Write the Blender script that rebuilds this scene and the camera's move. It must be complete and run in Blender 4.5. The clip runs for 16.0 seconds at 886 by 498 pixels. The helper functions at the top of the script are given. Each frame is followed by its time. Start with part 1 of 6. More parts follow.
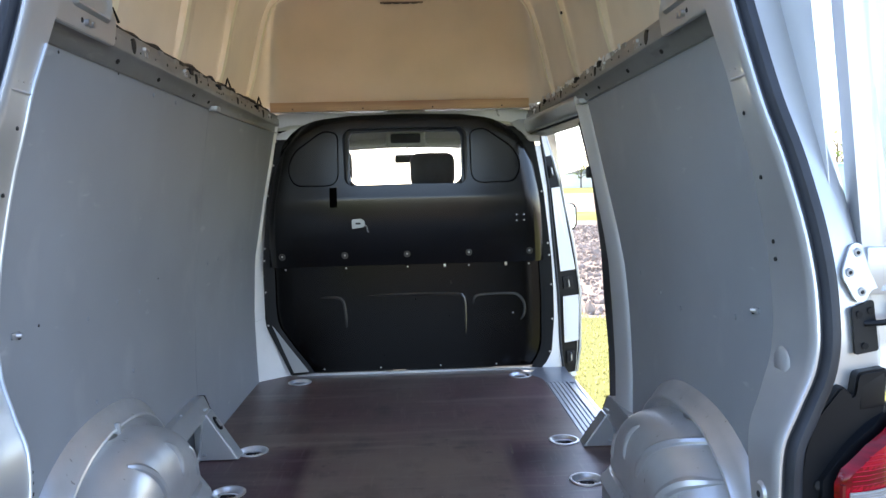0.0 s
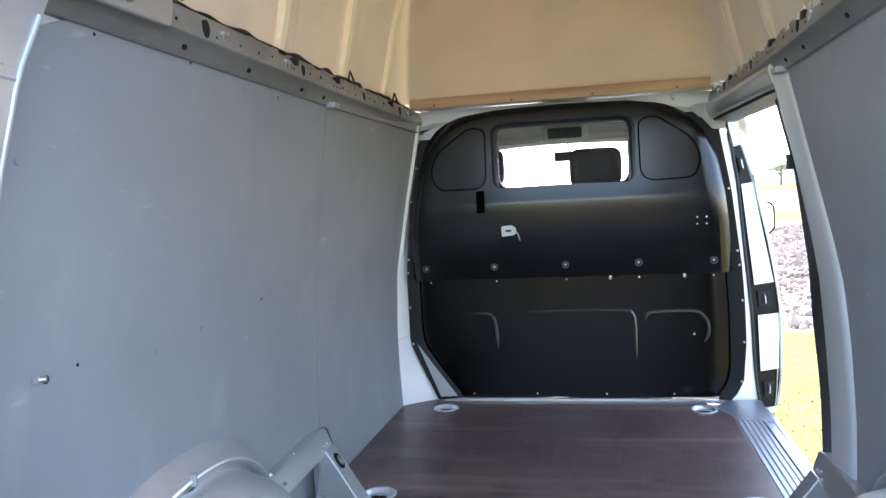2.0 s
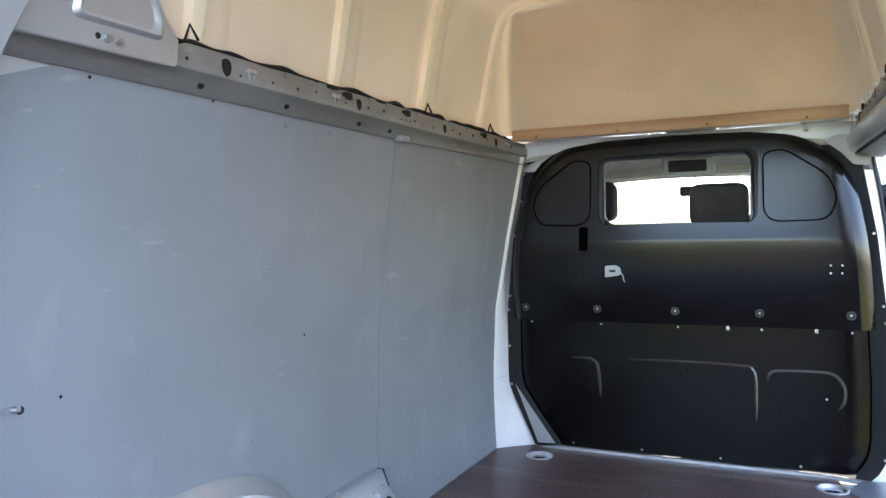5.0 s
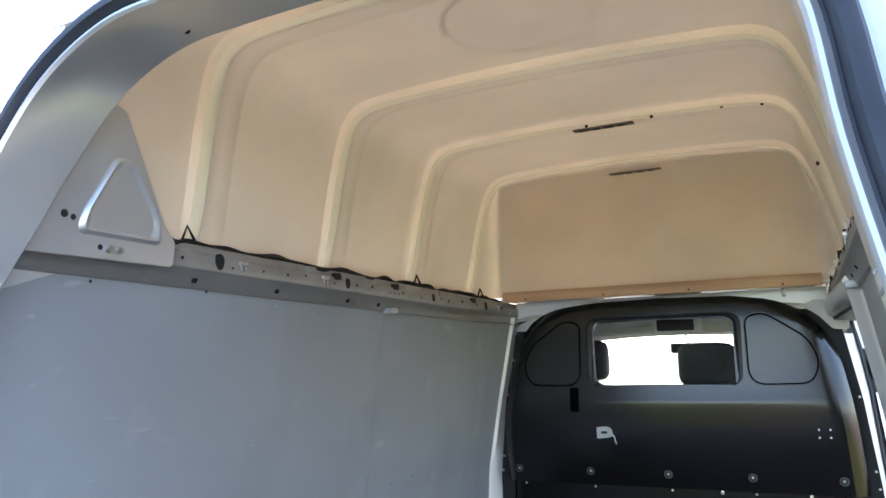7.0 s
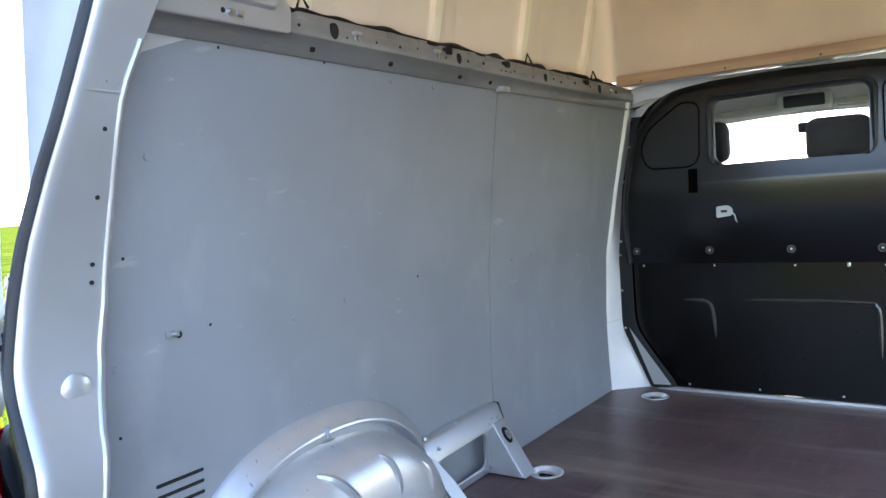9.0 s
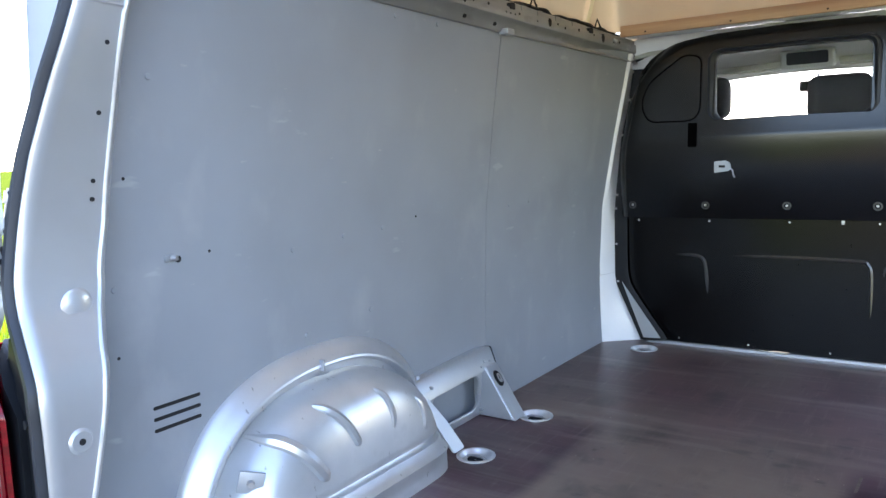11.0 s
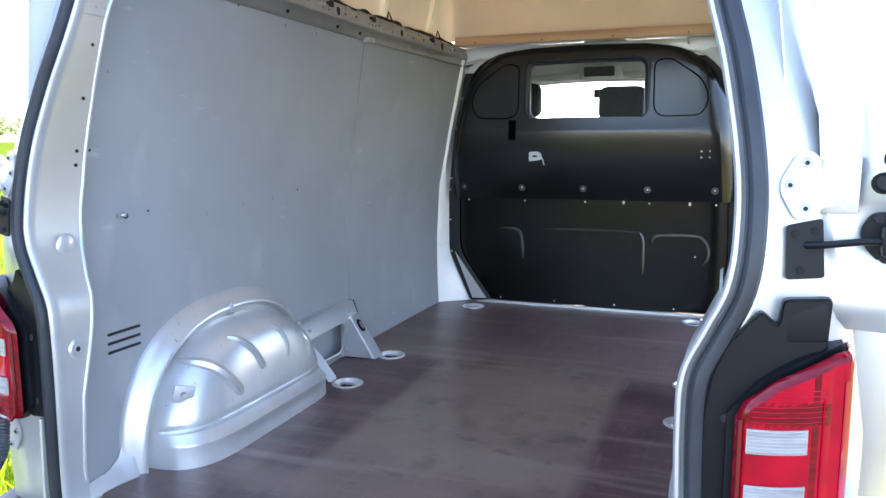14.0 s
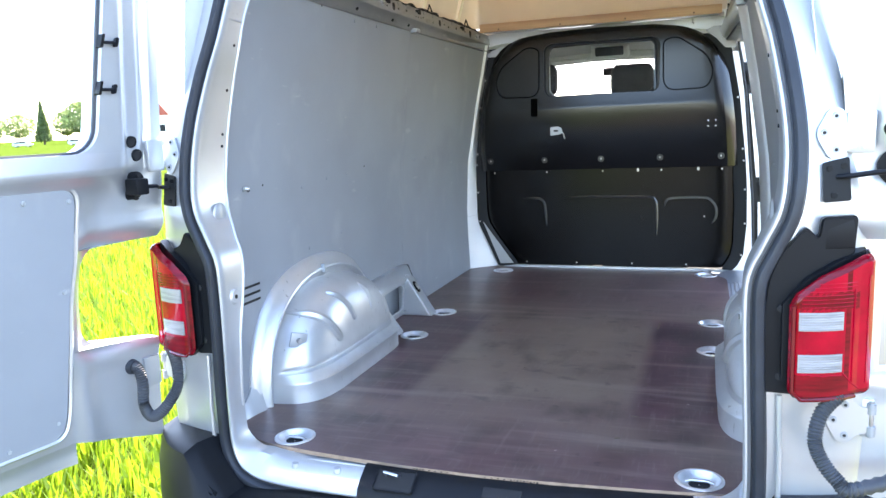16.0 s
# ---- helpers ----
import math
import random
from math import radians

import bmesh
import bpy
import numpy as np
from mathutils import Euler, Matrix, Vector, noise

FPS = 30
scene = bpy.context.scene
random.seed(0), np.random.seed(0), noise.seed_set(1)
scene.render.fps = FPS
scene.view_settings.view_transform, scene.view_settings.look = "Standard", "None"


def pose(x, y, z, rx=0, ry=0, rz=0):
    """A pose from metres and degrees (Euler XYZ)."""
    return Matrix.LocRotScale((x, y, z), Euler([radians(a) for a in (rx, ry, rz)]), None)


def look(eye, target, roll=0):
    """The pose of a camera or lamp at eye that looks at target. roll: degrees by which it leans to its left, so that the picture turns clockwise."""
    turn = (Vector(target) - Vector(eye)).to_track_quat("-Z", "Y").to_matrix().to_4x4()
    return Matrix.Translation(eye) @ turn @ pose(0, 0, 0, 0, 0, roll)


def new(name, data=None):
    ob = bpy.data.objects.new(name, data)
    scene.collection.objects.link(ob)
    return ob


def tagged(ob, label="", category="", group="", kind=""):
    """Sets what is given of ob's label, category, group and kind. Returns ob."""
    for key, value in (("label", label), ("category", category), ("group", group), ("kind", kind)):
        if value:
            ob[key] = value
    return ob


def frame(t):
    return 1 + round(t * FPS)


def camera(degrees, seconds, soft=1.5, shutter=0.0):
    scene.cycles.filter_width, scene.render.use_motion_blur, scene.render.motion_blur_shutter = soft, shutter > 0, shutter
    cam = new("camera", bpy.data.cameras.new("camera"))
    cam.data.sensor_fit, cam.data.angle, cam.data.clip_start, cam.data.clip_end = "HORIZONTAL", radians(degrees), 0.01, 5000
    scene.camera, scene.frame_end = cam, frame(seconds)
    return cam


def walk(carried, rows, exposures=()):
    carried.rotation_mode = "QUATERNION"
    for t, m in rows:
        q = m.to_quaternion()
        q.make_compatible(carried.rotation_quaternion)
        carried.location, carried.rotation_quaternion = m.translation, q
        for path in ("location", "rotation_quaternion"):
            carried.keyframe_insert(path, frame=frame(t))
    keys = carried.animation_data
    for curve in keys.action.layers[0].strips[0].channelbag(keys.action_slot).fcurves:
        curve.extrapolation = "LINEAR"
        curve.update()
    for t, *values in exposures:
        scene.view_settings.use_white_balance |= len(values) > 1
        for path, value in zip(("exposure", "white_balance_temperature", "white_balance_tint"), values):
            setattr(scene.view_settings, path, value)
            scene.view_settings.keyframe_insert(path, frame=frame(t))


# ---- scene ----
cam = camera(60.8, 16.0)
PATH = [
    (0, (0.044, -1.194, 1.581), (0.117, 0.797, 1.412), -1.4),
    (0.5, (0.03, -1.088, 1.558), (0.087, 0.899, 1.339), -2.0),
    (1, (0.085, -0.904, 1.567), (0.03, 1.083, 1.343), -2.3),
    (1.5, (0.142, -0.783, 1.565), (-0.117, 1.194, 1.403), -2.0),
    (2, (0.156, -0.712, 1.567), (-0.25, 1.242, 1.427), -3.0),
    (2.5, (0.176, -0.659, 1.575), (-0.257, 1.291, 1.461), -3.5),
    (3, (0.204, -0.546, 1.586), (-0.253, 1.397, 1.481), -1.6),
    (3.5, (0.232, -0.454, 1.578), (-0.288, 1.475, 1.48), -0.8),
    (4, (0.324, -0.433, 1.572), (-0.306, 1.463, 1.49), -0.8),
    (4.2, (0.372, -0.436, 1.569), (-0.357, 1.424, 1.485), -0.8),
    (6.3, (0.577, -0.525, 1.687), (-0.339, 1.252, 1.739), -1.2),
    (6.5, (0.6, -0.523, 1.695), (-0.313, 1.251, 1.843), -1.2),
    (7, (0.6, -0.532, 1.718), (-0.268, 1.247, 2.007), -1.4),
    (7.5, (0.605, -0.531, 1.703), (-0.261, 1.247, 2.007), -1.9),
    (8, (0.637, -0.54, 1.656), (-0.304, 1.217, 1.82), -2.6),
    (8.5, (0.619, -0.552, 1.599), (-0.443, 1.143, 1.615), -3.5),
    (9, (0.595, -0.567, 1.541), (-0.547, 1.07, 1.4), -4.0),
    (9.2, (0.604, -0.569, 1.514), (-0.558, 1.047, 1.327), -4.4),
    (11.5, (0.571, -0.6, 1.483), (-0.536, 1.047, 1.23), -1.7),
    (12, (0.577, -0.654, 1.486), (-0.499, 1.013, 1.24), -1.9),
    (12.5, (0.551, -0.809, 1.489), (-0.426, 0.92, 1.252), -1.5),
    (13, (0.562, -1.005, 1.493), (-0.285, 0.791, 1.253), -0.1),
    (13.5, (0.625, -1.098, 1.493), (-0.133, 0.735, 1.236), 0.5),
    (14, (0.711, -1.167, 1.483), (0.01, 0.684, 1.195), -0.3),
    (14.5, (0.742, -1.262, 1.48), (-0.041, 0.552, 1.166), -1.7),
    (15, (0.69, -1.372, 1.488), (-0.117, 0.425, 1.142), -2.3),
    (15.5, (0.609, -1.542, 1.472), (-0.14, 0.279, 1.126), -3.5),
    (16, (0.57, -1.639, 1.465), (-0.085, 0.222, 1.136), -2.5),
]
walk(cam, [(t, look(eye, target, roll)) for t, eye, target, roll in PATH], [(0.0, 2.58, 6900, 17), (1.0, 2.62, 6950, 17), (2.0, 3.12, 6900, 17), (4.0, 3.22, 6850, 17), (6.5, 3.24, 6700, 17), (7.5, 2.76, 6800, 17), (9.0, 3.12, 6850, 17), (12.5, 3.24, 6850, 17), (14.0, 3.23, 6850, 18), (14.5, 3.31, 6850, 18), (15.0, 3.55, 6850, 18), (16.0, 3.36, 6850, 16)])

# ---- world and sun ----
SUN_AZ, SUN_EL = 15.0, 48.0          # degrees left of straight ahead, and up
world = bpy.data.worlds.new("sky")
scene.world = world
world.use_nodes = True
sky = world.node_tree.nodes.new("ShaderNodeTexSky")
sky.sky_type, sky.sun_disc = "NISHITA", False
sky.sun_elevation, sky.sun_rotation = radians(SUN_EL), radians(-SUN_AZ)
sky.air_density, sky.dust_density, sky.ozone_density = 1.0, 0.6, 2.0
world.node_tree.links.new(sky.outputs[0], world.node_tree.nodes["Background"].inputs[0])
world.node_tree.nodes["Background"].inputs[1].default_value = 0.15
sun = new("sun", bpy.data.lights.new("sun", "SUN"))
sun.data.energy, sun.data.angle, sun.data.color = 2.6, radians(0.5), (1.0, 0.95, 0.87)
_a, _e = radians(SUN_AZ), radians(SUN_EL)
SUN_DIR = Vector((-math.sin(_a) * math.cos(_e), math.cos(_a) * math.cos(_e), math.sin(_e)))
sun.matrix_world = look(SUN_DIR * 50, (0, 0, 0))


# ---- materials ----
def material(name, color, rough=0.5, metal=0.0, vary=0.12, scale=6.0, fine=120.0, bump=0.05, tint=None, stain=0.0, coat=0.0, spec=0.5, object_space=True, stretch=(1, 1, 1)):
    """A surface with broad stains and fine grain, in real-world size."""
    m = bpy.data.materials.new(name)
    m.use_nodes = True
    t = m.node_tree
    n, l = t.nodes, t.links
    b = n["Principled BSDF"]
    b.inputs["Roughness"].default_value, b.inputs["Metallic"].default_value = rough, metal
    b.inputs["Coat Weight"].default_value, b.inputs["Coat Roughness"].default_value = coat, 0.08
    b.inputs["Specular IOR Level"].default_value = spec
    co = n.new("ShaderNodeTexCoord")
    mp = n.new("ShaderNodeMapping")
    mp.inputs["Scale"].default_value = stretch
    l.new(co.outputs["Object"], mp.inputs[0])
    big, small = n.new("ShaderNodeTexNoise"), n.new("ShaderNodeTexNoise")
    for k, sc, det in ((big, scale, 5.0), (small, fine, 3.0)):
        l.new(mp.outputs[0], k.inputs["Vector"])
        k.inputs["Scale"].default_value, k.inputs["Detail"].default_value = sc, det
    mix1, mix2 = n.new("ShaderNodeMix"), n.new("ShaderNodeMix")
    for k in (mix1, mix2):
        k.data_type = "RGBA"
    dark = tuple(c * (1 - vary) for c in color)
    light = tuple(min(1, c * (1 + vary)) for c in (tint or color))
    mix1.inputs[6].default_value, mix1.inputs[7].default_value = (*dark, 1), (*light, 1)
    ramp = n.new("ShaderNodeMapRange")
    ramp.inputs[1].default_value, ramp.inputs[2].default_value = 0.32, 0.68
    l.new(big.outputs[0], ramp.inputs[0])
    l.new(ramp.outputs[0], mix1.inputs[0])
    mix2.blend_type = "MULTIPLY"
    mix2.inputs[0].default_value = 0.5 * vary + stain
    l.new(mix1.outputs[2], mix2.inputs[6])
    l.new(small.outputs[0], mix2.inputs[7])
    l.new(mix2.outputs[2], b.inputs["Base Color"])
    rr = n.new("ShaderNodeMapRange")
    lo = max(0.29, rough - 0.1) if rough >= 0.25 else rough * 0.7
    rr.inputs[3].default_value, rr.inputs[4].default_value = lo, min(1, max(lo + 0.05, rough + 0.12)) if rough >= 0.25 else min(0.25, rough + 0.06)
    l.new(big.outputs[0], rr.inputs[0])
    l.new(rr.outputs[0], b.inputs["Roughness"])
    if bump:
        bp = n.new("ShaderNodeBump")
        bp.inputs["Strength"].default_value, bp.inputs["Distance"].default_value = bump, 0.002
        l.new(small.outputs[0], bp.inputs["Height"])
        l.new(bp.outputs[0], b.inputs["Normal"])
    return m


def overlay(m, color, low, high, scale, stretch=(1, 1, 1), strength=1.0, detail=6.0, rough=None):
    """Adds worn or stained patches with a shape of their own to a material."""
    t = m.node_tree
    n, l = t.nodes, t.links
    b = n["Principled BSDF"]
    src = b.inputs["Base Color"].links[0].from_socket
    co, mp, no, ra, mx = n.new("ShaderNodeTexCoord"), n.new("ShaderNodeMapping"), n.new("ShaderNodeTexNoise"), n.new("ShaderNodeMapRange"), n.new("ShaderNodeMix")
    mp.inputs["Scale"].default_value = stretch
    l.new(co.outputs["Object"], mp.inputs[0])
    l.new(mp.outputs[0], no.inputs["Vector"])
    no.inputs["Scale"].default_value, no.inputs["Detail"].default_value = scale, detail
    ra.inputs[1].default_value, ra.inputs[2].default_value, ra.inputs[4].default_value = low, high, strength
    l.new(no.outputs[0], ra.inputs[0])
    mx.data_type = "RGBA"
    mx.inputs[7].default_value = (*color, 1)
    l.new(ra.outputs[0], mx.inputs[0])
    l.new(src, mx.inputs[6])
    l.new(mx.outputs[2], b.inputs["Base Color"])
    return m


SILVER = material("silver_paint", (0.57, 0.585, 0.60), 0.27, 0.64, 0.06, 4, 400, 0.0, coat=0.3)
# paler copy of the silver, with the light on pillar and inner panels painted in
LIT_SILVER = material("lit_silver_paint", (0.66, 0.68, 0.70), 0.30, 0.25, 0.06, 4, 400, 0.0, coat=0.3)
SILVER_DULL = material("silver_primer", (0.43, 0.45, 0.47), 0.40, 0.40, 0.12, 7, 260, 0.0)
overlay(SILVER_DULL, (0.20, 0.20, 0.21), 0.66, 0.80, 22, strength=0.5)
WHITE = material("white_paint", (0.80, 0.81, 0.82), 0.35, 0.0, 0.04, 4, 200, 0.02, coat=0.4)
PLY = material("grey_lining", (0.285, 0.307, 0.333), 0.5, 0.0, 0.07, 3.0, 420, 0.10)
overlay(PLY, (0.38, 0.39, 0.41), 0.58, 0.78, 7, (1, 1, 0.6), 0.5)
overlay(PLY, (0.52, 0.53, 0.54), 0.70, 0.76, 16, (1, 0.45, 1.5), 0.28, 3.0)
overlay(PLY, (0.20, 0.215, 0.235), 0.60, 0.78, 3.4, (1, 0.8, 1.0), 0.35)
overlay(PLY, (0.52, 0.50, 0.48), 0.71, 0.78, 34, (1, 0.5, 1.4), 0.35)
PLY_EDGE = material("raw_board_edge", (0.27, 0.19, 0.135), 0.7, 0, 0.2, 40, 200, 0.2)
FLOOR = material("phenolic_board", (0.078, 0.031, 0.042), 0.31, 0.0, 0.25, 4.0, 160, 0.0, tint=(0.108, 0.052, 0.060), spec=0.40)
overlay(FLOOR, (0.110, 0.078, 0.064), 0.40, 0.70, 2.2, (1.5, 0.6, 1), 0.6)
overlay(FLOOR, (0.19, 0.15, 0.128), 0.54, 0.74, 6.0, (0.28, 2.2, 1), 0.55)
overlay(FLOOR, (0.18, 0.145, 0.13), 0.62, 0.85, 26, (2.2, 0.35, 1), 0.4)
overlay(FLOOR, (0.18, 0.145, 0.13), 0.62, 0.85, 30, (0.3, 2.6, 1), 0.35)
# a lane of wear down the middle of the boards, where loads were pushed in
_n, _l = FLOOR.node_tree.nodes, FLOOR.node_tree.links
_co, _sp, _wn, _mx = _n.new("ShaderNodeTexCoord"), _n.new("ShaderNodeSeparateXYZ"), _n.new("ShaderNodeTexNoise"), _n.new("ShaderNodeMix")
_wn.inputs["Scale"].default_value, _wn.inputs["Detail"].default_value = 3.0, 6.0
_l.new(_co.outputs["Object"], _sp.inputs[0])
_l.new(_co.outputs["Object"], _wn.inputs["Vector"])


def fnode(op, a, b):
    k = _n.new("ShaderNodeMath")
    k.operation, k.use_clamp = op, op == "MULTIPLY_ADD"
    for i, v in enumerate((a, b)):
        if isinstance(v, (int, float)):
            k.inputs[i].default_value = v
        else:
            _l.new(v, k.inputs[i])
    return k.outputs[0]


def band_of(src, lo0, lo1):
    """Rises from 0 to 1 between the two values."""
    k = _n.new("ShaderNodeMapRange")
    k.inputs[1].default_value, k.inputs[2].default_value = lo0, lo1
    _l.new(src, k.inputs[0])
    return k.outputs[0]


# two patches of the film beside the wheels are darker than the rest
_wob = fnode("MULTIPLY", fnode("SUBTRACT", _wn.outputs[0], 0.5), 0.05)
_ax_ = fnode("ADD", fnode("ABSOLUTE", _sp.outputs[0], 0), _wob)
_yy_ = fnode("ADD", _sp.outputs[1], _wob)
_dark_patch = fnode("MULTIPLY", band_of(_ax_, 0.345, 0.392), fnode("MULTIPLY", band_of(_yy_, 0.51, 0.58), band_of(_yy_, 1.74, 1.65)))
_off_patch = fnode("SUBTRACT", 1.0, _dark_patch)
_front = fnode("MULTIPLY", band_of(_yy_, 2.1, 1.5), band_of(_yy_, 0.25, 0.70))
_m3 = fnode("MULTIPLY", fnode("MULTIPLY", _off_patch, _wn.outputs[0]), fnode("ADD", fnode("MULTIPLY", _front, 0.9), 0.40))
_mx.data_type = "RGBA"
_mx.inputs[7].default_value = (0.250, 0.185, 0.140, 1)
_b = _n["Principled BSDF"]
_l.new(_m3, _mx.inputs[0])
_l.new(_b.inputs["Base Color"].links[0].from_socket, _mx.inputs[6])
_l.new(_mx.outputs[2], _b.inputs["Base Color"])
# cloudy wear, long rub marks both ways and dark smears over the whole floor
overlay(FLOOR, (0.030, 0.020, 0.020), 0.54, 0.72, 5.5, (1.2, 0.8, 1), 0.55)
overlay(FLOOR, (0.24, 0.19, 0.155), 0.58, 0.78, 14, (0.22, 2.6, 1), 0.45)
overlay(FLOOR, (0.24, 0.19, 0.155), 0.60, 0.80, 18, (2.4, 0.22, 1), 0.40)
overlay(FLOOR, (0.035, 0.020, 0.021), 0.66, 0.76, 20, (1, 1, 1), 0.5)
overlay(FLOOR, (0.30, 0.23, 0.19), 0.58, 0.74, 3.2, (0.30, 3.6, 1), 0.5)
overlay(FLOOR, (0.42, 0.34, 0.29), 0.72, 0.78, 60, (1, 0.6, 1), 0.6)
overlay(FLOOR, (0.27, 0.22, 0.19), 0.60, 0.70, 95, (1, 0.10, 1), 0.16)
overlay(FLOOR, (0.27, 0.22, 0.19), 0.60, 0.70, 80, (0.12, 1, 1), 0.16)
overlay(FLOOR, (0.028, 0.018, 0.018), 0.62, 0.72, 11, (0.7, 1.4, 1), 0.4)
BLACK_LOW = material("satin_black_plastic", (0.0030, 0.0026, 0.0026), 0.23, 0.0, 0.2, 3, 300, 0.0, spec=0.20)
overlay(BLACK_LOW, (0.010, 0.007, 0.006), 0.60, 0.80, 4, (1, 1, 2.2), 0.5)
overlay(BLACK_LOW, (0.030, 0.026, 0.023), 0.70, 0.76, 22, (1, 1, 0.5), 0.4)
BLACK = material("black_plastic", (0.0040, 0.0038, 0.0040), 0.24, 0.0, 0.2, 3, 300, 0.0, spec=0.42)
overlay(BLACK, (0.012, 0.009, 0.007), 0.60, 0.80, 4, (1, 1, 2.2), 0.5)
overlay(BLACK, (0.040, 0.034, 0.030), 0.71, 0.76, 24, (1, 1, 1), 0.4)
# lighter, shinier black that paints highlights along raised edges of the bulkhead
RIDGE = material("highlit_black_edge", (0.020, 0.019, 0.019), 0.29, 0.0, 0.2, 12, 300, 0.0, spec=1.0)
# near-black for the tape strip and for shade painted along panel grooves
GROOVE = material("groove_shade_and_tape", (0.0006, 0.0006, 0.0007), 0.9, 0.0, 0.1, 12, 300, 0.0, spec=0.05)
BLACK2 = material("black_trim", (0.006, 0.007, 0.009), 0.45, 0.0, 0.15, 8, 300, 0.0, spec=0.20)
RUBBER = material("rubber_seal", (0.022, 0.026, 0.034), 0.45, 0.0, 0.2, 12, 200, 0.0, spec=0.4)
SLEEVE = material("grey_rubber", (0.055, 0.060, 0.068), 0.5, 0.0, 0.2, 12, 200, 0.0, spec=0.35)
DARK = material("dark_hole", (0.01, 0.01, 0.011), 0.8, 0, 0.1, 20, 100, 0)
BEIGE = material("roof_shell", (0.66, 0.560, 0.455), 0.5, 0.0, 0.07, 2.5, 160, 0.0, tint=(0.72, 0.615, 0.505))
overlay(BEIGE, (0.50, 0.40, 0.28), 0.66, 0.85, 4, strength=0.35)
# thin glass-fibre laminate lets some sunlight through
_n, _l = BEIGE.node_tree.nodes, BEIGE.node_tree.links
_tr, _ms = _n.new("ShaderNodeBsdfTranslucent"), _n.new("ShaderNodeMixShader")
_tr.inputs[0].default_value = (0.95, 0.86, 0.70, 1)
_ms.inputs[0].default_value = 0.17
_l.new(_n["Principled BSDF"].outputs[0], _ms.inputs[1])
_l.new(_tr.outputs[0], _ms.inputs[2])
_l.new(_ms.outputs[0], _n["Material Output"].inputs[0])
WOOD = material("planed_wood", (0.47, 0.255, 0.145), 0.6, 0, 0.18, 5, 90, 0.1, tint=(0.54, 0.36, 0.21), stretch=(0.25, 5, 5))
ZINC = material("zinc_plate", (0.80, 0.81, 0.82), 0.38, 0.75, 0.10, 30, 200, 0.0)
DULL_STEEL = material("dull_screw_steel", (0.62, 0.61, 0.59), 0.36, 0.8, 0.15, 40, 300, 0.0)
RAIL = material("dusty_rail_steel", (0.31, 0.31, 0.31), 0.40, 0.45, 0.12, 6, 200, 0.0)
overlay(RAIL, (0.17, 0.165, 0.16), 0.60, 0.72, 11, (2, 0.6, 2), 0.45)
overlay(RAIL, (0.46, 0.45, 0.43), 0.62, 0.74, 18, (2, 0.5, 2), 0.5)
STEEL = material("steel", (0.55, 0.55, 0.56), 0.35, 1.0, 0.15, 40, 300, 0.05)
RED = material("red_lens", (0.36, 0.0, 0.014), 0.10, 0.0, 0.25, 14, 260, 0.0, coat=0.0, spec=0.30)
DEEP_RED = material("deep_red_lens", (0.17, 0.0, 0.006), 0.10, 0.0, 0.45, 30, 300, 0.0, coat=0.0, spec=0.35, stretch=(0.3, 0.3, 3))
CLEAR = material("clear_lens", (0.30, 0.295, 0.295), 0.2, 0.1, 0.25, 10, 90, 0.4, coat=0.6, stretch=(1, 1, 9))
LINER = material("headliner", (0.52, 0.53, 0.47), 0.9, 0, 0.05, 10, 400, 0.2)
FABRIC = material("seat_fabric", (0.03, 0.03, 0.035), 0.9, 0, 0.2, 20, 500, 0.3)
LABEL = material("brown_label", (0.19, 0.15, 0.11), 0.5, 0.0, 0.3, 30, 120, 0.05)
ALU = material("brushed_step", (0.36, 0.38, 0.41), 0.35, 0.7, 0.1, 10, 200, 0.05)
MIRRORS = bpy.data.materials.new("mirror_glass")
MIRRORS.use_nodes = True
_b = MIRRORS.node_tree.nodes["Principled BSDF"]
_b.inputs["Base Color"].default_value, _b.inputs["Metallic"].default_value, _b.inputs["Roughness"].default_value = (0.8, 0.85, 0.85, 1), 1.0, 0.03
GLASS = bpy.data.materials.new("window_glass")
GLASS.use_nodes = True
_b = GLASS.node_tree.nodes["Principled BSDF"]
_b.inputs["Base Color"].default_value, _b.inputs["Roughness"].default_value, _b.inputs["Transmission Weight"].default_value, _b.inputs["IOR"].default_value = (0.97, 0.99, 0.98, 1), 0.0, 1.0, 1.05


# a film of dust on the windscreen scatters the sun that stands ahead of it
DUSTY = GLASS.copy()
DUSTY.name = "dusty_glass"
_n, _l = DUSTY.node_tree.nodes, DUSTY.node_tree.links
_clear, _tr, _ms, _dn, _dr = _n.new("ShaderNodeBsdfTransparent"), _n.new("ShaderNodeBsdfTranslucent"), _n.new("ShaderNodeMixShader"), _n.new("ShaderNodeTexNoise"), _n.new("ShaderNodeMapRange")
_clear.inputs[0].default_value, _tr.inputs[0].default_value = (0.90, 0.94, 0.93, 1), (0.95, 0.96, 0.95, 1)
_dn.inputs["Scale"].default_value, _dn.inputs["Detail"].default_value = 5.0, 5.0
_dr.inputs[3].default_value, _dr.inputs[4].default_value = 0.10, 0.26
_l.new(_dn.outputs[0], _dr.inputs[0])
_l.new(_dr.outputs[0], _ms.inputs[0])
_l.new(_clear.outputs[0], _ms.inputs[1])
_l.new(_tr.outputs[0], _ms.inputs[2])
_l.new(_ms.outputs[0], _n["Material Output"].inputs[0])


# ---- mesh helpers ----
def thing(name, label="", category="", group="", kind="", at=(0, 0, 0)):
    ob = new(name)
    ob.location = at
    ob.empty_display_size = 0.05
    return tagged(ob, label, category, group, kind)


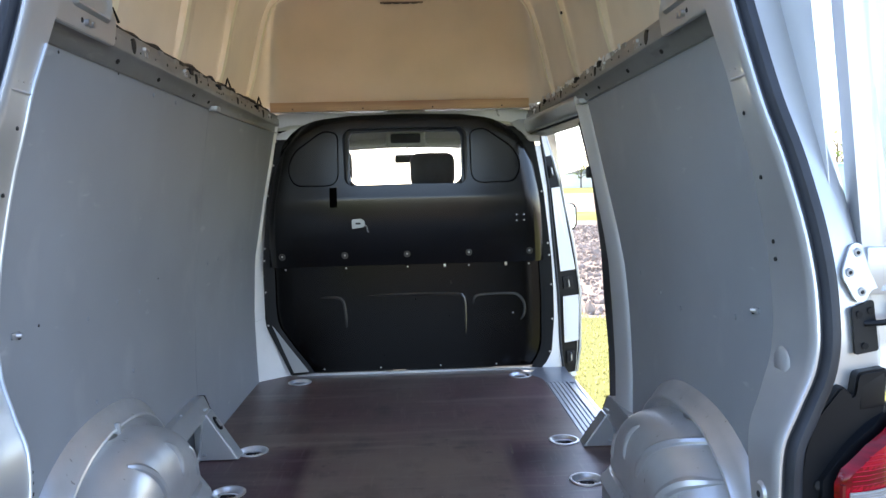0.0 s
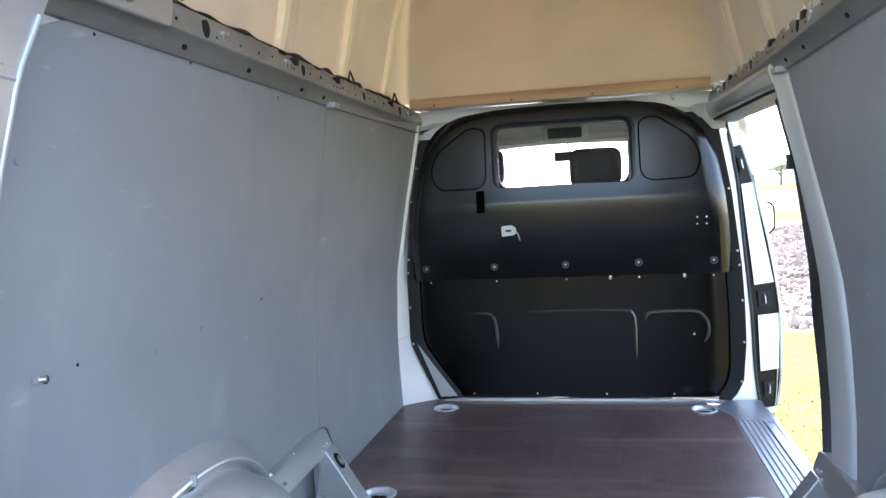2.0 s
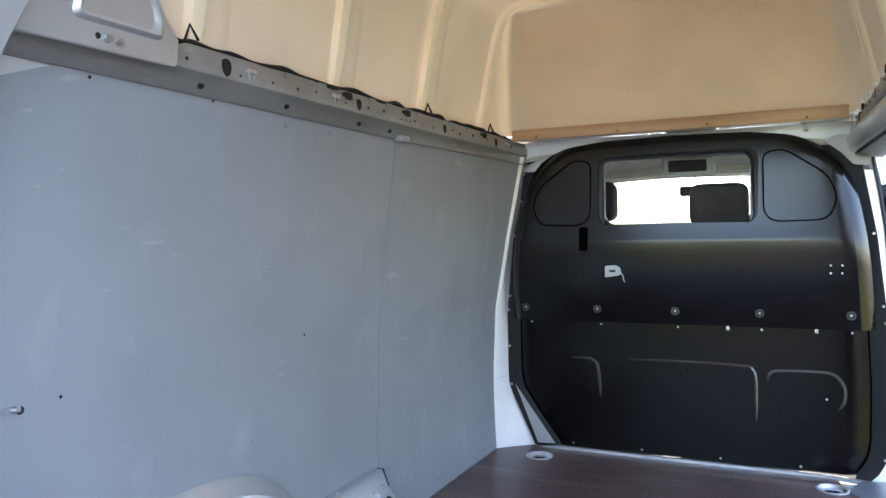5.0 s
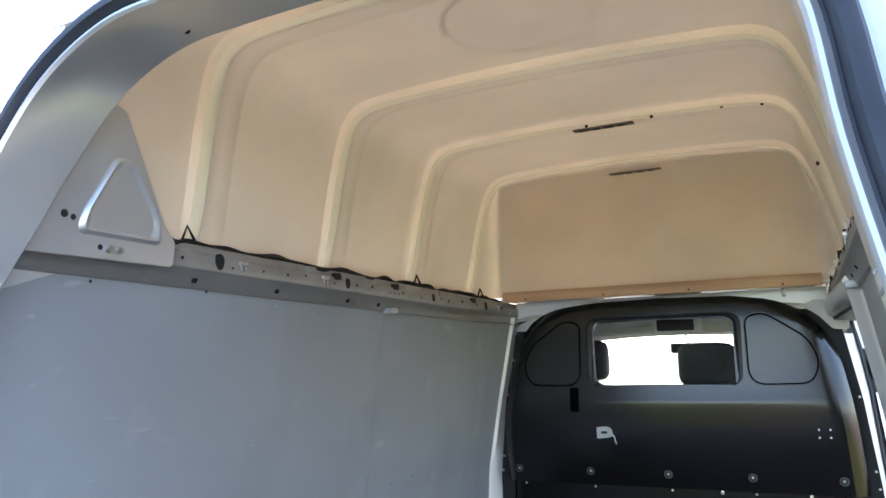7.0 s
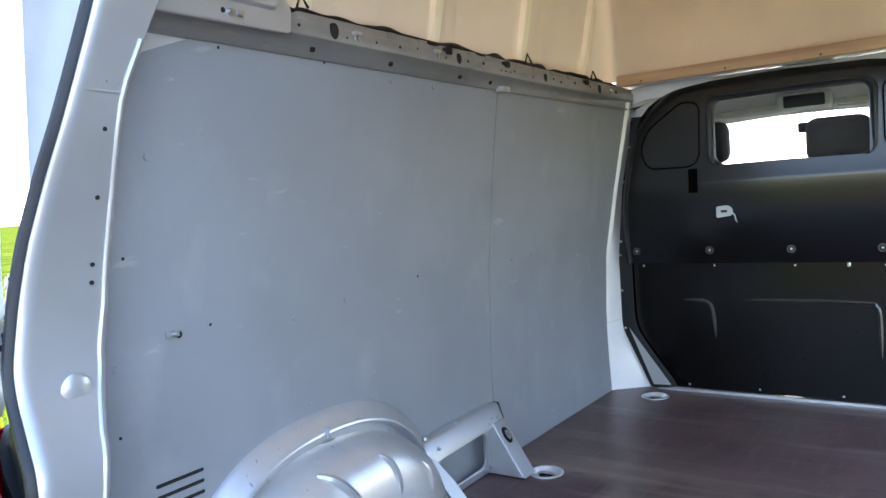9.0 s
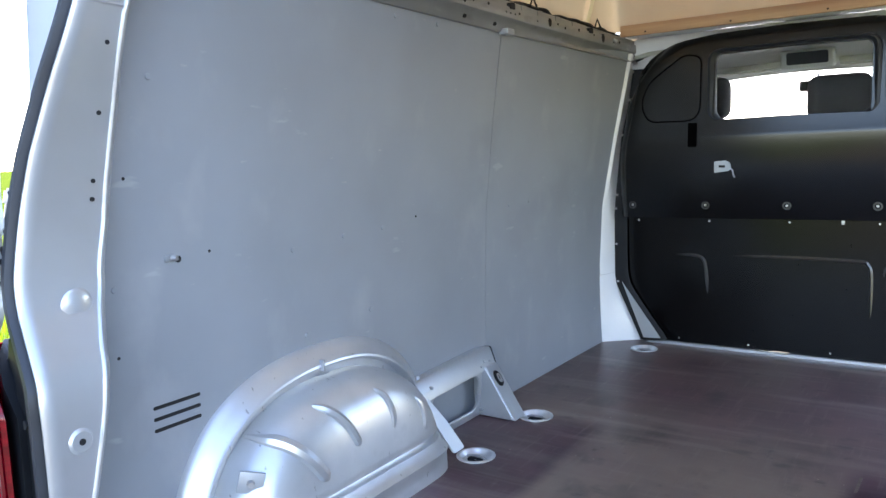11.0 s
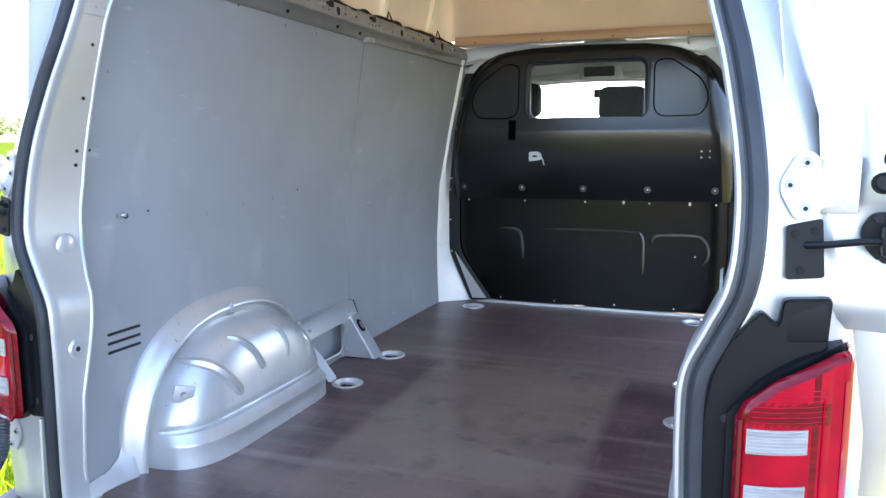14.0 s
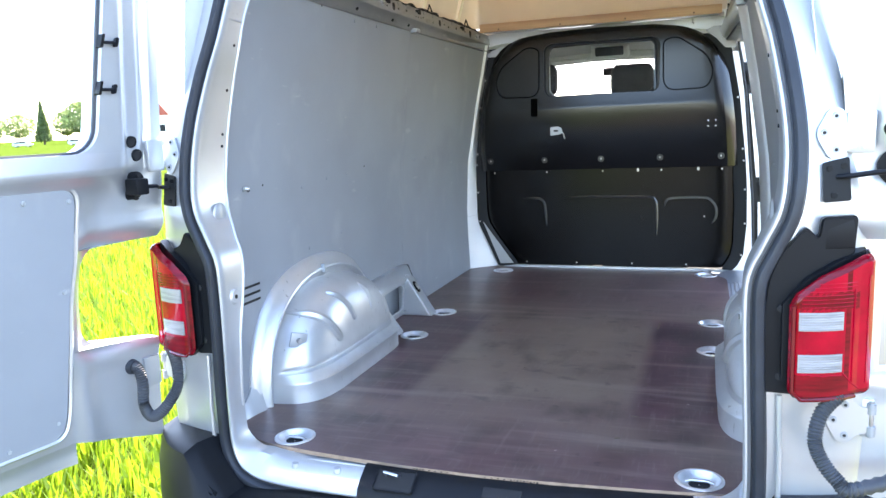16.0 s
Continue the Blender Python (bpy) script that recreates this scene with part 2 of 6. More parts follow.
def finish(name, bm, mat, parent=None, label="", smooth=40, recalc=True):
    """Links a bmesh as one mesh object, under a thing or part if given."""
    if recalc:
        bmesh.ops.recalc_face_normals(bm, faces=bm.faces)
    me = bpy.data.meshes.new(name)
    bm.to_mesh(me)
    bm.free()
    for mm in (mat if isinstance(mat, (list, tuple)) else [mat]):
        me.materials.append(mm)
    if smooth:
        me.shade_smooth()
        me.set_sharp_from_angle(angle=radians(smooth))
    ob = new(name, me)
    if parent is not None:
        ob.parent = parent
        if parent.parent is None:
            ob.matrix_parent_inverse = Matrix.Translation(-parent.location)
    return tagged(ob, label)


part = finish


def sheet(rows, thick=0.0, closed_u=False, closed_v=False):
    """A bmesh from a grid of points; thick pushes a back face along the normals."""
    bm = bmesh.new()
    vs = [[bm.verts.new(p) for p in r] for r in rows]
    nu, nv = len(rows), len(rows[0])
    for i in range(nu if closed_u else nu - 1):
        for j in range(nv if closed_v else nv - 1):
            q = [vs[i][j], vs[(i + 1) % nu][j], vs[(i + 1) % nu][(j + 1) % nv], vs[i][(j + 1) % nv]]
            if len(set(q)) == 4:
                bm.faces.new(q)
    if thick:
        bmesh.ops.recalc_face_normals(bm, faces=bm.faces)
        bmesh.ops.solidify(bm, geom=list(bm.faces), thickness=thick)
    return bm


def add_box(bm, c, s, bevel=0.0, m=None, seg=2):
    r = bmesh.ops.create_cube(bm, size=1.0, matrix=(m or Matrix.Translation(c)) @ Matrix.Diagonal((*s, 1)))
    if bevel:
        es = list({e for v in r["verts"] for e in v.link_edges})
        bmesh.ops.bevel(bm, geom=es, offset=bevel, segments=seg, affect="EDGES", profile=0.6)
    return bm


def box(c, s, bevel=0.0, m=None, seg=2):
    return add_box(bmesh.new(), c, s, bevel, m, seg)


def add_rod(bm, a, b, r, r2=None, seg=16):
    a, b = Vector(a), Vector(b)
    d = b - a
    q = d.to_track_quat("Z", "Y").to_matrix().to_4x4()
    bmesh.ops.create_cone(bm, cap_ends=True, segments=seg, radius1=r, radius2=r if r2 is None else r2, depth=d.length, matrix=Matrix.Translation((a + b) / 2) @ q)
    return bm


def rod(a, b, r, r2=None, seg=16):
    return add_rod(bmesh.new(), a, b, r, r2, seg)


def smooth_path(pts, n=8, closed=False):
    """Catmull-Rom points through pts."""
    P = [Vector(p) for p in pts]
    out, k = [], len(P)
    for i in range(k if closed else k - 1):
        a, b, c, d = (P[(i + o) % k] if closed else P[min(max(i + o, 0), k - 1)] for o in (-1, 0, 1, 2))
        for j in range(n):
            t = j / n
            out.append(0.5 * ((2 * b) + (c - a) * t + (2 * a - 5 * b + 4 * c - d) * t * t + (3 * b - a - 3 * c + d) * t ** 3))
    if not closed:
        out.append(P[-1])
    return out


def tube(path, r, seg=8, closed=False, radii=None, squash=1.0):
    """A round bar along a path."""
    P = [Vector(p) for p in path]
    k = len(P)
    rows, up = [], Vector((0, 0, 1))
    prev = None
    for i, p in enumerate(P):
        a = P[(i - 1) % k] if closed or i else P[0]
        b = P[(i + 1) % k] if closed or i < k - 1 else P[-1]
        t = (b - a).normalized()
        if prev is None:
            side = t.cross(up if abs(t.z) < 0.9 else Vector((0, 1, 0))).normalized()
        else:
            side = (prev - t * prev.dot(t)).normalized()
        prev = side
        w = t.cross(side)
        rr = radii[i] if radii else r
        rows.append([p + (side * math.cos(f) + w * math.sin(f) * squash) * rr for f in (2 * math.pi * j / seg for j in range(seg))])
    bm = sheet(rows, closed_u=closed, closed_v=True)
    if not closed:
        for row in (0, k - 1):
            bm.verts.ensure_lookup_table()
            bm.faces.new([bm.verts[row * seg + j] for j in range(seg)])
    return bm


def prism(outline, place, depth, bevel=0.0):
    """A plate: outline in its own plane, place(a, b, d) gives the point at depth d."""
    bm = bmesh.new()
    k = len(outline)
    f = [bm.verts.new(place(a, b, 0)) for a, b in outline]
    g = [bm.verts.new(place(a, b, depth)) for a, b in outline]
    top = bm.faces.new(f)
    bm.faces.new(g[::-1])
    for i in range(k):
        bm.faces.new((f[i], g[i], g[(i + 1) % k], f[(i + 1) % k]))
    if bevel:
        bmesh.ops.recalc_face_normals(bm, faces=bm.faces)
        bmesh.ops.bevel(bm, geom=[e for e in bm.edges if e in set(top.edges)], offset=bevel, segments=2, affect="EDGES")
    return bm


def ring_plate(outer, inner, place, depth):
    """A plate with an opening; both outlines have the same number of points."""
    bm = bmesh.new()
    k = len(outer)
    loops = [[bm.verts.new(place(a, b, d)) for a, b in o] for o, d in ((outer, 0), (inner, 0), (inner, depth), (outer, depth))]
    for q in range(4):
        p, n = loops[q], loops[(q + 1) % 4]
        for i in range(k):
            bm.faces.new((p[i - 1], p[i], n[i], n[i - 1]))
    return bm


def rounded(x0, y0, x1, y1, r, n=6):
    """The outline of a rectangle with round corners."""
    out = []
    for cx, cy, a in ((x1 - r, y1 - r, 0), (x0 + r, y1 - r, 90), (x0 + r, y0 + r, 180), (x1 - r, y0 + r, 270)):
        for i in range(n + 1):
            f = radians(a + 90 * i / n)
            out.append((cx + r * math.cos(f), cy + r * math.sin(f)))
    return out


def round_corners(pts, r, n=5):
    """A polygon with its corners rounded by radius-like length r."""
    out, k = [], len(pts)
    for i in range(k):
        p, a, b = Vector(pts[i]), Vector(pts[i - 1]), Vector(pts[(i + 1) % k])
        d = min(r, (a - p).length * 0.45, (b - p).length * 0.45)
        s, e = p + (a - p).normalized() * d, p + (b - p).normalized() * d
        for j in range(n + 1):
            t = j / n
            out.append(tuple(s * (1 - t) ** 2 + p * 2 * t * (1 - t) + e * t * t))
    return out


def lerp(v, table):
    return float(np.interp(v, [a for a, _ in table], [b for _, b in table]))


# ---- plan of the van: x across, y towards the cab, z up; half widths and depths by height ----
FZ = 0.57                                                     # top of the plywood floor
REAR = ((0.45, 0.055), (0.55, 0.05), (1.1, 0.045), (1.3, 0.06), (1.5, 0.10), (1.7, 0.155), (2.0, 0.24), (2.35, 0.34), (2.6, 0.42))
BODY = ((0.40, 0.90), (0.6, 0.925), (1.0, 0.945), (1.25, 0.908), (1.5, 0.860), (1.7, 0.836), (1.9, 0.810), (2.2, 0.77), (2.45, 0.70), (2.6, 0.62))
W_REAR = ((0.5, 0.812), (0.9, 0.816), (1.28, 0.803), (1.6, 0.775), (1.9, 0.738), (2.0, 0.725))
W_MID = ((0.5, 0.812), (0.9, 0.813), (1.28, 0.795), (1.6, 0.757), (1.9, 0.712), (2.0, 0.698))
W_FRONT = ((0.5, 0.795), (0.7, 0.80), (0.94, 0.803), (1.22, 0.788), (1.53, 0.731), (1.9, 0.655), (2.0, 0.64))
SEAM, WALL_END = 1.70, 2.74


def yr(z):
    return lerp(z, REAR)


def wall_x(y, z):
    """Half width of the lining at a place."""
    a, b, c = lerp(z, W_REAR), lerp(z, W_MID), lerp(z, W_FRONT)
    if y <= SEAM:
        t = max(0, (y - 0.25) / (SEAM - 0.25))
        return a + (b - a) * t
    t = (y - SEAM) / (WALL_END - SEAM)
    return b + (c - b) * t ** 1.2


HALF_EDGE = [(0.0, 0.505), (0.30, 0.505), (0.52, 0.511), (0.62, 0.533), (0.659, 0.59), (0.664, 0.70), (0.658, 0.9), (0.655, 1.03), (0.660, 1.12), (0.690, 1.19),
             (0.720, 1.26), (0.729, 1.35), (0.724, 1.45), (0.699, 1.60), (0.669, 1.72), (0.638, 1.90), (0.617, 2.07), (0.560, 2.21), (0.450, 2.295), (0.30, 2.315), (0.0, 2.322)]
BAND = ((0.5, 0.085), (0.60, 0.065), (0.73, 0.056), (0.9, 0.066), (1.06, 0.104), (1.17, 0.119), (1.27, 0.146), (1.385, 0.149), (1.5, 0.138), (1.6, 0.120), (1.69, 0.099), (1.77, 0.085), (1.90, 0.10), (2.1, 0.14), (2.3, 0.168))
XS = {-1: 0.004, 1: -0.008}                                   # sideways set of the two rear pillars
EDGE = smooth_path([(x, 0, z) for x, z in HALF_EDGE] + [(-x, 0, z) for x, z in HALF_EDGE[-2:0:-1]], 5, True)


def loop_normal(i):
    d = EDGE[(i + 1) % len(EDGE)] - EDGE[i - 1]
    return Vector((d.z, 0, -d.x)).normalized()


NORMALS = [loop_normal(i) for i in range(len(EDGE))]


def edge_row(off, dy):
    """The opening's outline, pushed outward by off and forward by dy; both may depend on height and x."""
    out = []
    for p, n in zip(EDGE, NORMALS):
        o = off(p) if callable(off) else off
        q = p + n * o
        out.append(Vector((q.x + XS[-1] + (XS[1] - XS[-1]) * min(1.0, max(0.0, 0.5 + q.x / 0.6)), yr(p.z) + (dy(p) if callable(dy) else dy), q.z)))
    return out

def half_edge(z):
    return lerp(z, [(b, a) for a, b in HALF_EDGE if 0.53 < b < 2.30])


# ---- ground and distance ----
def ground_height(x, y):
    return 0.03 * noise.noise(Vector((x * 0.35, y * 0.35, 0))) - 0.02 if abs(x) + abs(y) < 60 else -0.02


def axis(far, near, step):
    v = [i * step for i in range(int(near / step) + 1)]
    while v[-1] < far:
        v.append(v[-1] * 1.35 + step)
    return [-a for a in v[:0:-1]] + v


GRASSY = material("meadow_ground", (0.055, 0.105, 0.012), 0.9, 0, 0.35, 0.8, 14, 0.8, tint=(0.10, 0.135, 0.020), stain=0.2, spec=0.0)
_t = GRASSY.node_tree
_n, _l = _t.nodes, _t.links
_co, _sep = _n.new("ShaderNodeTexCoord"), _n.new("ShaderNodeSeparateXYZ")
_wob = _n.new("ShaderNodeTexNoise")
_wob.inputs["Scale"].default_value = 0.35
_l.new(_co.outputs["Object"], _sep.inputs[0])
_l.new(_co.outputs["Object"], _wob.inputs["Vector"])


def math_node(op, a, b):
    k = _n.new("ShaderNodeMath")
    k.operation = op
    for i, v in enumerate((a, b)):
        if isinstance(v, (int, float)):
            k.inputs[i].default_value = v
        else:
            _l.new(v, k.inputs[i])
    return k.outputs[0]


# ploughed strips lie to the right of the van: soil from 7 to 31 m, a green lane, then a second field
_d = math_node("ADD", math_node("ADD", math_node("MULTIPLY", _sep.outputs[1], 0.92), math_node("MULTIPLY", _sep.outputs[0], 0.40)), math_node("MULTIPLY", _wob.outputs[0], 1.6))
_in1 = math_node("MULTIPLY", math_node("GREATER_THAN", _d, 8.4), math_node("LESS_THAN", _d, 31.0))
_in2 = math_node("MULTIPLY", math_node("GREATER_THAN", _d, 40.0), math_node("LESS_THAN", _d, 105.0))
_side = math_node("GREATER_THAN", math_node("ADD", _sep.outputs[0], math_node("MULTIPLY", _wob.outputs[0], 0.8)), 0.9)
_soil = math_node("MULTIPLY", math_node("ADD", _in1, _in2), _side)
_crumb = _n.new("ShaderNodeTexNoise")
_crumb.inputs["Scale"].default_value, _crumb.inputs["Detail"].default_value = 7.0, 8.0
_l.new(_co.outputs["Object"], _crumb.inputs["Vector"])
_ramp = _n.new("ShaderNodeValToRGB")
_ramp.color_ramp.elements[0].position, _ramp.color_ramp.elements[1].position = 0.35, 0.7
_ramp.color_ramp.elements[0].color, _ramp.color_ramp.elements[1].color = (0.20, 0.16, 0.125, 1), (0.36, 0.30, 0.245, 1)
_l.new(_crumb.outputs[0], _ramp.inputs[0])
_mx = _n.new("ShaderNodeMix")
_mx.data_type = "RGBA"
_b = _n["Principled BSDF"]
# straw-coloured verge to the right, bare earth behind the van
_str = _n.new("ShaderNodeMix")
_str.data_type = "RGBA"
_str.inputs[7].default_value = (0.30, 0.28, 0.13, 1)
_l.new(math_node("MULTIPLY", _side, math_node("ADD", math_node("MULTIPLY", _wob.outputs[0], 0.9), 0.15)), _str.inputs[0])
_b0 = _n["Principled BSDF"]
_l.new(_b0.inputs["Base Color"].links[0].from_socket, _str.inputs[6])
_l.new(_str.outputs[2], _b0.inputs["Base Color"])
_track = math_node("MULTIPLY", math_node("LESS_THAN", math_node("ADD", _sep.outputs[1], math_node("MULTIPLY", _wob.outputs[0], 1.2)), 0.35), math_node("GREATER_THAN", math_node("ADD", _sep.outputs[0], math_node("MULTIPLY", _wob.outputs[0], 0.6)), -0.75))
_l.new(_soil, _mx.inputs[0])
_l.new(_b.inputs["Base Color"].links[0].from_socket, _mx.inputs[6])
_l.new(_ramp.outputs[0], _mx.inputs[7])
_tmx = _n.new("ShaderNodeMix")
_tmx.data_type, _tmx.blend_type = "RGBA", "MIX"
_tramp = _n.new("ShaderNodeValToRGB")
_tramp.color_ramp.elements[0].color, _tramp.color_ramp.elements[1].color = (0.085, 0.075, 0.060, 1), (0.17, 0.15, 0.12, 1)
_l.new(_crumb.outputs[0], _tramp.inputs[0])
_l.new(_track, _tmx.inputs[0])
_l.new(_mx.outputs[2], _tmx.inputs[6])
_l.new(_tramp.outputs[0], _tmx.inputs[7])
_l.new(_tmx.outputs[2], _b.inputs["Base Color"])
_ax = axis(2500, 14, 0.5)
ground = finish("ground", sheet([[(x, y, ground_height(x, y)) for y in _ax] for x in _ax]), GRASSY, smooth=80)
tagged(ground, "flat meadow and ploughed fields reaching the horizon", "ground", kind="structure")

SOIL = material("dry_soil", (0.26, 0.205, 0.165), 0.95, 0, 0.25, 2, 40, 0.8, tint=(0.38, 0.31, 0.26), spec=0.05)
rng = random.Random(4)
_ico = bmesh.new()
bmesh.ops.create_icosphere(_ico, subdivisions=1, radius=1.0)
ICO_V, ICO_F = [v.co.copy() for v in _ico.verts], [[v.index for v in f.verts] for f in _ico.faces]
_ico.free()
verts, faces = [], []
for _ in range(13000):
    x, y = rng.uniform(1.0, 12), rng.uniform(6.5, 26)
    if not 8.5 < y * 0.92 + x * 0.40 + 0.6 < 27 or x > y * 0.62:
        continue
    r = rng.uniform(0.015, 0.05) * (1.0 if rng.random() > 0.06 else 1.9)
    m = Matrix.LocRotScale((x, y, ground_height(x, y) + r * 0.25), Euler((rng.random() * 3, rng.random() * 3, rng.random() * 6)), (1.4 * r, r, 0.7 * r))
    k = len(verts)
    verts += [m @ (v + Vector((rng.uniform(-1, 1), rng.uniform(-1, 1), rng.uniform(-1, 1))) * 0.28) for v in ICO_V]
    faces += [[k + a for a in f] for f in ICO_F]
_me = bpy.data.meshes.new("soil_clods")
_me.from_pydata(verts, [], faces)
_me.materials.append(SOIL)
tagged(new("soil_clods", _me), "crumbly brown clods of a ploughed field", "soil", kind="stuff")

BLADE = material("grass_blade", (0.08, 0.16, 0.010), 0.6, 0, 0.35, 0.8, 30, 0, tint=(0.16, 0.22, 0.016))
_b = BLADE.node_tree.nodes["Principled BSDF"]
# sunlight shines through the blades
_n, _l = BLADE.node_tree.nodes, BLADE.node_tree.links
_tr, _ms = _n.new("ShaderNodeBsdfTranslucent"), _n.new("ShaderNodeMixShader")
_tr.inputs[0].default_value = (0.30, 0.44, 0.02, 1)
_ms.inputs[0].default_value = 0.5
_l.new(_b.outputs[0], _ms.inputs[1])
_l.new(_tr.outputs[0], _ms.inputs[2])
_l.new(_ms.outputs[0], _n["Material Output"].inputs[0])


def grass(name, spots, low, high, seed, label, mat=BLADE):
    r = random.Random(seed)
    verts, faces = [], []
    for x, y in spots(r):
        z = ground_height(x, y)
        h, a, w = r.uniform(low, high), r.uniform(0, 6.283), r.uniform(0.004, 0.011)
        lean = r.uniform(0.1, 0.55) * h
        dx, dy = math.cos(a), math.sin(a)
        k = len(verts)
        for f, ww in ((0, w), (0.55, w * 0.8)):
            px, py = x + dx * lean * f * f, y + dy * lean * f * f
            verts += [(px - dy * ww, py + dx * ww, z + h * f), (px + dy * ww, py - dx * ww, z + h * f)]
        verts.append((x + dx * lean, y + dy * lean, z + h * r.uniform(0.85, 1.0)))
        faces += [(k, k + 1, k + 3, k + 2), (k + 2, k + 3, k + 4)]
    me = bpy.data.meshes.new(name)
    me.from_pydata(verts, [], faces)
    me.materials.append(mat)
    tagged(new(name, me), label, "grass", kind="stuff")


def meadow(r):
    for _ in range(42000):
        d = r.random() ** 1.7 * 15
        a = radians(r.uniform(28, 84))
        x, y = -1.05 - d * math.sin(a), -1.6 + d * math.cos(a) * 1.3
        if x < -1.0:
            yield x, y


def verge(r):
    for _ in range(17000):
        x, y = r.uniform(0.95, 5.0), r.uniform(1.8, 8.3)
        if y * 0.92 + x * 0.40 < 8.2 - r.random() * 0.8:
            yield x, y


def beside(r):
    for _ in range(15000):
        x, y = -0.98 - 3.2 * r.random() ** 1.3, r.uniform(-1.2, 4.0)
        yield x, y


grass("grass_tufts", beside, 0.06, 0.24, 9, "bright green grass close beside the van")
grass("grass", meadow, 0.10, 0.30, 7, "long bright green sunlit grass of a meadow")
DRY = BLADE.copy()
DRY.name = "dry_blade"
for _k in DRY.node_tree.nodes:
    if _k.type == "BSDF_TRANSLUCENT":
        _k.inputs[0].default_value = (0.50, 0.48, 0.19, 1)
    if _k.type == "MIX" and _k.blend_type == "MIX":
        _k.inputs[6].default_value, _k.inputs[7].default_value = (0.19, 0.19, 0.06, 1), (0.38, 0.35, 0.17, 1)
grass("short_grass", verge, 0.01, 0.045, 8, "short yellow-green grass on a field's edge", DRY)

LEAF = material("foliage", (0.12, 0.17, 0.07), 0.7, 0, 0.3, 0.3, 12, 0, tint=(0.19, 0.24, 0.11))
_n, _l = LEAF.node_tree.nodes, LEAF.node_tree.links
_tr, _ms = _n.new("ShaderNodeBsdfTranslucent"), _n.new("ShaderNodeMixShader")
_tr.inputs[0].default_value, _ms.inputs[0].default_value = (0.26, 0.34, 0.12, 1), 0.55
_l.new(_n["Principled BSDF"].outputs[0], _ms.inputs[1])
_l.new(_tr.outputs[0], _ms.inputs[2])
_l.new(_ms.outputs[0], _n["Material Output"].inputs[0])
BARK = material("bark", (0.11, 0.085, 0.06), 0.9, 0, 0.3, 5, 40, 0.5)


def tree(at, h, w, seed, conifer=False, bare=False, name="tree", label=""):
    r = random.Random(seed)
    x, y = at
    t = thing(name, label or ("dark green conifer at the far edge of a meadow" if conifer else "spring-green leafy tree at the far edge of a meadow"), "tree", "far trees", at=(x, y, 0))
    bm = rod((x, y, -0.1), (x, y, h * (0.9 if conifer or bare else 0.62)), h * 0.025, h * 0.006, 7)
    for i in range(0 if conifer else 14):
        z = h * r.uniform(0.22, 0.62)
        a = r.uniform(0, 6.28)
        e = (x + math.cos(a) * w * r.uniform(0.25, 0.45), y + math.sin(a) * w * r.uniform(0.25, 0.45), z + h * r.uniform(0.15, 0.35))
        add_rod(bm, (x, y, z), e, h * 0.010, h * 0.002, 5)
        if bare:
            for _ in range(4):
                f = Vector(e)
                add_rod(bm, (Vector((x, y, z)) + f) / 2, f + Vector((r.uniform(-1, 1), r.uniform(-1, 1), r.uniform(0.3, 1.5))) * h * 0.1, h * 0.004, h * 0.001, 4)
    part("trunk", bm, BARK, t)
    verts, faces = [], []
    for _ in range(50 if bare else 1500):
        if conifer:
            f = r.random() ** 0.7
            z, rad = h * (1 - 0.92 * f), w * 0.42 * f * (0.55 + 0.45 * r.random())
        else:
            f = r.uniform(-1, 1)
            z = h * (0.62 + 0.36 * f)
            rad = w * 0.5 * math.sqrt(max(0.02, 1 - f * f)) * r.random() ** 0.4 * (0.75 + 0.35 * noise.noise(Vector((f * 3, seed, 0))))
        a = r.uniform(0, 6.28)
        c = Vector((x + rad * math.cos(a), y + rad * math.sin(a), z))
        s = h * r.uniform(0.018, 0.05)
        u, v = Vector((r.uniform(-1, 1), r.uniform(-1, 1), r.uniform(-1, 1))).normalized() * s, Vector((r.uniform(-1, 1), r.uniform(-1, 1), r.uniform(-1, 1))).normalized() * s
        k = len(verts)
        verts += [c - u, c - v, c + u, c + v]
        faces.append((k, k + 1, k + 2, k + 3))
    me = bpy.data.meshes.new("crown")
    me.from_pydata(verts, [], faces)
    me.materials.append(LEAF)
    ob = new("crown", me)
    ob.parent, ob.matrix_parent_inverse = t, Matrix.Translation((-x, -y, 0))


def polar(az, dist):
    """A place at an angle left of straight ahead, from behind the van."""
    return (0.5 - dist * math.sin(radians(az)), -1.5 + dist * math.cos(radians(az)))


for i, (az, dist, h, w, con) in enumerate(((52.5, 120, 5.5, 7, 0), (51, 126, 7, 8, 0), (49.4, 122, 6, 7, 0), (48, 118, 6.5, 8, 0), (46.6, 124, 9.5, 4.2, 1), (45.2, 128, 7.5, 8, 0), (44.3, 120, 9, 9, 0),
                                           (43.3, 124, 10, 9, 0), (42.0, 126, 8, 9, 0), (54, 124, 6, 8, 0), (56, 122, 7, 9, 0), (58, 126, 6, 8, 0), (36, 150, 8, 9, 0), (34.4, 152, 7, 9, 0), (33, 150, 8, 8, 0))):
    tree(polar(az, dist * 2.4), h * 1.55, w * 1.7, 30 + i, bool(con))
for i, az in enumerate((-31.2, -30.6, -30.1, -29.5, -28.9, -28.2, -27.6, -13.5, -12.4, -14.6)):
    tree(polar(az, 190 + 6 * (i % 3)), 9 + (i % 4), 6, 60 + i, bare=True, name="bare_tree", label="tall bare tree in a row far across the fields")


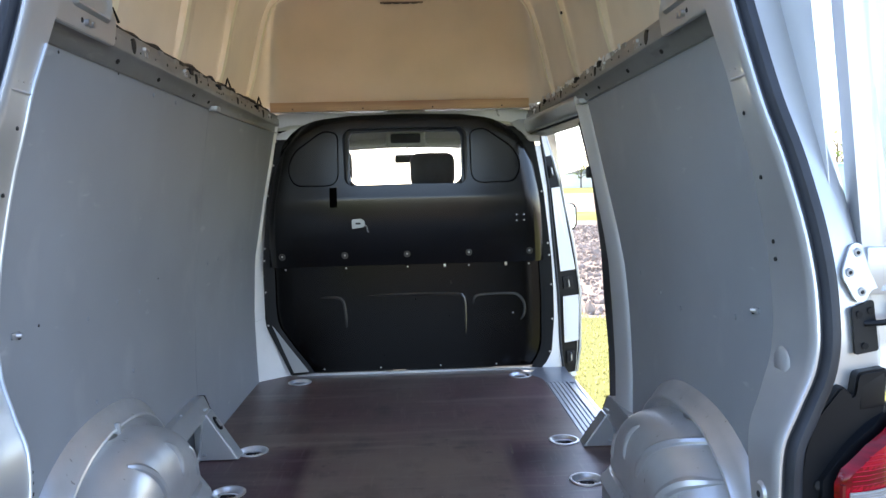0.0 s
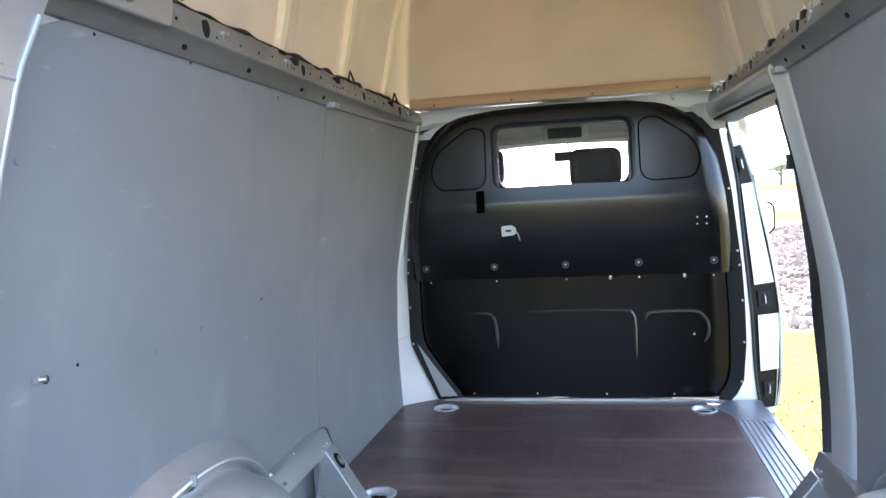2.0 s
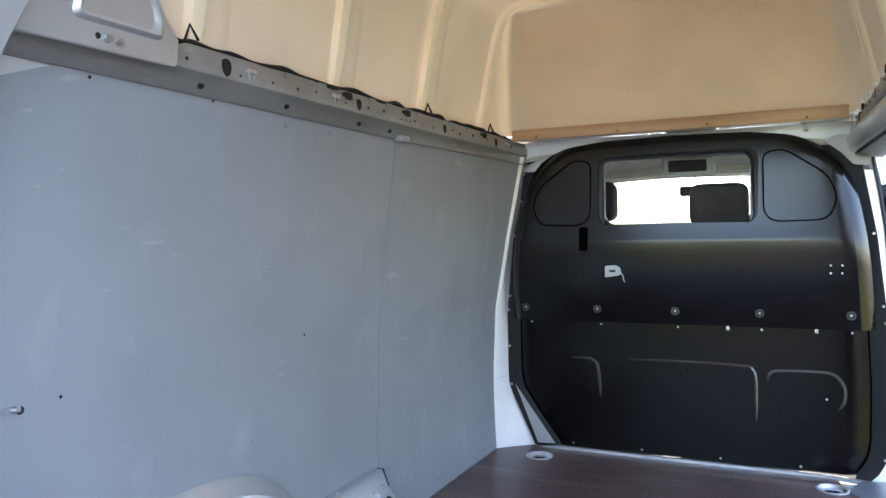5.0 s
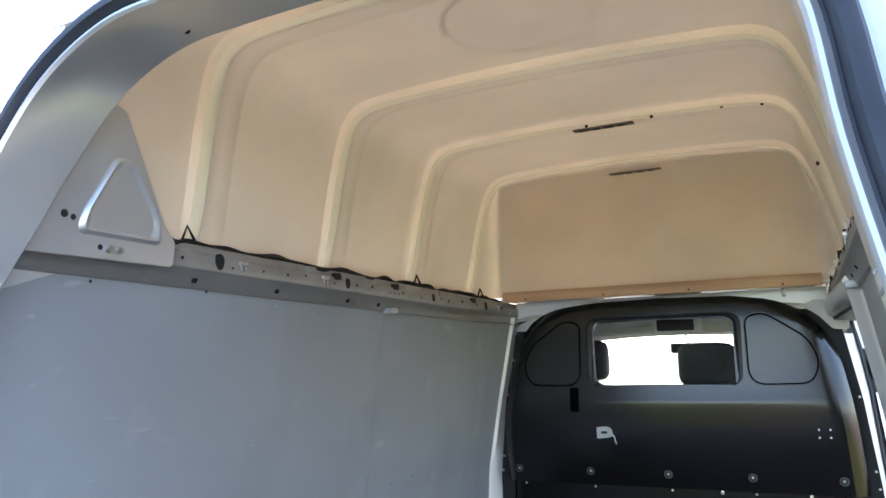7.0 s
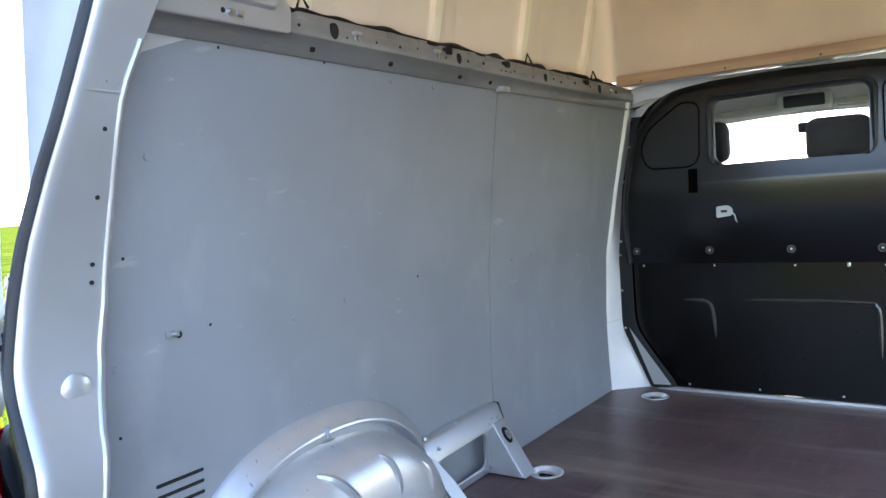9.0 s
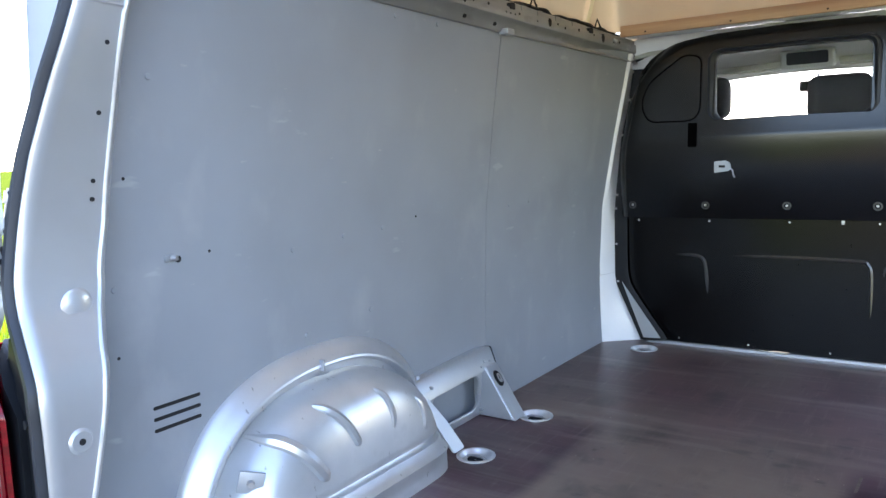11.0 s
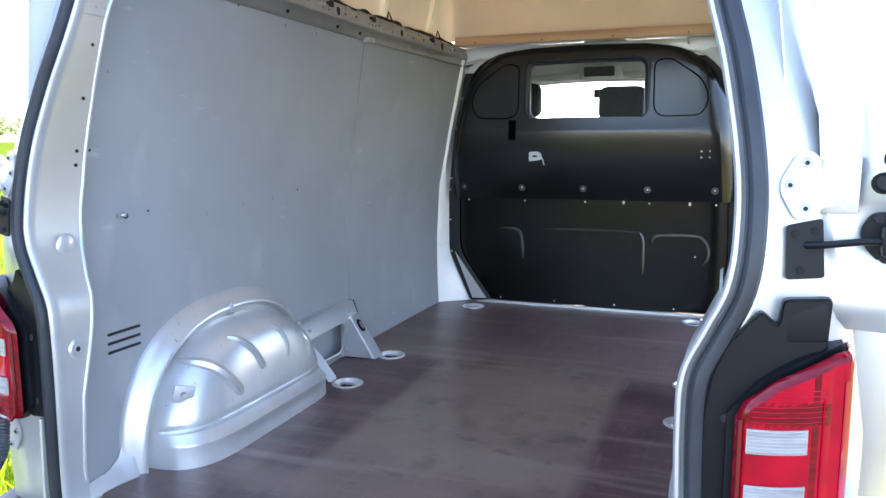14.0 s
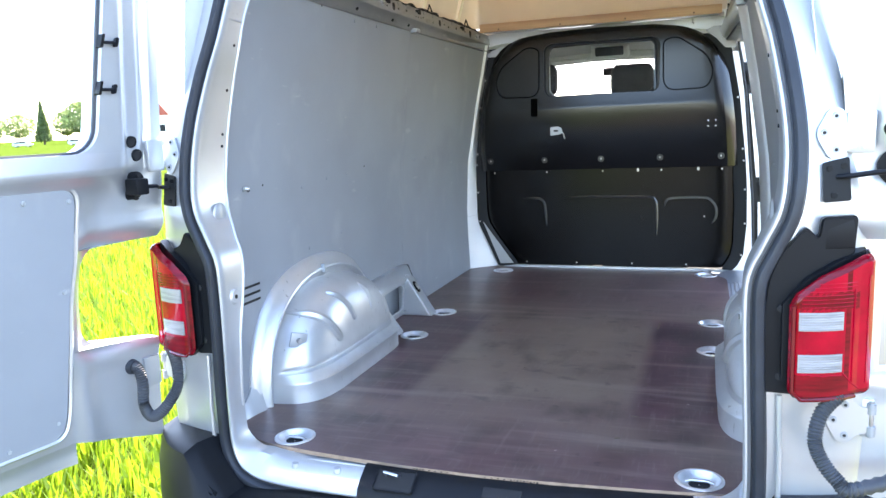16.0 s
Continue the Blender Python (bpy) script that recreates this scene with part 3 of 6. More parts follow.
def building(at, sx, sy, h, roof_h, roof_mat, turn, label, panes=3):
    x, y = at
    t = thing("house", label, "house", at=(x, y, 0))
    m = Matrix.Translation((x, y, 0)) @ Matrix.Rotation(radians(turn), 4, "Z")
    part("wall", box((0, 0, 0), (sx, sy, h), m=m @ Matrix.Translation((0, 0, h / 2))), WHITE, t)
    rf = bmesh.new()
    o = [(-sx / 2 - 0.3, h), (0, h + roof_h), (sx / 2 + 0.3, h)]
    rf = prism(o, lambda a, b, d: m @ Vector((a, -sy / 2 - 0.3 + d, b)), sy + 0.6)
    part("roof", rf, roof_mat, t)
    for i in range(panes):
        wx = -sx / 2 + sx * (i + 0.5) / 3
        part("window", box((0, 0, 0), (0.9, 0.06, 1.2), m=m @ Matrix.Translation((wx, -sy / 2, h * 0.55))), DARK, t)


TILE = material("red_roof", (0.35, 0.08, 0.05), 0.7, 0, 0.15, 1, 10, 0.2)
GREYROOF = material("grey_roof", (0.30, 0.31, 0.33), 0.6, 0, 0.1, 1, 10, 0.2)
building(polar(39.6, 150), 6, 9, 5.0, 4.5, TILE, 30, "white house with a steep red roof far off")
building(polar(-13.2, 210), 16, 9, 3.6, 2.0, GREYROOF, -10, "low pale barn with a grey roof far off", 0)

CARPAINT = material("pale_blue_paint", (0.40, 0.55, 0.60), 0.3, 0.3, 0.05, 4, 90, 0, coat=0.5)


def car(at, turn, mat, van=False, label="pale parked car at the far edge of a field"):
    x, y = at
    t = thing("car", label, "car", at=(x, y, 0))
    m = Matrix.Translation((x, y, 0)) @ Matrix.Rotation(radians(turn), 4, "Z")
    h = 2.1 if van else 1.45
    side = [(-2.2, 0.35), (2.2, 0.35), (2.25, 0.75), (1.5, 0.95), (0.9, h), (-1.5 if not van else -2.2, h), (-2.2, 0.95)]
    part("body", prism(round_corners(side, 0.2), lambda a, b, d: m @ Vector((a, d - 0.85, b)), 1.7, 0.06), mat, t)
    glass = [(1.35, 0.98), (0.86, h - 0.12), (-1.4, h - 0.12), (-1.8, 0.98)]
    for s in (-1, 1):
        part("side_window", prism(round_corners(glass, 0.08), lambda a, b, d: m @ Vector((a, s * (0.86 + d), b)), 0.01), DARK, t)
        for wx in (-1.4, 1.4):
            w = part("wheel", rod(m @ Vector((wx, s * 0.66, 0.32)), m @ Vector((wx, s * 0.87, 0.32)), 0.32, seg=20), RUBBER, t)
            part("rim", rod(m @ Vector((wx, s * 0.86, 0.32)), m @ Vector((wx, s * 0.885, 0.32)), 0.2, seg=16), STEEL, w)


car(polar(44.6, 205), 35, CARPAINT)
car(polar(47.9, 215), 30, CARPAINT)
car(polar(-28.2, 38), 80, CARPAINT, True, "pale blue parked van beyond a ploughed field")

# ---- shell of the load space ----


def outer_side(sx, y0, y1, z0, z1, ny=6, nz=20):
    return sheet([[(sx * lerp(z0 + (z1 - z0) * j / nz, BODY), y0 + (y1 - y0) * i / ny, z0 + (z1 - z0) * j / nz) for j in range(nz + 1)] for i in range(ny + 1)], 0.004)


wall_left = thing("wall_left", "silver van side lined with two grey board panels", "wall", kind="structure")
wall_right = thing("wall_right", "silver van side lined with a grey board panel behind the sliding door", "wall", kind="structure")
part("outer_panel", outer_side(-1, 0.38, 4.9, 0.42, 1.99), SILVER, wall_left)
part("outer_panel", outer_side(1, 0.38, 1.93, 0.42, 1.99), SILVER, wall_right)
part("outer_panel", outer_side(1, 1.94, 2.86, 1.885, 1.99, 4, 3), SILVER, wall_right)
part("outer_panel", outer_side(1, 2.90, 4.9, 0.42, 1.99), SILVER, wall_right)


def lining(sx, y0, y1, z0, rear_round=False, z1=1.915):
    """A grey board that follows the bowed side; its upper rear corner may be rounded."""
    rows = []
    for i in range(19):
        r = []
        f = i / 18
        for j in range(29):
            g = j / 28
            z = z0 + (z1 - z0) * g
            lo = y0
            if rear_round:
                lo = yr(min(z, 1.66)) + lerp(min(z, 1.66), BAND) + 0.014
                if z > 1.66:
                    k = min(1, (z - 1.66) / 0.255)
                    lo += 0.23 * (1 - math.sqrt(max(0, 1 - k * k)))
            y = lo + ((y1(z) if callable(y1) else y1) - lo) * f
            r.append((sx * wall_x(y, z), y, z))
        rows.append(r + [(a + sx * 0.006, b, c) for a, b, c in r[::-1]])
    bm = sheet(rows, closed_v=True)
    bm.verts.ensure_lookup_table()
    for k in (0, 18):
        for i in range(28):
            bm.faces.new([bm.verts[k * 58 + j] for j in (i, i + 1, 56 - i, 57 - i)])
    return bm


part("lining_board", lining(-1, 0.235, SEAM - 0.0015, 0.56, True), PLY, wall_left)
part("lining_board", lining(-1, SEAM + 0.0015, WALL_END, 0.56), PLY, wall_left)
PLY_END = ((0.56, 1.45), (1.10, 1.452), (1.25, 1.478), (1.40, 1.522), (1.60, 1.610), (1.87, 1.69), (1.92, 1.705))
part("lining_board", lining(1, 0.235, lambda z: lerp(z, PLY_END), 0.56, True), PLY, wall_right)
for sx, w in ((-1, wall_left), (1, wall_right)):
    # metal behind the board's rounded corner
    part("inner_panel", sheet([[(sx * (wall_x(y, z) + 0.0075), y, z) for z in [0.55 + 0.07 * k for k in range(21)]] for y in (0.13, 0.17, 0.22, 0.27, 0.34, 0.42, 0.52, 0.62)], 0.002), LIT_SILVER, w)


def wall_dot(y, z, r, mat, parent, sx=-1, name="screw", h=0.003):
    x = wall_x(y, z)
    part(name, rod((sx * (x + 0.001), y, z), (sx * (x - h), y, z), r, r * 0.75, 10), mat, parent)


# left board: row of screws, rows of holes and the slotted vent
for y, z in ((0.36, 1.66), (0.27, 1.24), (0.76, 1.26), (0.95, 1.275), (1.12, 1.28), (1.86, 1.29), (2.01, 1.295), (2.42, 1.30), (0.80, 1.03), (1.06, 1.05), (1.13, 1.87), (1.33, 1.87)):
    wall_dot(y, z, 0.008, PLY, wall_left)
for y, z in ((0.30, 1.46), (0.505, 1.29), (1.28, 1.30), (0.27, 1.10), (0.54, 1.895), (0.865, 1.895)):
    wall_dot(y, z, 0.0042, DARK, wall_left, name="screw_hole", h=0.001)
for z in (0.972, 0.947, 0.922):
    y0, y1 = 0.340, 0.460
    bm = prism(rounded(y0, z - 0.004, y1, z + 0.004, 0.0038, 4), lambda a, b, d: Vector((-wall_x(a, b) - 0.001 + d, a, b)), 0.0022)
    part("vent_slot", bm, DARK, wall_left)
for y, z in ((1.30, 1.27), (1.10, 1.235), (0.93, 1.21), (0.56, 1.25), (0.36, 1.29), (0.40, 1.82)):
    wall_dot(y, z, 0.008, PLY, wall_right, 1)
for sx, y, z in ((-1, 0.405, 1.287), (1, 0.447, 1.285)):
    w = wall_left if sx < 0 else wall_right
    x = wall_x(y, z)
    part("bolt_plate", box((0, 0, 0), (0.005, 0.034, 0.014), 0.002, Matrix.Translation((sx * (x - 0.002), y, z))), SILVER_DULL, w, "torn metal bolt plate")
    part("torn_hole", rod((sx * (x + 0.001), y + 0.017, z - 0.004), (sx * (x - 0.0012), y + 0.017, z - 0.004), 0.008, seg=9), DARK, w)
    part("bolt", rod((sx * x, y, z), (sx * (x - 0.012), y + 0.006, z), 0.007, 0.005, 10), STEEL, w)

# roof side rails
for sx, nm in ((-1, "rail_left"), (1, "rail_right")):
    rail = thing(nm, "grey pressed-steel roof rail with punched holes", "rail", kind="structure")

    def rx(y):
        return 0.688 - 0.012 * (y - 0.36) - 0.012 * max(0, y - 1.9) ** 1.5

    def rz(y):
        return 1.967 - 0.017 * (y - 0.8)
    rows = []
    for i in range(41):
        y = 0.34 + (2.86 - 0.34) * i / 40
        X, Z = rx(y), rz(y)
        wx = wall_x(min(y, 2.74), 1.89)
        rows.append([(sx * (X + 0.080), y, Z + 0.036), (sx * (X + 0.016), y, Z + 0.033), (sx * (X + 0.011), y, Z + 0.029), (sx * (X + 0.009), y, Z + 0.013), (sx * (X + 0.001), y, Z + 0.010), (sx * X, y, Z + 0.007),
                     (sx * (X - 0.001), y, Z - 0.023), (sx * (X + 0.002), y, Z - 0.028), (sx * (X + 0.010), y, Z - 0.033), (sx * (X + 0.022), y, Z - 0.052), (sx * (wx - 0.010), y, Z - 0.068), (sx * (wx + 0.012), y, Z - 0.069)])
    part("rail_pressing", sheet(rows, 0.002), RAIL, rail)
    # tall punched openings, with small holes round them
    for y, r in ((0.86, 0.015), (1.41, 0.012), (1.976, 0.011), (2.45, 0.013)):
        part("punched_hole", prism([(y + r * math.cos(a) * (1 + 0.15 * math.sin(a)), rz(y) - 0.002 + 1.35 * r * math.sin(a)) for a in (2 * math.pi * k / 16 for k in range(16))], lambda a, b, d: Vector((sx * (rx(a) + 0.003 - d), a, b)), 0.0050), DARK, rail)
    for y, dz, r in ((0.74, -0.006, 0.004), (0.905, -0.012, 0.003), (1.02, -0.008, 0.003), (1.12, -0.006, 0.004), (1.20, 0.0, 0.003), (1.30, -0.004, 0.003), (1.34, -0.008, 0.003), (1.46, -0.004, 0.004), (1.55, 0.0, 0.005), (1.66, -0.010, 0.003), (1.69, -0.010, 0.003),
                     (1.72, -0.010, 0.003), (1.75, -0.004, 0.004), (1.88, -0.010, 0.003), (2.04, 0.0, 0.004), (2.10, -0.006, 0.005), (2.22, 0.002, 0.006), (2.36, 0.0, 0.004), (2.56, -0.006, 0.004), (2.62, 0.0, 0.006)):
        part("punched_hole", rod((sx * (rx(y) + 0.004), y, rz(y) + dz), (sx * (rx(y) - 0.0020), y, rz(y) + dz), r, seg=10), DARK, rail)
    for y in (1.355, 1.70, 2.33):
        part("punched_slot", prism(rounded(y - 0.016, rz(y) + 0.004, y + 0.016, rz(y) + 0.024, 0.004, 2), lambda a, b, d: Vector((sx * (rx(a) + 0.010 - d), a, b)), 0.014), DARK, rail)
    for y in (1.10, 1.24, 1.50, 1.60, 1.80, 1.92, 2.06, 2.20):
        part("spot_weld_tab", prism(rounded(y - 0.020, rz(y) + 0.011, y + 0.020, rz(y) + 0.031, 0.004, 2), lambda a, b, d: Vector((sx * (rx(a) + 0.011 - d), a, b)), 0.004), RAIL, rail)
    for y in (0.94, 1.29, 2.57):
        clip = part("clip", box((sx * (rx(y) - 0.003), y, rz(y) + 0.004), (0.012, 0.030, 0.010), 0.003), STEEL, rail, "bright spring clip")
        for dy in (-0.009, 0.009):
            part("prong", rod((sx * (rx(y) - 0.004), y + dy, rz(y)), (sx * (rx(y) - 0.005), y + dy, rz(y) - 0.016), 0.0022, seg=6), STEEL, clip)
    for y in (0.80, 1.10, 1.44, 1.62):
        part("flange_slot", prism(rounded(y - 0.008, -0.003, y + 0.008, 0.003, 0.002, 2), lambda a, b, d: Vector((sx * (rx(a) + 0.020 + b), a, rz(a) - 0.0495 - d - 1.2 * b)), 0.004), DARK, rail)
    part("bracket", box((sx * (wall_x(1.7, 1.89) - 0.02), 1.70, 1.885), (0.035, 0.05, 0.02), 0.006), SILVER_DULL, rail)
    if sx > 0:
        # torn zinc foil tabs along the upper edge
        r = random.Random(11)
        for i in range(46):
            y = 1.15 + i * 0.034 + r.uniform(-0.01, 0.01)
            m = Matrix.Translation((rx(y) + 0.004 + r.uniform(-0.006, 0.012), y, rz(y) + 0.024 + r.uniform(-0.005, 0.007))) @ Euler((r.uniform(-0.25, 0.25), r.uniform(-0.5, 0.2), r.uniform(-0.2, 0.2))).to_matrix().to_4x4()
            part("foil_tab", box((0, 0, 0), (0.0025, r.uniform(0.014, 0.034), r.uniform(0.012, 0.024)), 0, m), ZINC, rail)
    if sx < 0:
        pts = []
        r = random.Random(2)
        for i in range(34):
            y = 0.66 + i * (2.74 - 0.66) / 33
            pts.append((sx * (rx(y) + 0.022 + r.uniform(-0.008, 0.008)), y, rz(y) + 0.034 + r.uniform(-0.005, 0.009)))
        pts[0] = (sx * 0.69, 0.64, 2.045)
        cable = thing("cable", "loose black cable lying along the roof rail", "cable", at=pts[0])
        part("sheath", tube(smooth_path(pts, 5), 0.0085, 8), BLACK2, cable)
        for y in (0.755, 1.86, 2.41):
            part("tie", tube([(sx * (rx(y) + 0.018), y, rz(y) + 0.036), (sx * (rx(y) + 0.010), y + 0.008, rz(y) + 0.072), (sx * (rx(y) + 0.004), y + 0.026, rz(y) + 0.040)], 0.0036, 6), BLACK2, cable)

# high roof shell with four ribs
RIBS = (0.745, 1.295, 1.835, 2.372)
SEC = [(0.735, 1.985), (0.715, 2.06), (0.690, 2.16), (0.660, 2.27), (0.630, 2.36), (0.600, 2.42), (0.555, 2.458), (0.49, 2.474), (0.36, 2.482), (0.18, 2.488), (0.0, 2.490)]
SEC = [(-x, z) for x, z in SEC] + SEC[-2::-1]


def rib_lean(z):
    """The ribs lean back towards the top."""
    return 0.055 * (2.47 - z) / 0.47


def roof_row(y):
    inward = 0.0
    for k in RIBS:
        d = abs(y - k)
        inward = max(inward, 0.018 * min(1, max(0, (0.026 - d) / 0.010)))
        if 0 < y - k < 0.11:
            inward = max(inward, 0.006 * min(1, (0.11 - (y - k)) / 0.01))
    out = []
    for i, (x, z) in enumerate(SEC):
        n = Vector((SEC[max(i - 1, 0)][1] - SEC[min(i + 1, len(SEC) - 1)][1], SEC[min(i + 1, len(SEC) - 1)][0] - SEC[max(i - 1, 0)][0])).normalized()
        edge = min(1, min(i, len(SEC) - 1 - i) / 4.5)
        q = Vector((x, z)) - n * inward * (0.4 + 0.6 * edge)
        if y < 0.62:
            t = (0.62 - y) / 0.3
            q = Vector((q.x * (1 - 0.02 * t), q.y - 0.03 * t * (q.y > 2.2)))
        out.append((q.x, y + rib_lean(z) * min(1, (y - 0.36) / 0.3), q.y))
    return out


ys = sorted({round(0.36 + i * 0.05, 3) for i in range(41)} | {round(k + d, 4) for k in RIBS for d in (-0.027, -0.021, -0.016, -0.008, 0.008, 0.016, 0.021, 0.027, 0.098, 0.112)})
ys = [y for y in ys if y <= RIBS[-1] + 0.03]
# finer steps across, so that the corners read round
SEC = [tuple(p)[::2] for p in smooth_path([(x, 0, z) for x, z in SEC], 3)]
bm = sheet([roof_row(y) for y in ys], 0.004)
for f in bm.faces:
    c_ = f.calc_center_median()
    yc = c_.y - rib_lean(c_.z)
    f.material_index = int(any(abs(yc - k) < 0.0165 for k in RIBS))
# the ribs are coloured paler than the shell
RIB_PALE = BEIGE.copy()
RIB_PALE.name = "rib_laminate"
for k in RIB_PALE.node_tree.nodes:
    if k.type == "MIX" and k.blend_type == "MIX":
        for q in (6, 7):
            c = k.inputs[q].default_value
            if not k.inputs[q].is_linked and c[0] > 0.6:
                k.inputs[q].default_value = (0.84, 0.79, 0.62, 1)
# sloping front of the shell, with round upright corners
_half = [(x, z) for x, z in SEC if x <= 0.001]
rows = []
for x, z in _half:
    y0 = RIBS[-1] + 0.028 + rib_lean(z)
    y1 = 2.700 - 0.285 * max(0.0, (z - 1.99) / 0.48) ** 1.15
    hw = max(0.004, -x - 0.004)
    rows.append([(hw * u, y0 + max(0.004, y1 - y0) * (1 - abs(u) ** 12) ** (1 / 3), z) for u in [math.sin(math.pi / 2 * k / 20) for k in range(-20, 21)]])
_front = sheet(rows, 0.004)
_front.verts.index_update()
_nv = [bm.verts.new(v.co) for v in _front.verts]
for f in _front.faces:
    bm.faces.new([_nv[v.index] for v in f.verts])
_front.free()
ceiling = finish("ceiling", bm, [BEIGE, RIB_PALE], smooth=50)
tagged(ceiling, "beige moulded high-roof shell with four raised ribs", "ceiling", kind="structure")
finish("roof_ring", tube([(0.045 + 0.175 * math.cos(a), 1.03 + 0.175 * math.sin(a), 2.4902) for a in (2 * math.pi * i / 48 for i in range(48))], 0.0026, 6, True), RIB_PALE)
tagged(bpy.data.objects["roof_ring"], "round embossed mark in the beige roof", "trim", kind="structure")
for (x0, x1, y, z) in ((-0.075, 0.125, 1.876, 2.465), (-0.09, 0.11, 2.428, 2.435)):
    lb = finish("label_plate", box(((x0 + x1) / 2, y, z), (x1 - x0, 0.030, 0.004), 0.001), LABEL)
    tagged(lb, "narrow brown label strip stuck behind a roof rib", "label", group="roof labels")
    for k in range(4):
        part("print_bar", box((x0 + 0.035 + k * 0.042, y, z - 0.003), (0.026 if k % 2 else 0.034, 0.014, 0.001)), DARK if k % 3 else BLACK2, lb)
for x, z in ((-0.02, 2.468), (0.19, 2.466), (0.40, 2.463), (0.513, 2.452), (0.60, 2.40), (0.645, 2.25)):
    part("rib_screw", rod((x, 1.838, z), (x, 1.834, z - 0.006), 0.005, seg=8), DARK, ceiling)

batten = finish("wooden_batten", box((-0.012, 2.664, 1.986), (1.30, 0.022, 0.046), 0.003), WOOD)
tagged(batten, "planed wooden batten under the roof's front edge", "batten")
for x in (-0.55, -0.2, 0.15, 0.5):
    part("screw", rod((x, 2.655, 1.974), (x, 2.651, 1.974), 0.004, seg=8), DARK, batten)
GRP = material("white_laminate", (0.78, 0.75, 0.68), 0.4, 0.0, 0.04, 3, 160, 0.02)
_n, _l = GRP.node_tree.nodes, GRP.node_tree.links
_tr, _ms = _n.new("ShaderNodeBsdfTranslucent"), _n.new("ShaderNodeMixShader")
_tr.inputs[0].default_value, _ms.inputs[0].default_value = (0.97, 0.88, 0.73, 1), 0.5
_l.new(_n["Principled BSDF"].outputs[0], _ms.inputs[1])
_l.new(_tr.outputs[0], _ms.inputs[2])
_l.new(_ms.outputs[0], _n["Material Output"].inputs[0])
# unseen outer panel, added to keep sunlight off the shell's front
shade_panel = finish("nose_shade", sheet([[(x * w, y, z - 0.03 * x * x) for x in [-1 + i / 6 for i in range(13)]] for y, z, w in ((2.46, 2.515, 0.58), (2.58, 2.36, 0.64), (2.72, 2.13, 0.69), (2.82, 2.03, 0.71), (2.90, 1.995, 0.72))], 0.01), GRP)
tagged(shade_panel, "unseen white panel added to shade the roof front above the cab", "roof", kind="structure")
part("inner_ledge", box((0, 2.775, 1.978), (1.36, 0.20, 0.012)), WHITE, shade_panel)
for sx in (-1, 1):
    part("roof_skirt", sheet([[(sx * x, y, z) for x, z in ((0.835, 1.88), (0.81, 1.97), (0.745, 2.03))] for y in (0.45, 1.2, 2.0, 2.6, 2.86)], 0.006), WHITE, shade_panel)
crossbar = finish("front_header", prism(round_corners([(-0.66, 1.893), (-0.60, 1.908), (-0.50, 1.912), (0.50, 1.912), (0.60, 1.900), (0.66, 1.890), (0.655, 1.968), (-0.655, 1.968)], 0.02), lambda a, b, d: Vector((a, 2.812 + d, b)), 0.02), WHITE)
tagged(crossbar, "white painted roof cross member above the bulkhead", "beam", kind="structure")
part("hook", tube([(0.492, 2.84, 1.970), (0.492, 2.77, 1.955), (0.492, 2.77, 1.94), (0.50, 2.775, 1.935)], 0.005, 8), STEEL, crossbar)

# ---- rear opening ----
rear_frame = thing("rear_frame", "silver frame of the open rear doorway with rubber seal", "frame", kind="structure")


def band_off(p):
    if p.z < 0.62:
        return -0.046 if p.z < 0.53 else -0.046 + (p.z - 0.53) / 0.09 * 0.048
    return 0.003 + 0.018 * max(0, min(1, (p.z - 2.0) / 0.25))


def band_dy(p):
    return lerp(p.z, BAND)


part("frame_pressing", sheet(list(zip(*[edge_row(0.052, -0.002), edge_row(0.017, -0.003), edge_row(0.0115, -0.010), edge_row(0.008, -0.016), edge_row(0.003, -0.017), edge_row(-0.001, -0.011), edge_row(lambda p: band_off(p) * 0.35, 0.012),
     edge_row(lambda p: band_off(p) * 0.9, lambda p: band_dy(p) * 0.45), edge_row(band_off, lambda p: band_dy(p) * 0.97), edge_row(lambda p: band_off(p) + 0.008, lambda p: band_dy(p) + 0.004),
     edge_row(lambda p: band_off(p) + (0.07 if p.z > 0.62 else 0.012), lambda p: band_dy(p) + 0.008)])), closed_u=True), SILVER, rear_frame)
part("door_seal", sheet(list(zip(*[edge_row(0.011, -0.012), edge_row(0.012, -0.005), edge_row(0.019, -0.005), edge_row(0.021, -0.015), edge_row(0.026, -0.023), edge_row(0.035, -0.024), edge_row(0.043, -0.019), edge_row(0.048, -0.003)])), closed_u=True), RUBBER, rear_frame, "black rubber door seal")
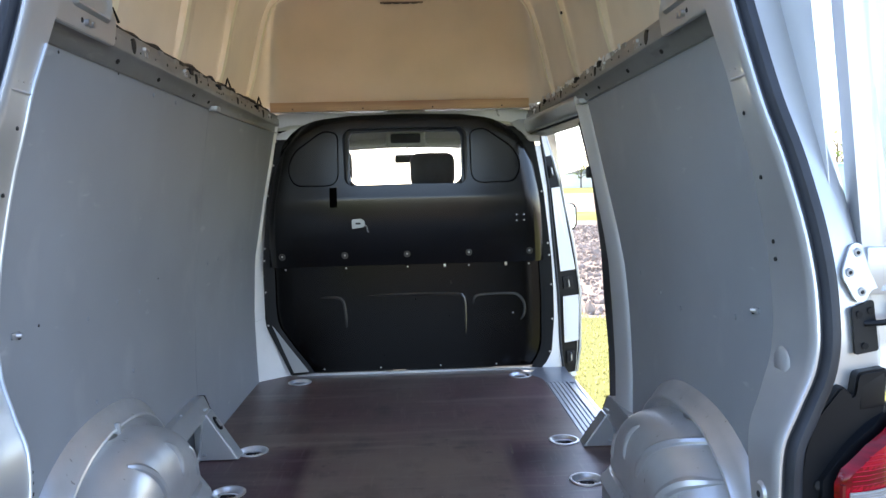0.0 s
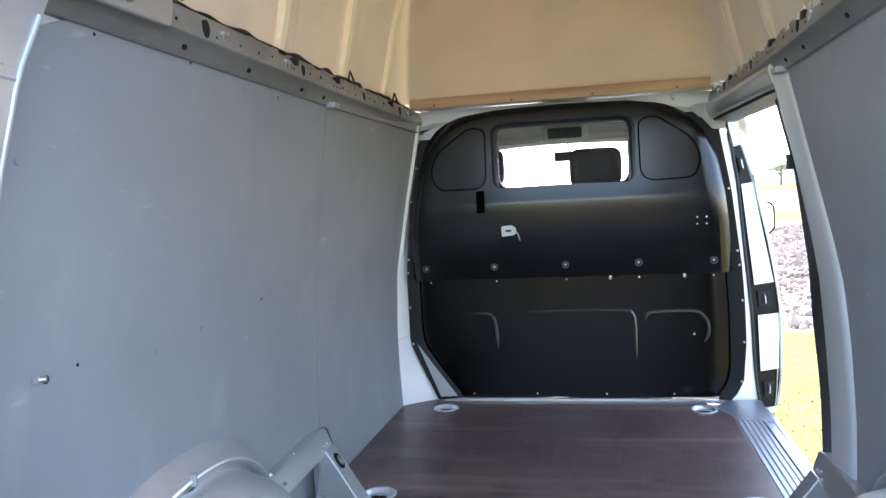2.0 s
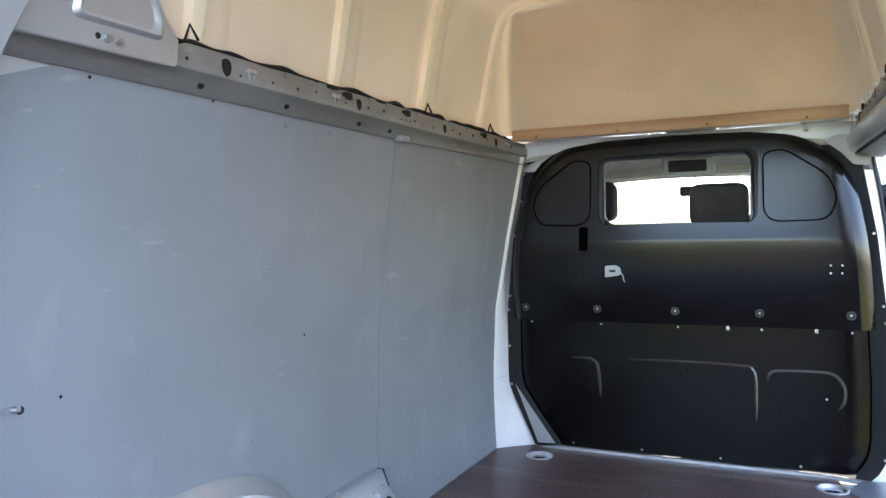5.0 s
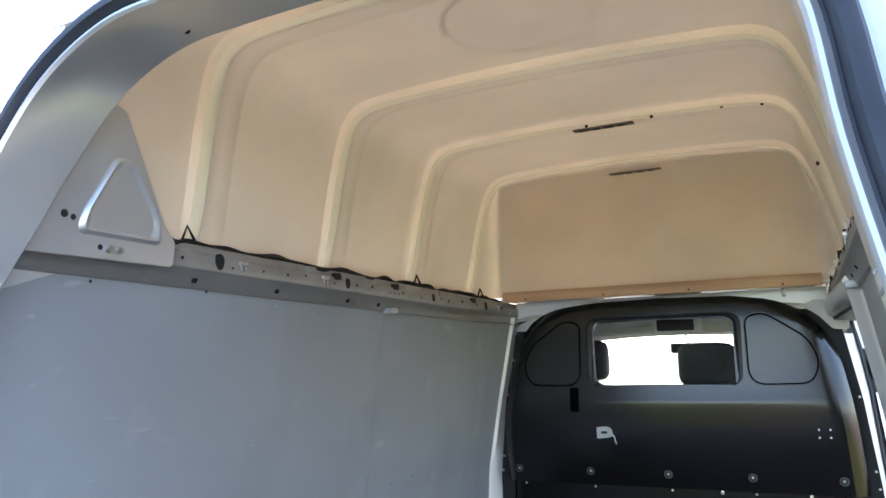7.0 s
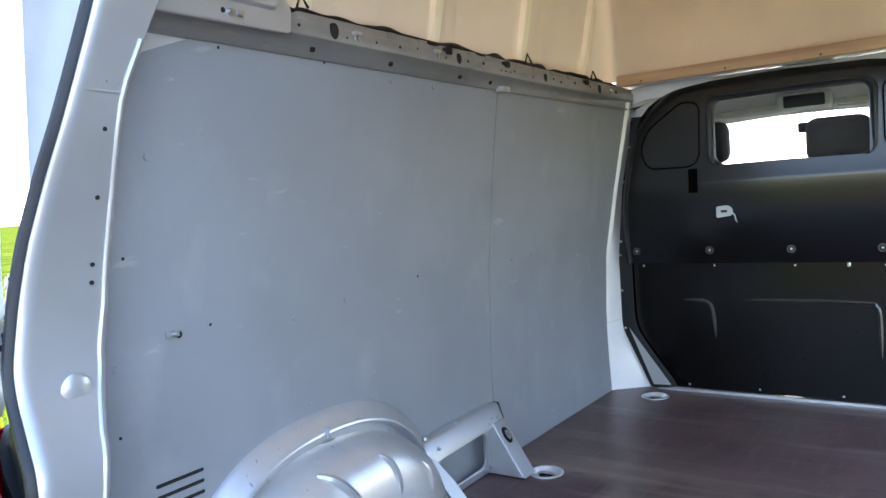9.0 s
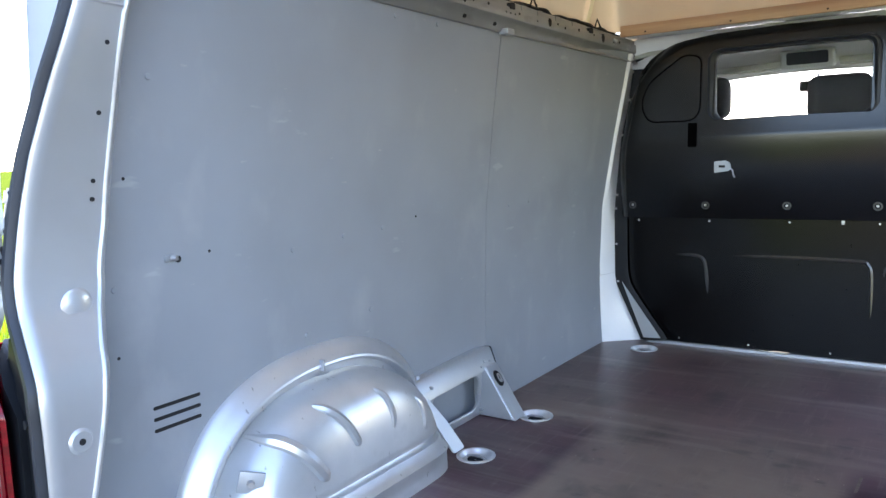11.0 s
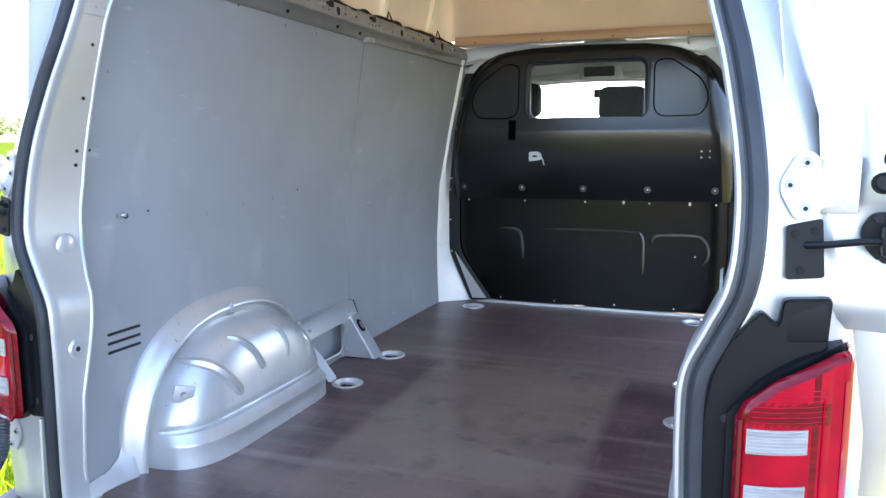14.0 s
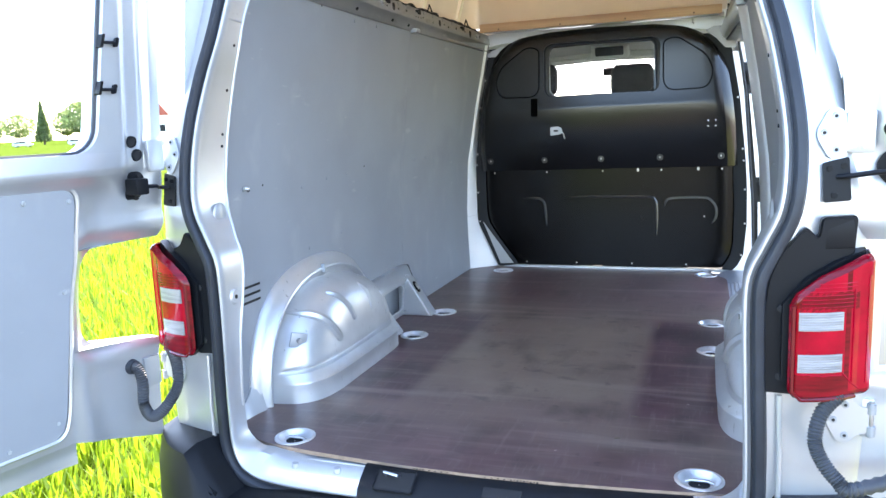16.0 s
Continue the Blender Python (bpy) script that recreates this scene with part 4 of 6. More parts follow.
for sx in (-1, 1):
    # upper gusset between pillar and rail, with its triangular dent
    gus = [(0.30, 1.93), (0.70, 1.935), (0.70, 1.99), (0.665, 2.02), (0.525, 2.235), (0.49, 2.245), (0.44, 2.22), (0.30, 2.0)]
    part("gusset", prism(round_corners(gus, 0.012), lambda a, b, d: Vector((sx * (0.660 - 0.13 * (b - 1.95) + 0.03 * (a - 0.45) + d), a, b)), 0.012, 0.002), SILVER, rear_frame, "silver steel corner gusset")
    dent = round_corners([(0.455, 1.985), (0.645, 1.985), (0.635, 2.03), (0.555, 2.125), (0.515, 2.13), (0.46, 2.02)], 0.035, 5)
    da, db = sum(a for a, _ in dent) / len(dent), sum(b for _, b in dent) / len(dent)
    part("gusset_dent", sheet([[Vector((sx * (0.660 - 0.13 * (db + (b - db) * f - 1.95) + 0.03 * (da + (a - da) * f - 0.45) - h), da + (a - da) * f, db + (b - db) * f)) for a, b in dent] for f, h in ((1.16, -0.001), (1.10, 0.006), (1.04, 0.009), (0.97, 0.007), (0.90, 0.001), (0.84, 0.0006), (0.05, 0.0006))], closed_v=True), SILVER, rear_frame, "pressed triangular dent")
    for a, b, r, mt in ((0.41, 2.008, 0.008, DARK), (0.43, 2.004, 0.006, DARK), (0.52, 1.953, 0.008, STEEL), (0.545, 1.953, 0.007, STEEL), (0.50, 1.955, 0.006, DARK)):
        X = 0.660 - 0.13 * (b - 1.95) + 0.03 * (a - 0.45)
        part("bolt" if mt is STEEL else "punched_hole", rod((sx * (X + 0.003), a, b), (sx * (X - (0.010 if mt is STEEL else 0.001)), a, b), r, seg=10), mt, rear_frame)
    part("gusset_edge", tube([(sx * (0.660 - 0.13 * (b - 1.95) + 0.03 * (a - 0.45) - 0.001), a, b) for a, b in ((0.335, 1.95), (0.38, 2.06), (0.425, 2.17), (0.445, 2.215))], 0.004, 6), SILVER, rear_frame)
    # holes and grommet down the pillar
    for y, z in ((0.218, 1.702), (0.208, 1.581), (0.197, 1.460), (0.194, 1.427)):
        X = half_edge(z) + 0.003
        part("punched_hole", rod((XS[sx] + sx * (X + 0.004), y, z), (XS[sx] + sx * (X - 0.002), y, z), 0.0042, seg=10), DARK, rear_frame)
    for z, hole in ((1.018, True), (1.243, False)):
        y, X = (0.090, half_edge(1.015) + 0.002) if hole else (0.140, half_edge(1.24) + 0.002)
        part("grommet", rod((XS[sx] + sx * (X + 0.003), y, z), (XS[sx] + sx * (X - (0.005 if hole else 0.0015)), y, z), 0.026 if hole else 0.030, 0.018 if hole else 0.024, 24), SILVER, rear_frame)
        if hole:
            part("punched_hole", rod((XS[sx] + sx * X, y, z), (XS[sx] + sx * (X - 0.0065), y, z), 0.006, seg=10), DARK, rear_frame)
    for t in (0.022, 0.042, 0.066):
        part("spot_weld", rod((XS[sx] + sx * (half_edge(1.785) + 0.004), yr(1.785) + t, 1.785), (XS[sx] + sx * (half_edge(1.785) + 0.0005), yr(1.785) + t, 1.785), 0.003, 0.002, 8), STEEL, rear_frame)
    part("pillar_joint", tube([(XS[sx] + sx * (half_edge(1.768) + 0.002), yr(1.768) + t, 1.768 - 0.02 * t) for t in (0.0, 0.025, 0.05, 0.072)], 0.003, 6), SILVER, rear_frame)
# rolled inner edge of the pillar beside the left lining
part("rolled_edge", tube([p for p in edge_row(lambda p: band_off(p) - 0.001, lambda p: band_dy(p) * 0.97 - 0.007) if p.x < 0 and 0.68 < p.z < 1.90], 0.0040, 8), SILVER, rear_frame)
for x in (-0.50, -0.37):
    part("sill_bolt", rod((x, 0.085, 0.538), (x, 0.083, 0.550), 0.012, 0.009, 14), SILVER_DULL, rear_frame)
part("header_hole", rod((-0.397, 0.45, 2.338), (-0.397, 0.447, 2.330), 0.011, seg=12), DARK, rear_frame)

# black plastic sill cover with the latch pocket
sill = thing("sill_trim", "black plastic loading sill cover with a latch pocket", "sill trim", kind="structure")
prof = [(0.030, 0.500), (0.036, 0.521), (0.060, 0.541), (0.095, 0.561), (0.118, 0.563)]
rows = [[(x, y - 0.010 + 0.12 * x * x, z) for y, z in prof] for x in (-0.29, -0.275, -0.26, -0.245, -0.14, 0.0, 0.14, 0.245, 0.34, 0.42, 0.50, 0.56, 0.60)]
bm = sheet(rows, 0.003)
part("cover", bm, BLACK2, sill)
part("latch_pocket", box((0, 0, 0), (0.105, 0.058, 0.016), 0.005, Matrix.Translation((-0.187, 0.056, 0.5430)) @ Matrix.Rotation(radians(33), 4, "X")), DARK, sill, "dark latch recess")
part("pocket_rim", tube([Matrix.Translation((-0.187, 0.056, 0.5430)) @ Matrix.Rotation(radians(33), 4, "X") @ Vector((a, b, 0.0085)) for a, b in rounded(-0.055, -0.031, 0.055, 0.031, 0.008, 3)], 0.0022, 6, True), BLACK2, sill)
part("striker", tube([(-0.215, 0.066, 0.554), (-0.215, 0.050, 0.572), (-0.178, 0.050, 0.566), (-0.178, 0.066, 0.556)], 0.0035, 8), STEEL, sill)
part("latch_pocket", box((0.10, 0, 0), (0.10, 0.03, 0.012), 0.003, Matrix.Translation((0.10, 0.058, 0.543)) @ Matrix.Rotation(radians(33), 4, "X")), DARK, sill)
for i in range(40):
    x = -0.15 + i * 0.0085
    part("grip_dot", box((x, 0.103, 0.565), (0.005, 0.010 if i % 2 else 0.006, 0.002)), BLACK2, sill)

# ---- floor ----
edge = [(-0.80, 2.86), (-0.812, 0.36), (-0.795, 0.27), (-0.742, 0.215), (-0.690, 0.170), (-0.62, 0.142), (-0.45, 0.122), (-0.2, 0.102), (0.0, 0.097), (0.2, 0.102), (0.45, 0.122), (0.63, 0.142), (0.700, 0.170),
        (0.750, 0.215), (0.795, 0.27), (0.812, 0.36), (0.812, 1.64), (0.69, 1.72), (0.685, 2.60), (0.668, 2.66), (0.62, 2.70), (0.60, 2.86)]
RING_SPOTS = [(sx * x, y) for sx in (-1, 1) for x, y in ((0.565, 0.20), (0.605, 1.28), (0.606, 1.68), (0.578, 2.705))]
fl = bmesh.new()
_loops = [round_corners(edge, 0.035)] + [[(x + 0.050 * math.cos(a), y + 0.050 * math.sin(a)) for a in (2 * math.pi * i / 24 for i in range(24))] for x, y in RING_SPOTS]
_edges, _walls = [], []
for lp in _loops:
    vs = [fl.verts.new((a, b, FZ)) for a, b in lp]
    lw = [fl.verts.new((a, b, FZ - 0.012)) for a, b in lp]
    for i in range(len(vs)):
        _edges.append(fl.edges.new((vs[i - 1], vs[i])))
        _walls.append((vs[i - 1], vs[i], lw[i], lw[i - 1]))
bmesh.ops.triangle_fill(fl, use_beauty=True, use_dissolve=False, edges=_edges, normal=(0, 0, 1))
for q in _walls:
    fl.faces.new(q).material_index = 1
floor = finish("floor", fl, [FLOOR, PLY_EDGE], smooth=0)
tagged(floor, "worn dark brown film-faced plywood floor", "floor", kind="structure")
pan = finish("floor_pan", box((0, 1.5, 0.535), (1.60, 2.78, 0.036)), SILVER_DULL)
tagged(pan, "silver steel floor pan under the boards", "floor", kind="structure")
for (x0, y0, x1, y1, w) in ((0.366, 0.57, 0.385, 0.578, 0.004), (-0.05, 0.95, -0.045, 0.955, 0.004), (0.336, 0.40, 0.352, 0.412, 0.003), (-0.3, 1.52, -0.293, 1.524, 0.004), (0.384, 1.55, 0.392, 1.66, 0.004)):
    part("scuff", prism([(x0, y0), (x1, y0 + w), (x1 + w, y1), (x0 + w, y1 + w * 0.5)], lambda a, b, d: Vector((a, b, FZ + 0.0006 - d)), 0.0005), LABEL, floor)


def lashing_ring(x, y):
    t = thing("lashing_ring", "round zinc lashing eye sunk in the floor", "lashing ring", "floor lashing rings", at=(x, y, FZ))
    rings = [(0.060, 0.0005), (0.060, 0.003), (0.057, 0.005), (0.051, 0.0045), (0.047, 0.000), (0.043, -0.007), (0.036, -0.0125), (0.024, -0.0150), (0.004, -0.0155)]
    part("dish", sheet([[(x + r * math.cos(a), y + r * math.sin(a), FZ + z) for a in (2 * math.pi * i / 32 for i in range(32))] for r, z in rings], closed_v=True), ZINC, t)
    part("eye", tube([(x - 0.034, y + 0.004, FZ - 0.008), (x - 0.020, y + 0.006, FZ - 0.003), (x + 0.020, y + 0.006, FZ - 0.003), (x + 0.034, y + 0.004, FZ - 0.008)], 0.0042, 8), STEEL, t)
    # dark disc wider than the slot, so it includes the bowl's shade
    part("slot_and_shade", sheet([[(x + r * math.cos(a), y - 0.004 + 0.9 * r * math.sin(a), FZ + z) for a in (2 * math.pi * i / 20 for i in range(20))] for r, z in ((0.026, -0.0085), (0.024, -0.0095), (0.002, -0.0100))], closed_v=True), DARK, t)


for sx in (-1, 1):
    for x, y in ((0.565, 0.20), (0.605, 1.28), (0.606, 1.68), (0.578, 2.705)):
        lashing_ring(sx * x, y)

# ---- wheel housings and brackets ----
AY, AZ = 0.825, 0.565
HOUSING = material("worn_silver", (0.62, 0.635, 0.65), 0.29, 0.55, 0.10, 6, 300, 0.0, coat=0.2)
overlay(HOUSING, (0.28, 0.28, 0.29), 0.60, 0.76, 10, (1, 1, 1), 0.3)
overlay(HOUSING, (0.14, 0.135, 0.13), 0.69, 0.74, 60, (1, 1, 0.5), 0.6)
overlay(HOUSING, (0.10, 0.095, 0.09), 0.70, 0.74, 26, (1, 2.4, 0.6), 0.6)
DOME_Y, DOME_Z = 0.399, 0.360


def arch(y, z, ry, rz):
    return ((abs(y - AY) / ry) ** 2.4 + (max(0.0, z - AZ) / rz) ** 2.4) ** (1 / 2.4)


def bulge(y, z):
    """How far the dome stands out from the side, with a ledge round its foot."""
    q = min(1.0, arch(y, z, DOME_Y, DOME_Z))
    p = 6.0 + 3.0 * max(0.0, min(1.0, (y - AY) / 0.2))
    h = 0.150 * math.sqrt(max(0.0, 1 - q ** p))
    k = z - AZ - 0.100
    if k < 0:
        h += (0.022 * min(1, -k / 0.028) + 0.006 * math.exp(-((k + 0.030) / 0.008) ** 2)) * min(1, (1 - q) / 0.03)
    else:
        h -= 0.017 * math.exp(-((k - 0.007) / 0.008) ** 2) * min(1, (1 - q) / 0.03)
    return h


def arch_pt(sx, a, ry, rz, x):
    c, s = math.cos(a), math.sin(a)
    r = 1 / ((abs(c) / ry) ** 2.4 + (abs(s) / rz) ** 2.4) ** (1 / 2.4)
    return (sx * x, AY + r * c, AZ + r * s)


def housing(sx):
    t = thing("wheel_housing", "silver pressed-steel wheel housing beside the floor", "wheel housing", "wheel housings", at=(sx * 0.73, AY, AZ))
    zs = sorted({0.0, 0.03, 0.055, 0.068, 0.072, 0.078, 0.086, 0.094, 0.0995, 0.101, 0.104, 0.108, 0.112, 0.118, 0.13} | {0.14 + 0.01 * i for i in range(18)} | {0.318, 0.326, 0.333, 0.340, 0.346, 0.351, 0.355, 0.358, 0.3598})
    rows = []
    for dz in zs:
        wid = DOME_Y * (1 - min(1, dz / DOME_Z) ** 2.4) ** (1 / 2.4)
        rows.append([(sx * (0.785 - bulge(AY + wid * f, AZ + dz)), AY + wid * f, AZ + dz) for f in (math.sin(math.pi * (i / 64 - 0.5)) for i in range(65))])
    part("dome", sheet(rows), HOUSING, t)
    fl = []
    for j in range(61):
        a = math.pi * j / 60
        fl.append([arch_pt(sx, a, *k) for k in ((0.390, 0.350, 0.787), (0.412, 0.374, 0.783), (0.416, 0.379, 0.781), (0.420, 0.383, 0.766), (0.424, 0.388, 0.760), (0.430, 0.394, 0.762), (0.434, 0.398, 0.772), (0.456, 0.417, 0.788), (0.474, 0.433, 0.802), (0.478, 0.437, 0.818))])
    part("flange", sheet(fl), HOUSING, t)
    # foot of the flange, run on along the wall towards the frame
    part("foot_strip", sheet([[(sx * (wall_x(y, 0.6) - 0.001), y, 0.565 + h), (sx * (wall_x(y, 0.6) - 0.006), y, 0.568 + h), (sx * (0.792 - w), y, 0.580), (sx * (0.786 - w), y, 0.566)] for y, h, w in ((0.16, 0.030, 0.0), (0.24, 0.032, 0.0), (0.31, 0.040, 0.004), (0.345, 0.062, 0.010), (0.365, 0.105, 0.016), (0.378, 0.16, 0.016))], 0.002), HOUSING, t)
    # ribs pressed into the dome
    for pts, r in (([(0.525, 0.872), (0.565, 0.855), (0.605, 0.815), (0.64, 0.765), (0.66, 0.738)], 0.015), ([(0.685, 0.915), (0.72, 0.892), (0.755, 0.85), (0.778, 0.805), (0.785, 0.785)] if sx < 0 else [(0.60, 0.945), (0.65, 0.937), (0.70, 0.918), (0.75, 0.88), (0.79, 0.83), (0.815, 0.775)], 0.011), ([(0.90, 0.905), (0.925, 0.875), (0.938, 0.83), (0.938, 0.785)], 0.009), ([(1.065, 0.835), (1.085, 0.80), (1.09, 0.76), (1.088, 0.73)], 0.008)):
        p = smooth_path([(0, AY + (y - AY) * 0.93, AZ + (z - AZ) * 0.93) for y, z in pts], 4)
        n = len(p)
        r *= 1.2
        part("rib", tube([(sx * (0.785 - bulge(q.y, q.z) + 0.002), q.y, q.z) for q in p], r, 8, radii=[r * min(1, 0.35 + min(i, n - 1 - i) / 4) for i in range(n)]), SILVER, t)
    y, z = 0.497, 0.772
    xp = 0.785 - bulge(y, z)
    part("pad", box((0, 0, 0), (0.010, 0.058, 0.050), 0.003, Matrix.Translation((sx * (xp - 0.004), y - 0.002, z)) @ Matrix.Rotation(sx * radians(40), 4, "Z") @ Matrix.Rotation(radians(-14), 4, "X")), SILVER_DULL, t)
    part("pad_stud", rod((sx * xp, y, z), (sx * (xp - 0.016), y - 0.012, z), 0.011, 0.007, 10), STEEL, t)
    if sx < 0:
        part("lock_tab", box((sx * 0.760, 0.80, 0.957), (0.014, 0.007, 0.030), 0.001), SILVER_DULL, t)
    b = thing("side_bracket", "silver steel side bracket with a lashing eye", "bracket", "side brackets", at=(sx * 0.75, 1.5, FZ))
    X, low = 0.812, 0.055 if sx > 0 else 0.0
    top = [[(sx * x, y, z) for x, z in ((X, zt + 0.004), (X - 0.030, zt + 0.006), (X - 0.036, zt), (X - 0.056, zt - 0.052), (X - 0.058, zt - 0.062), (X - 0.052, zt - 0.066), (X, zt - 0.06))] for y, zt in ((1.15, 0.785 - low), (1.3, 0.79 - low), (1.45, 0.795 - low), (1.62, 0.80 - low), (1.668, 0.795 - low))]
    part("beam", sheet(top), SILVER, b)
    part("end_cap", prism(round_corners([(0.805, 0.80), (0.776, 0.802), (0.752, 0.73), (0.80, 0.69)], 0.006), lambda a, q, d: Vector((sx * a, 1.668 + d, q - low)), 0.006), BLACK2, b)
    # upright plate with a large round-cornered opening, through which the lining shows
    part("side_plate", ring_plate(rounded(1.17, 0.574, 1.66, 0.752 - low, 0.012, 6), rounded(1.285, 0.604, 1.565, 0.728 - low, 0.032, 6), lambda a, q, d: Vector((sx * (0.762 + 0.02 * (0.745 - q) / 0.17 + d), a, q)), 0.004), SILVER, b)
    part("side_plate_lip", tube([(sx * (0.7615 + 0.02 * (0.745 - q) / 0.17), a, q) for a, q in rounded(1.280, 0.600, 1.570, 0.732 - low, 0.036, 6)], 0.0035, 6, True), SILVER, b)
    part("gusset", prism([(0.800, 0.748 - low), (0.750, 0.748 - low), (0.640 + low * 0.45, 0.574), (0.800, 0.574)], lambda a, q, d: Vector((sx * a, 1.588 + d, q)), 0.076, 0.004), SILVER, b, "wedge-shaped silver gusset")
    part("post", prism(round_corners([(1.16, 0.745 - low), (1.245, 0.745 - low), (1.29, 0.66 - low * 0.5), (1.318, 0.572), (1.255, 0.572), (1.23, 0.66)], 0.012), lambda a, q, d: Vector((sx * (0.757 - (0.745 - q) * 0.52 + d), a, q)), 0.006, 0.002), SILVER, b)
    for y, z in ((1.20, 0.755), (1.235, 0.735), (1.28, 0.76), (1.575, 0.752), (1.60, 0.765), (1.63, 0.76), (1.645, 0.745), (1.575, 0.60)):
        part("rivet", rod((sx * 0.768, y, z - low * (z > 0.7)), (sx * 0.755, y, z - low * (z > 0.7)), 0.006, 0.004, 8), SILVER_DULL, b)
    for y in (1.25, 1.42, 1.60):
        part("weld_nub", rod((sx * 0.792, y, 0.79 - low), (sx * 0.792, y, 0.803 - low), 0.010, 0.006, 10), SILVER, b)
    nrm, along = Vector((-0.845 * sx, 0, 0.535)), Vector((-0.535 * sx, 0, -0.845))
    c = Vector((sx * (0.722 + low * 0.15), 1.626, 0.704 - low)) + nrm * 0.001
    part("eye_washer", tube([c + along * (0.024 * math.cos(a)) + Vector((0, 0.013 * math.sin(a), 0)) for a in (6.283 * i / 24 for i in range(24))], 0.006, 8, True), BLACK2, b)
    part("eye_socket", sheet([[c + nrm * h + along * (0.022 * f * math.cos(a)) + Vector((0, 0.012 * f * math.sin(a), 0)) for a in (6.283 * i / 24 for i in range(24))] for f, h in ((1.0, 0.004), (0.8, 0.002), (0.05, 0.001))], closed_v=True), DARK, b)
    part("eye", tube([c + nrm * 0.006 + along * (0.015 * math.cos(a)) + Vector((0, 0.007 * math.sin(a), 0)) for a in (6.283 * i / 20 for i in range(20))], 0.0028, 8, True), STEEL, b, "steel lashing eye")


housing(-1)
housing(1)

# ---- bulkhead between load space and cab ----
bulkhead = thing("bulkhead", "black plastic bulkhead with a small window, screwed together from two panels", "bulkhead", at=(0, 2.8, FZ))
UP_HW = ((1.16, 0.736), (1.40, 0.718), (1.53, 0.703), (1.65, 0.684), (1.74, 0.662), (1.95, 0.660))
UP_TOP = ((0.0, 1.955), (0.30, 1.948), (0.45, 1.926), (0.52, 1.908), (0.58, 1.885), (0.632, 1.845), (0.684, 1.80), (0.735, 1.745))
UP_TOP_L = ((0.0, 1.955), (0.30, 1.948), (0.45, 1.931), (0.52, 1.919), (0.58, 1.902), (0.632, 1.872), (0.684, 1.825), (0.735, 1.760))
SHOULDER = ((0.45, 1.926), (0.5416, 1.885), (0.581, 1.845), (0.62, 1.80), (0.66, 1.745), (0.70, 1.70))
WX0, WX1, WZ0, WZ1 = -0.285, 0.295, 1.592, 1.862


def up_y(x, z):
    y = 2.798 - 0.064 * math.sin(math.pi / 2 * min(1, max(0, (z - 1.165) / 0.335)))
    if z > 1.52:
        y += 0.030 * (1 - math.exp(-(z - 1.52) / 0.20))
    y += 0.010 * max(0, (z - 1.80) / 0.15) ** 2
    hw = lerp(z, UP_HW)
    d = hw - abs(x)
    if d < 0.05:
        y += 0.055 * (1 - max(0, d) / 0.05) ** 1.6
    if z > 1.70 and abs(x) > 0.45:
        y += 0.050 * (1 - min(1, max(0, lerp(abs(x), SHOULDER) - z) / 0.045)) ** 1.6 * min(1, (abs(x) - 0.45) / 0.1)
    if z > 1.86:
        y += 0.012 * (1 - min(1, (lerp(abs(x), UP_TOP) - z) / 0.02)) ** 2 * (z > lerp(abs(x), UP_TOP) - 0.02)
    return y


def up_point(u, zr):
    """u across from -1 to 1, zr the height at the middle."""
    a = abs(u)
    z = 1.165 + (zr - 1.165) * (lerp(a * 0.735, UP_TOP_L if u < 0 else UP_TOP) - 1.165) / (1.955 - 1.165)
    hw = lerp(z, UP_HW)
    x = a * 0.735 if a < 0.56 else 0.4116 + (a - 0.56) / 0.44 * (hw - 0.4116)
    x = math.copysign(x, u)
    return Vector((x, up_y(x, z), z))


us = sorted({-1, -0.985, -0.96, -0.93, 0.93, 0.96, 0.985, 1} | {i / 14 for i in range(-13, 14) if abs(i / 14) > 0.45 or abs(i / 14) < 0.33} | {WX0 / 0.735, WX1 / 0.735})
zs = sorted({1.165, 1.19, 1.24, 1.32, 1.40, 1.46, 1.50, 1.514, 1.522, 1.529, 1.537, 1.546, 1.557, 1.572, WZ0, 1.66, 1.73, 1.80, WZ1, 1.885, 1.90, 1.915, 1.93, 1.94, 1.948, 1.955})
bm = bmesh.new()
grid = [[bm.verts.new(up_point(u, z)) for z in zs] for u in us]
for i in range(len(us) - 1):
    for j in range(len(zs) - 1):
        xm, zm = (us[i] + us[i + 1]) * 0.3675, (zs[j] + zs[j + 1]) / 2
        if WX0 < xm < WX1 and WZ0 < zm < WZ1:
            continue
        bm.faces.new((grid[i][j], grid[i + 1][j], grid[i + 1][j + 1], grid[i][j + 1]))
low = [bm.verts.new(g[0].co + Vector((0, 0.05, -0.004))) for g in grid]
for i in range(len(us) - 1):
    bm.faces.new((low[i], low[i + 1], grid[i + 1][0], grid[i][0]))
upper = part("upper_panel", bm, BLACK, bulkhead)
wo = rounded(WX0 - 0.004, WZ0 - 0.004, WX1 + 0.004, WZ1 + 0.006, 0.045, 8)
cx, cz = (WX0 + WX1) / 2, (WZ0 + WZ1) / 2
fr = []
for k, (a, b) in enumerate(wo):
    row = []
    for s, dy in ((1.10, 0.004), (1.085, -0.010), (1.05, -0.014), (1.02, -0.008), (0.995, 0.004), (0.985, 0.03)):
        g = ((s - 1) * 0.30)
        da, db = Vector((a - cx, b - cz)).normalized()
        row.append((a + da * g, up_y(0, 1.70) + dy + 0.004, b + db * g))
    fr.append(row)
win = part("window", sheet(fr, closed_u=True), RUBBER, bulkhead, "black rubber window surround")
pane = part("pane", prism(rounded(WX0 - 0.01, WZ0 - 0.01, WX1 + 0.01, WZ1 + 0.012, 0.05), lambda a, b, d: Vector((a, 2.818 + d, b)), 0.004), GLASS, win, "clear window glass")
pane.visible_shadow = False


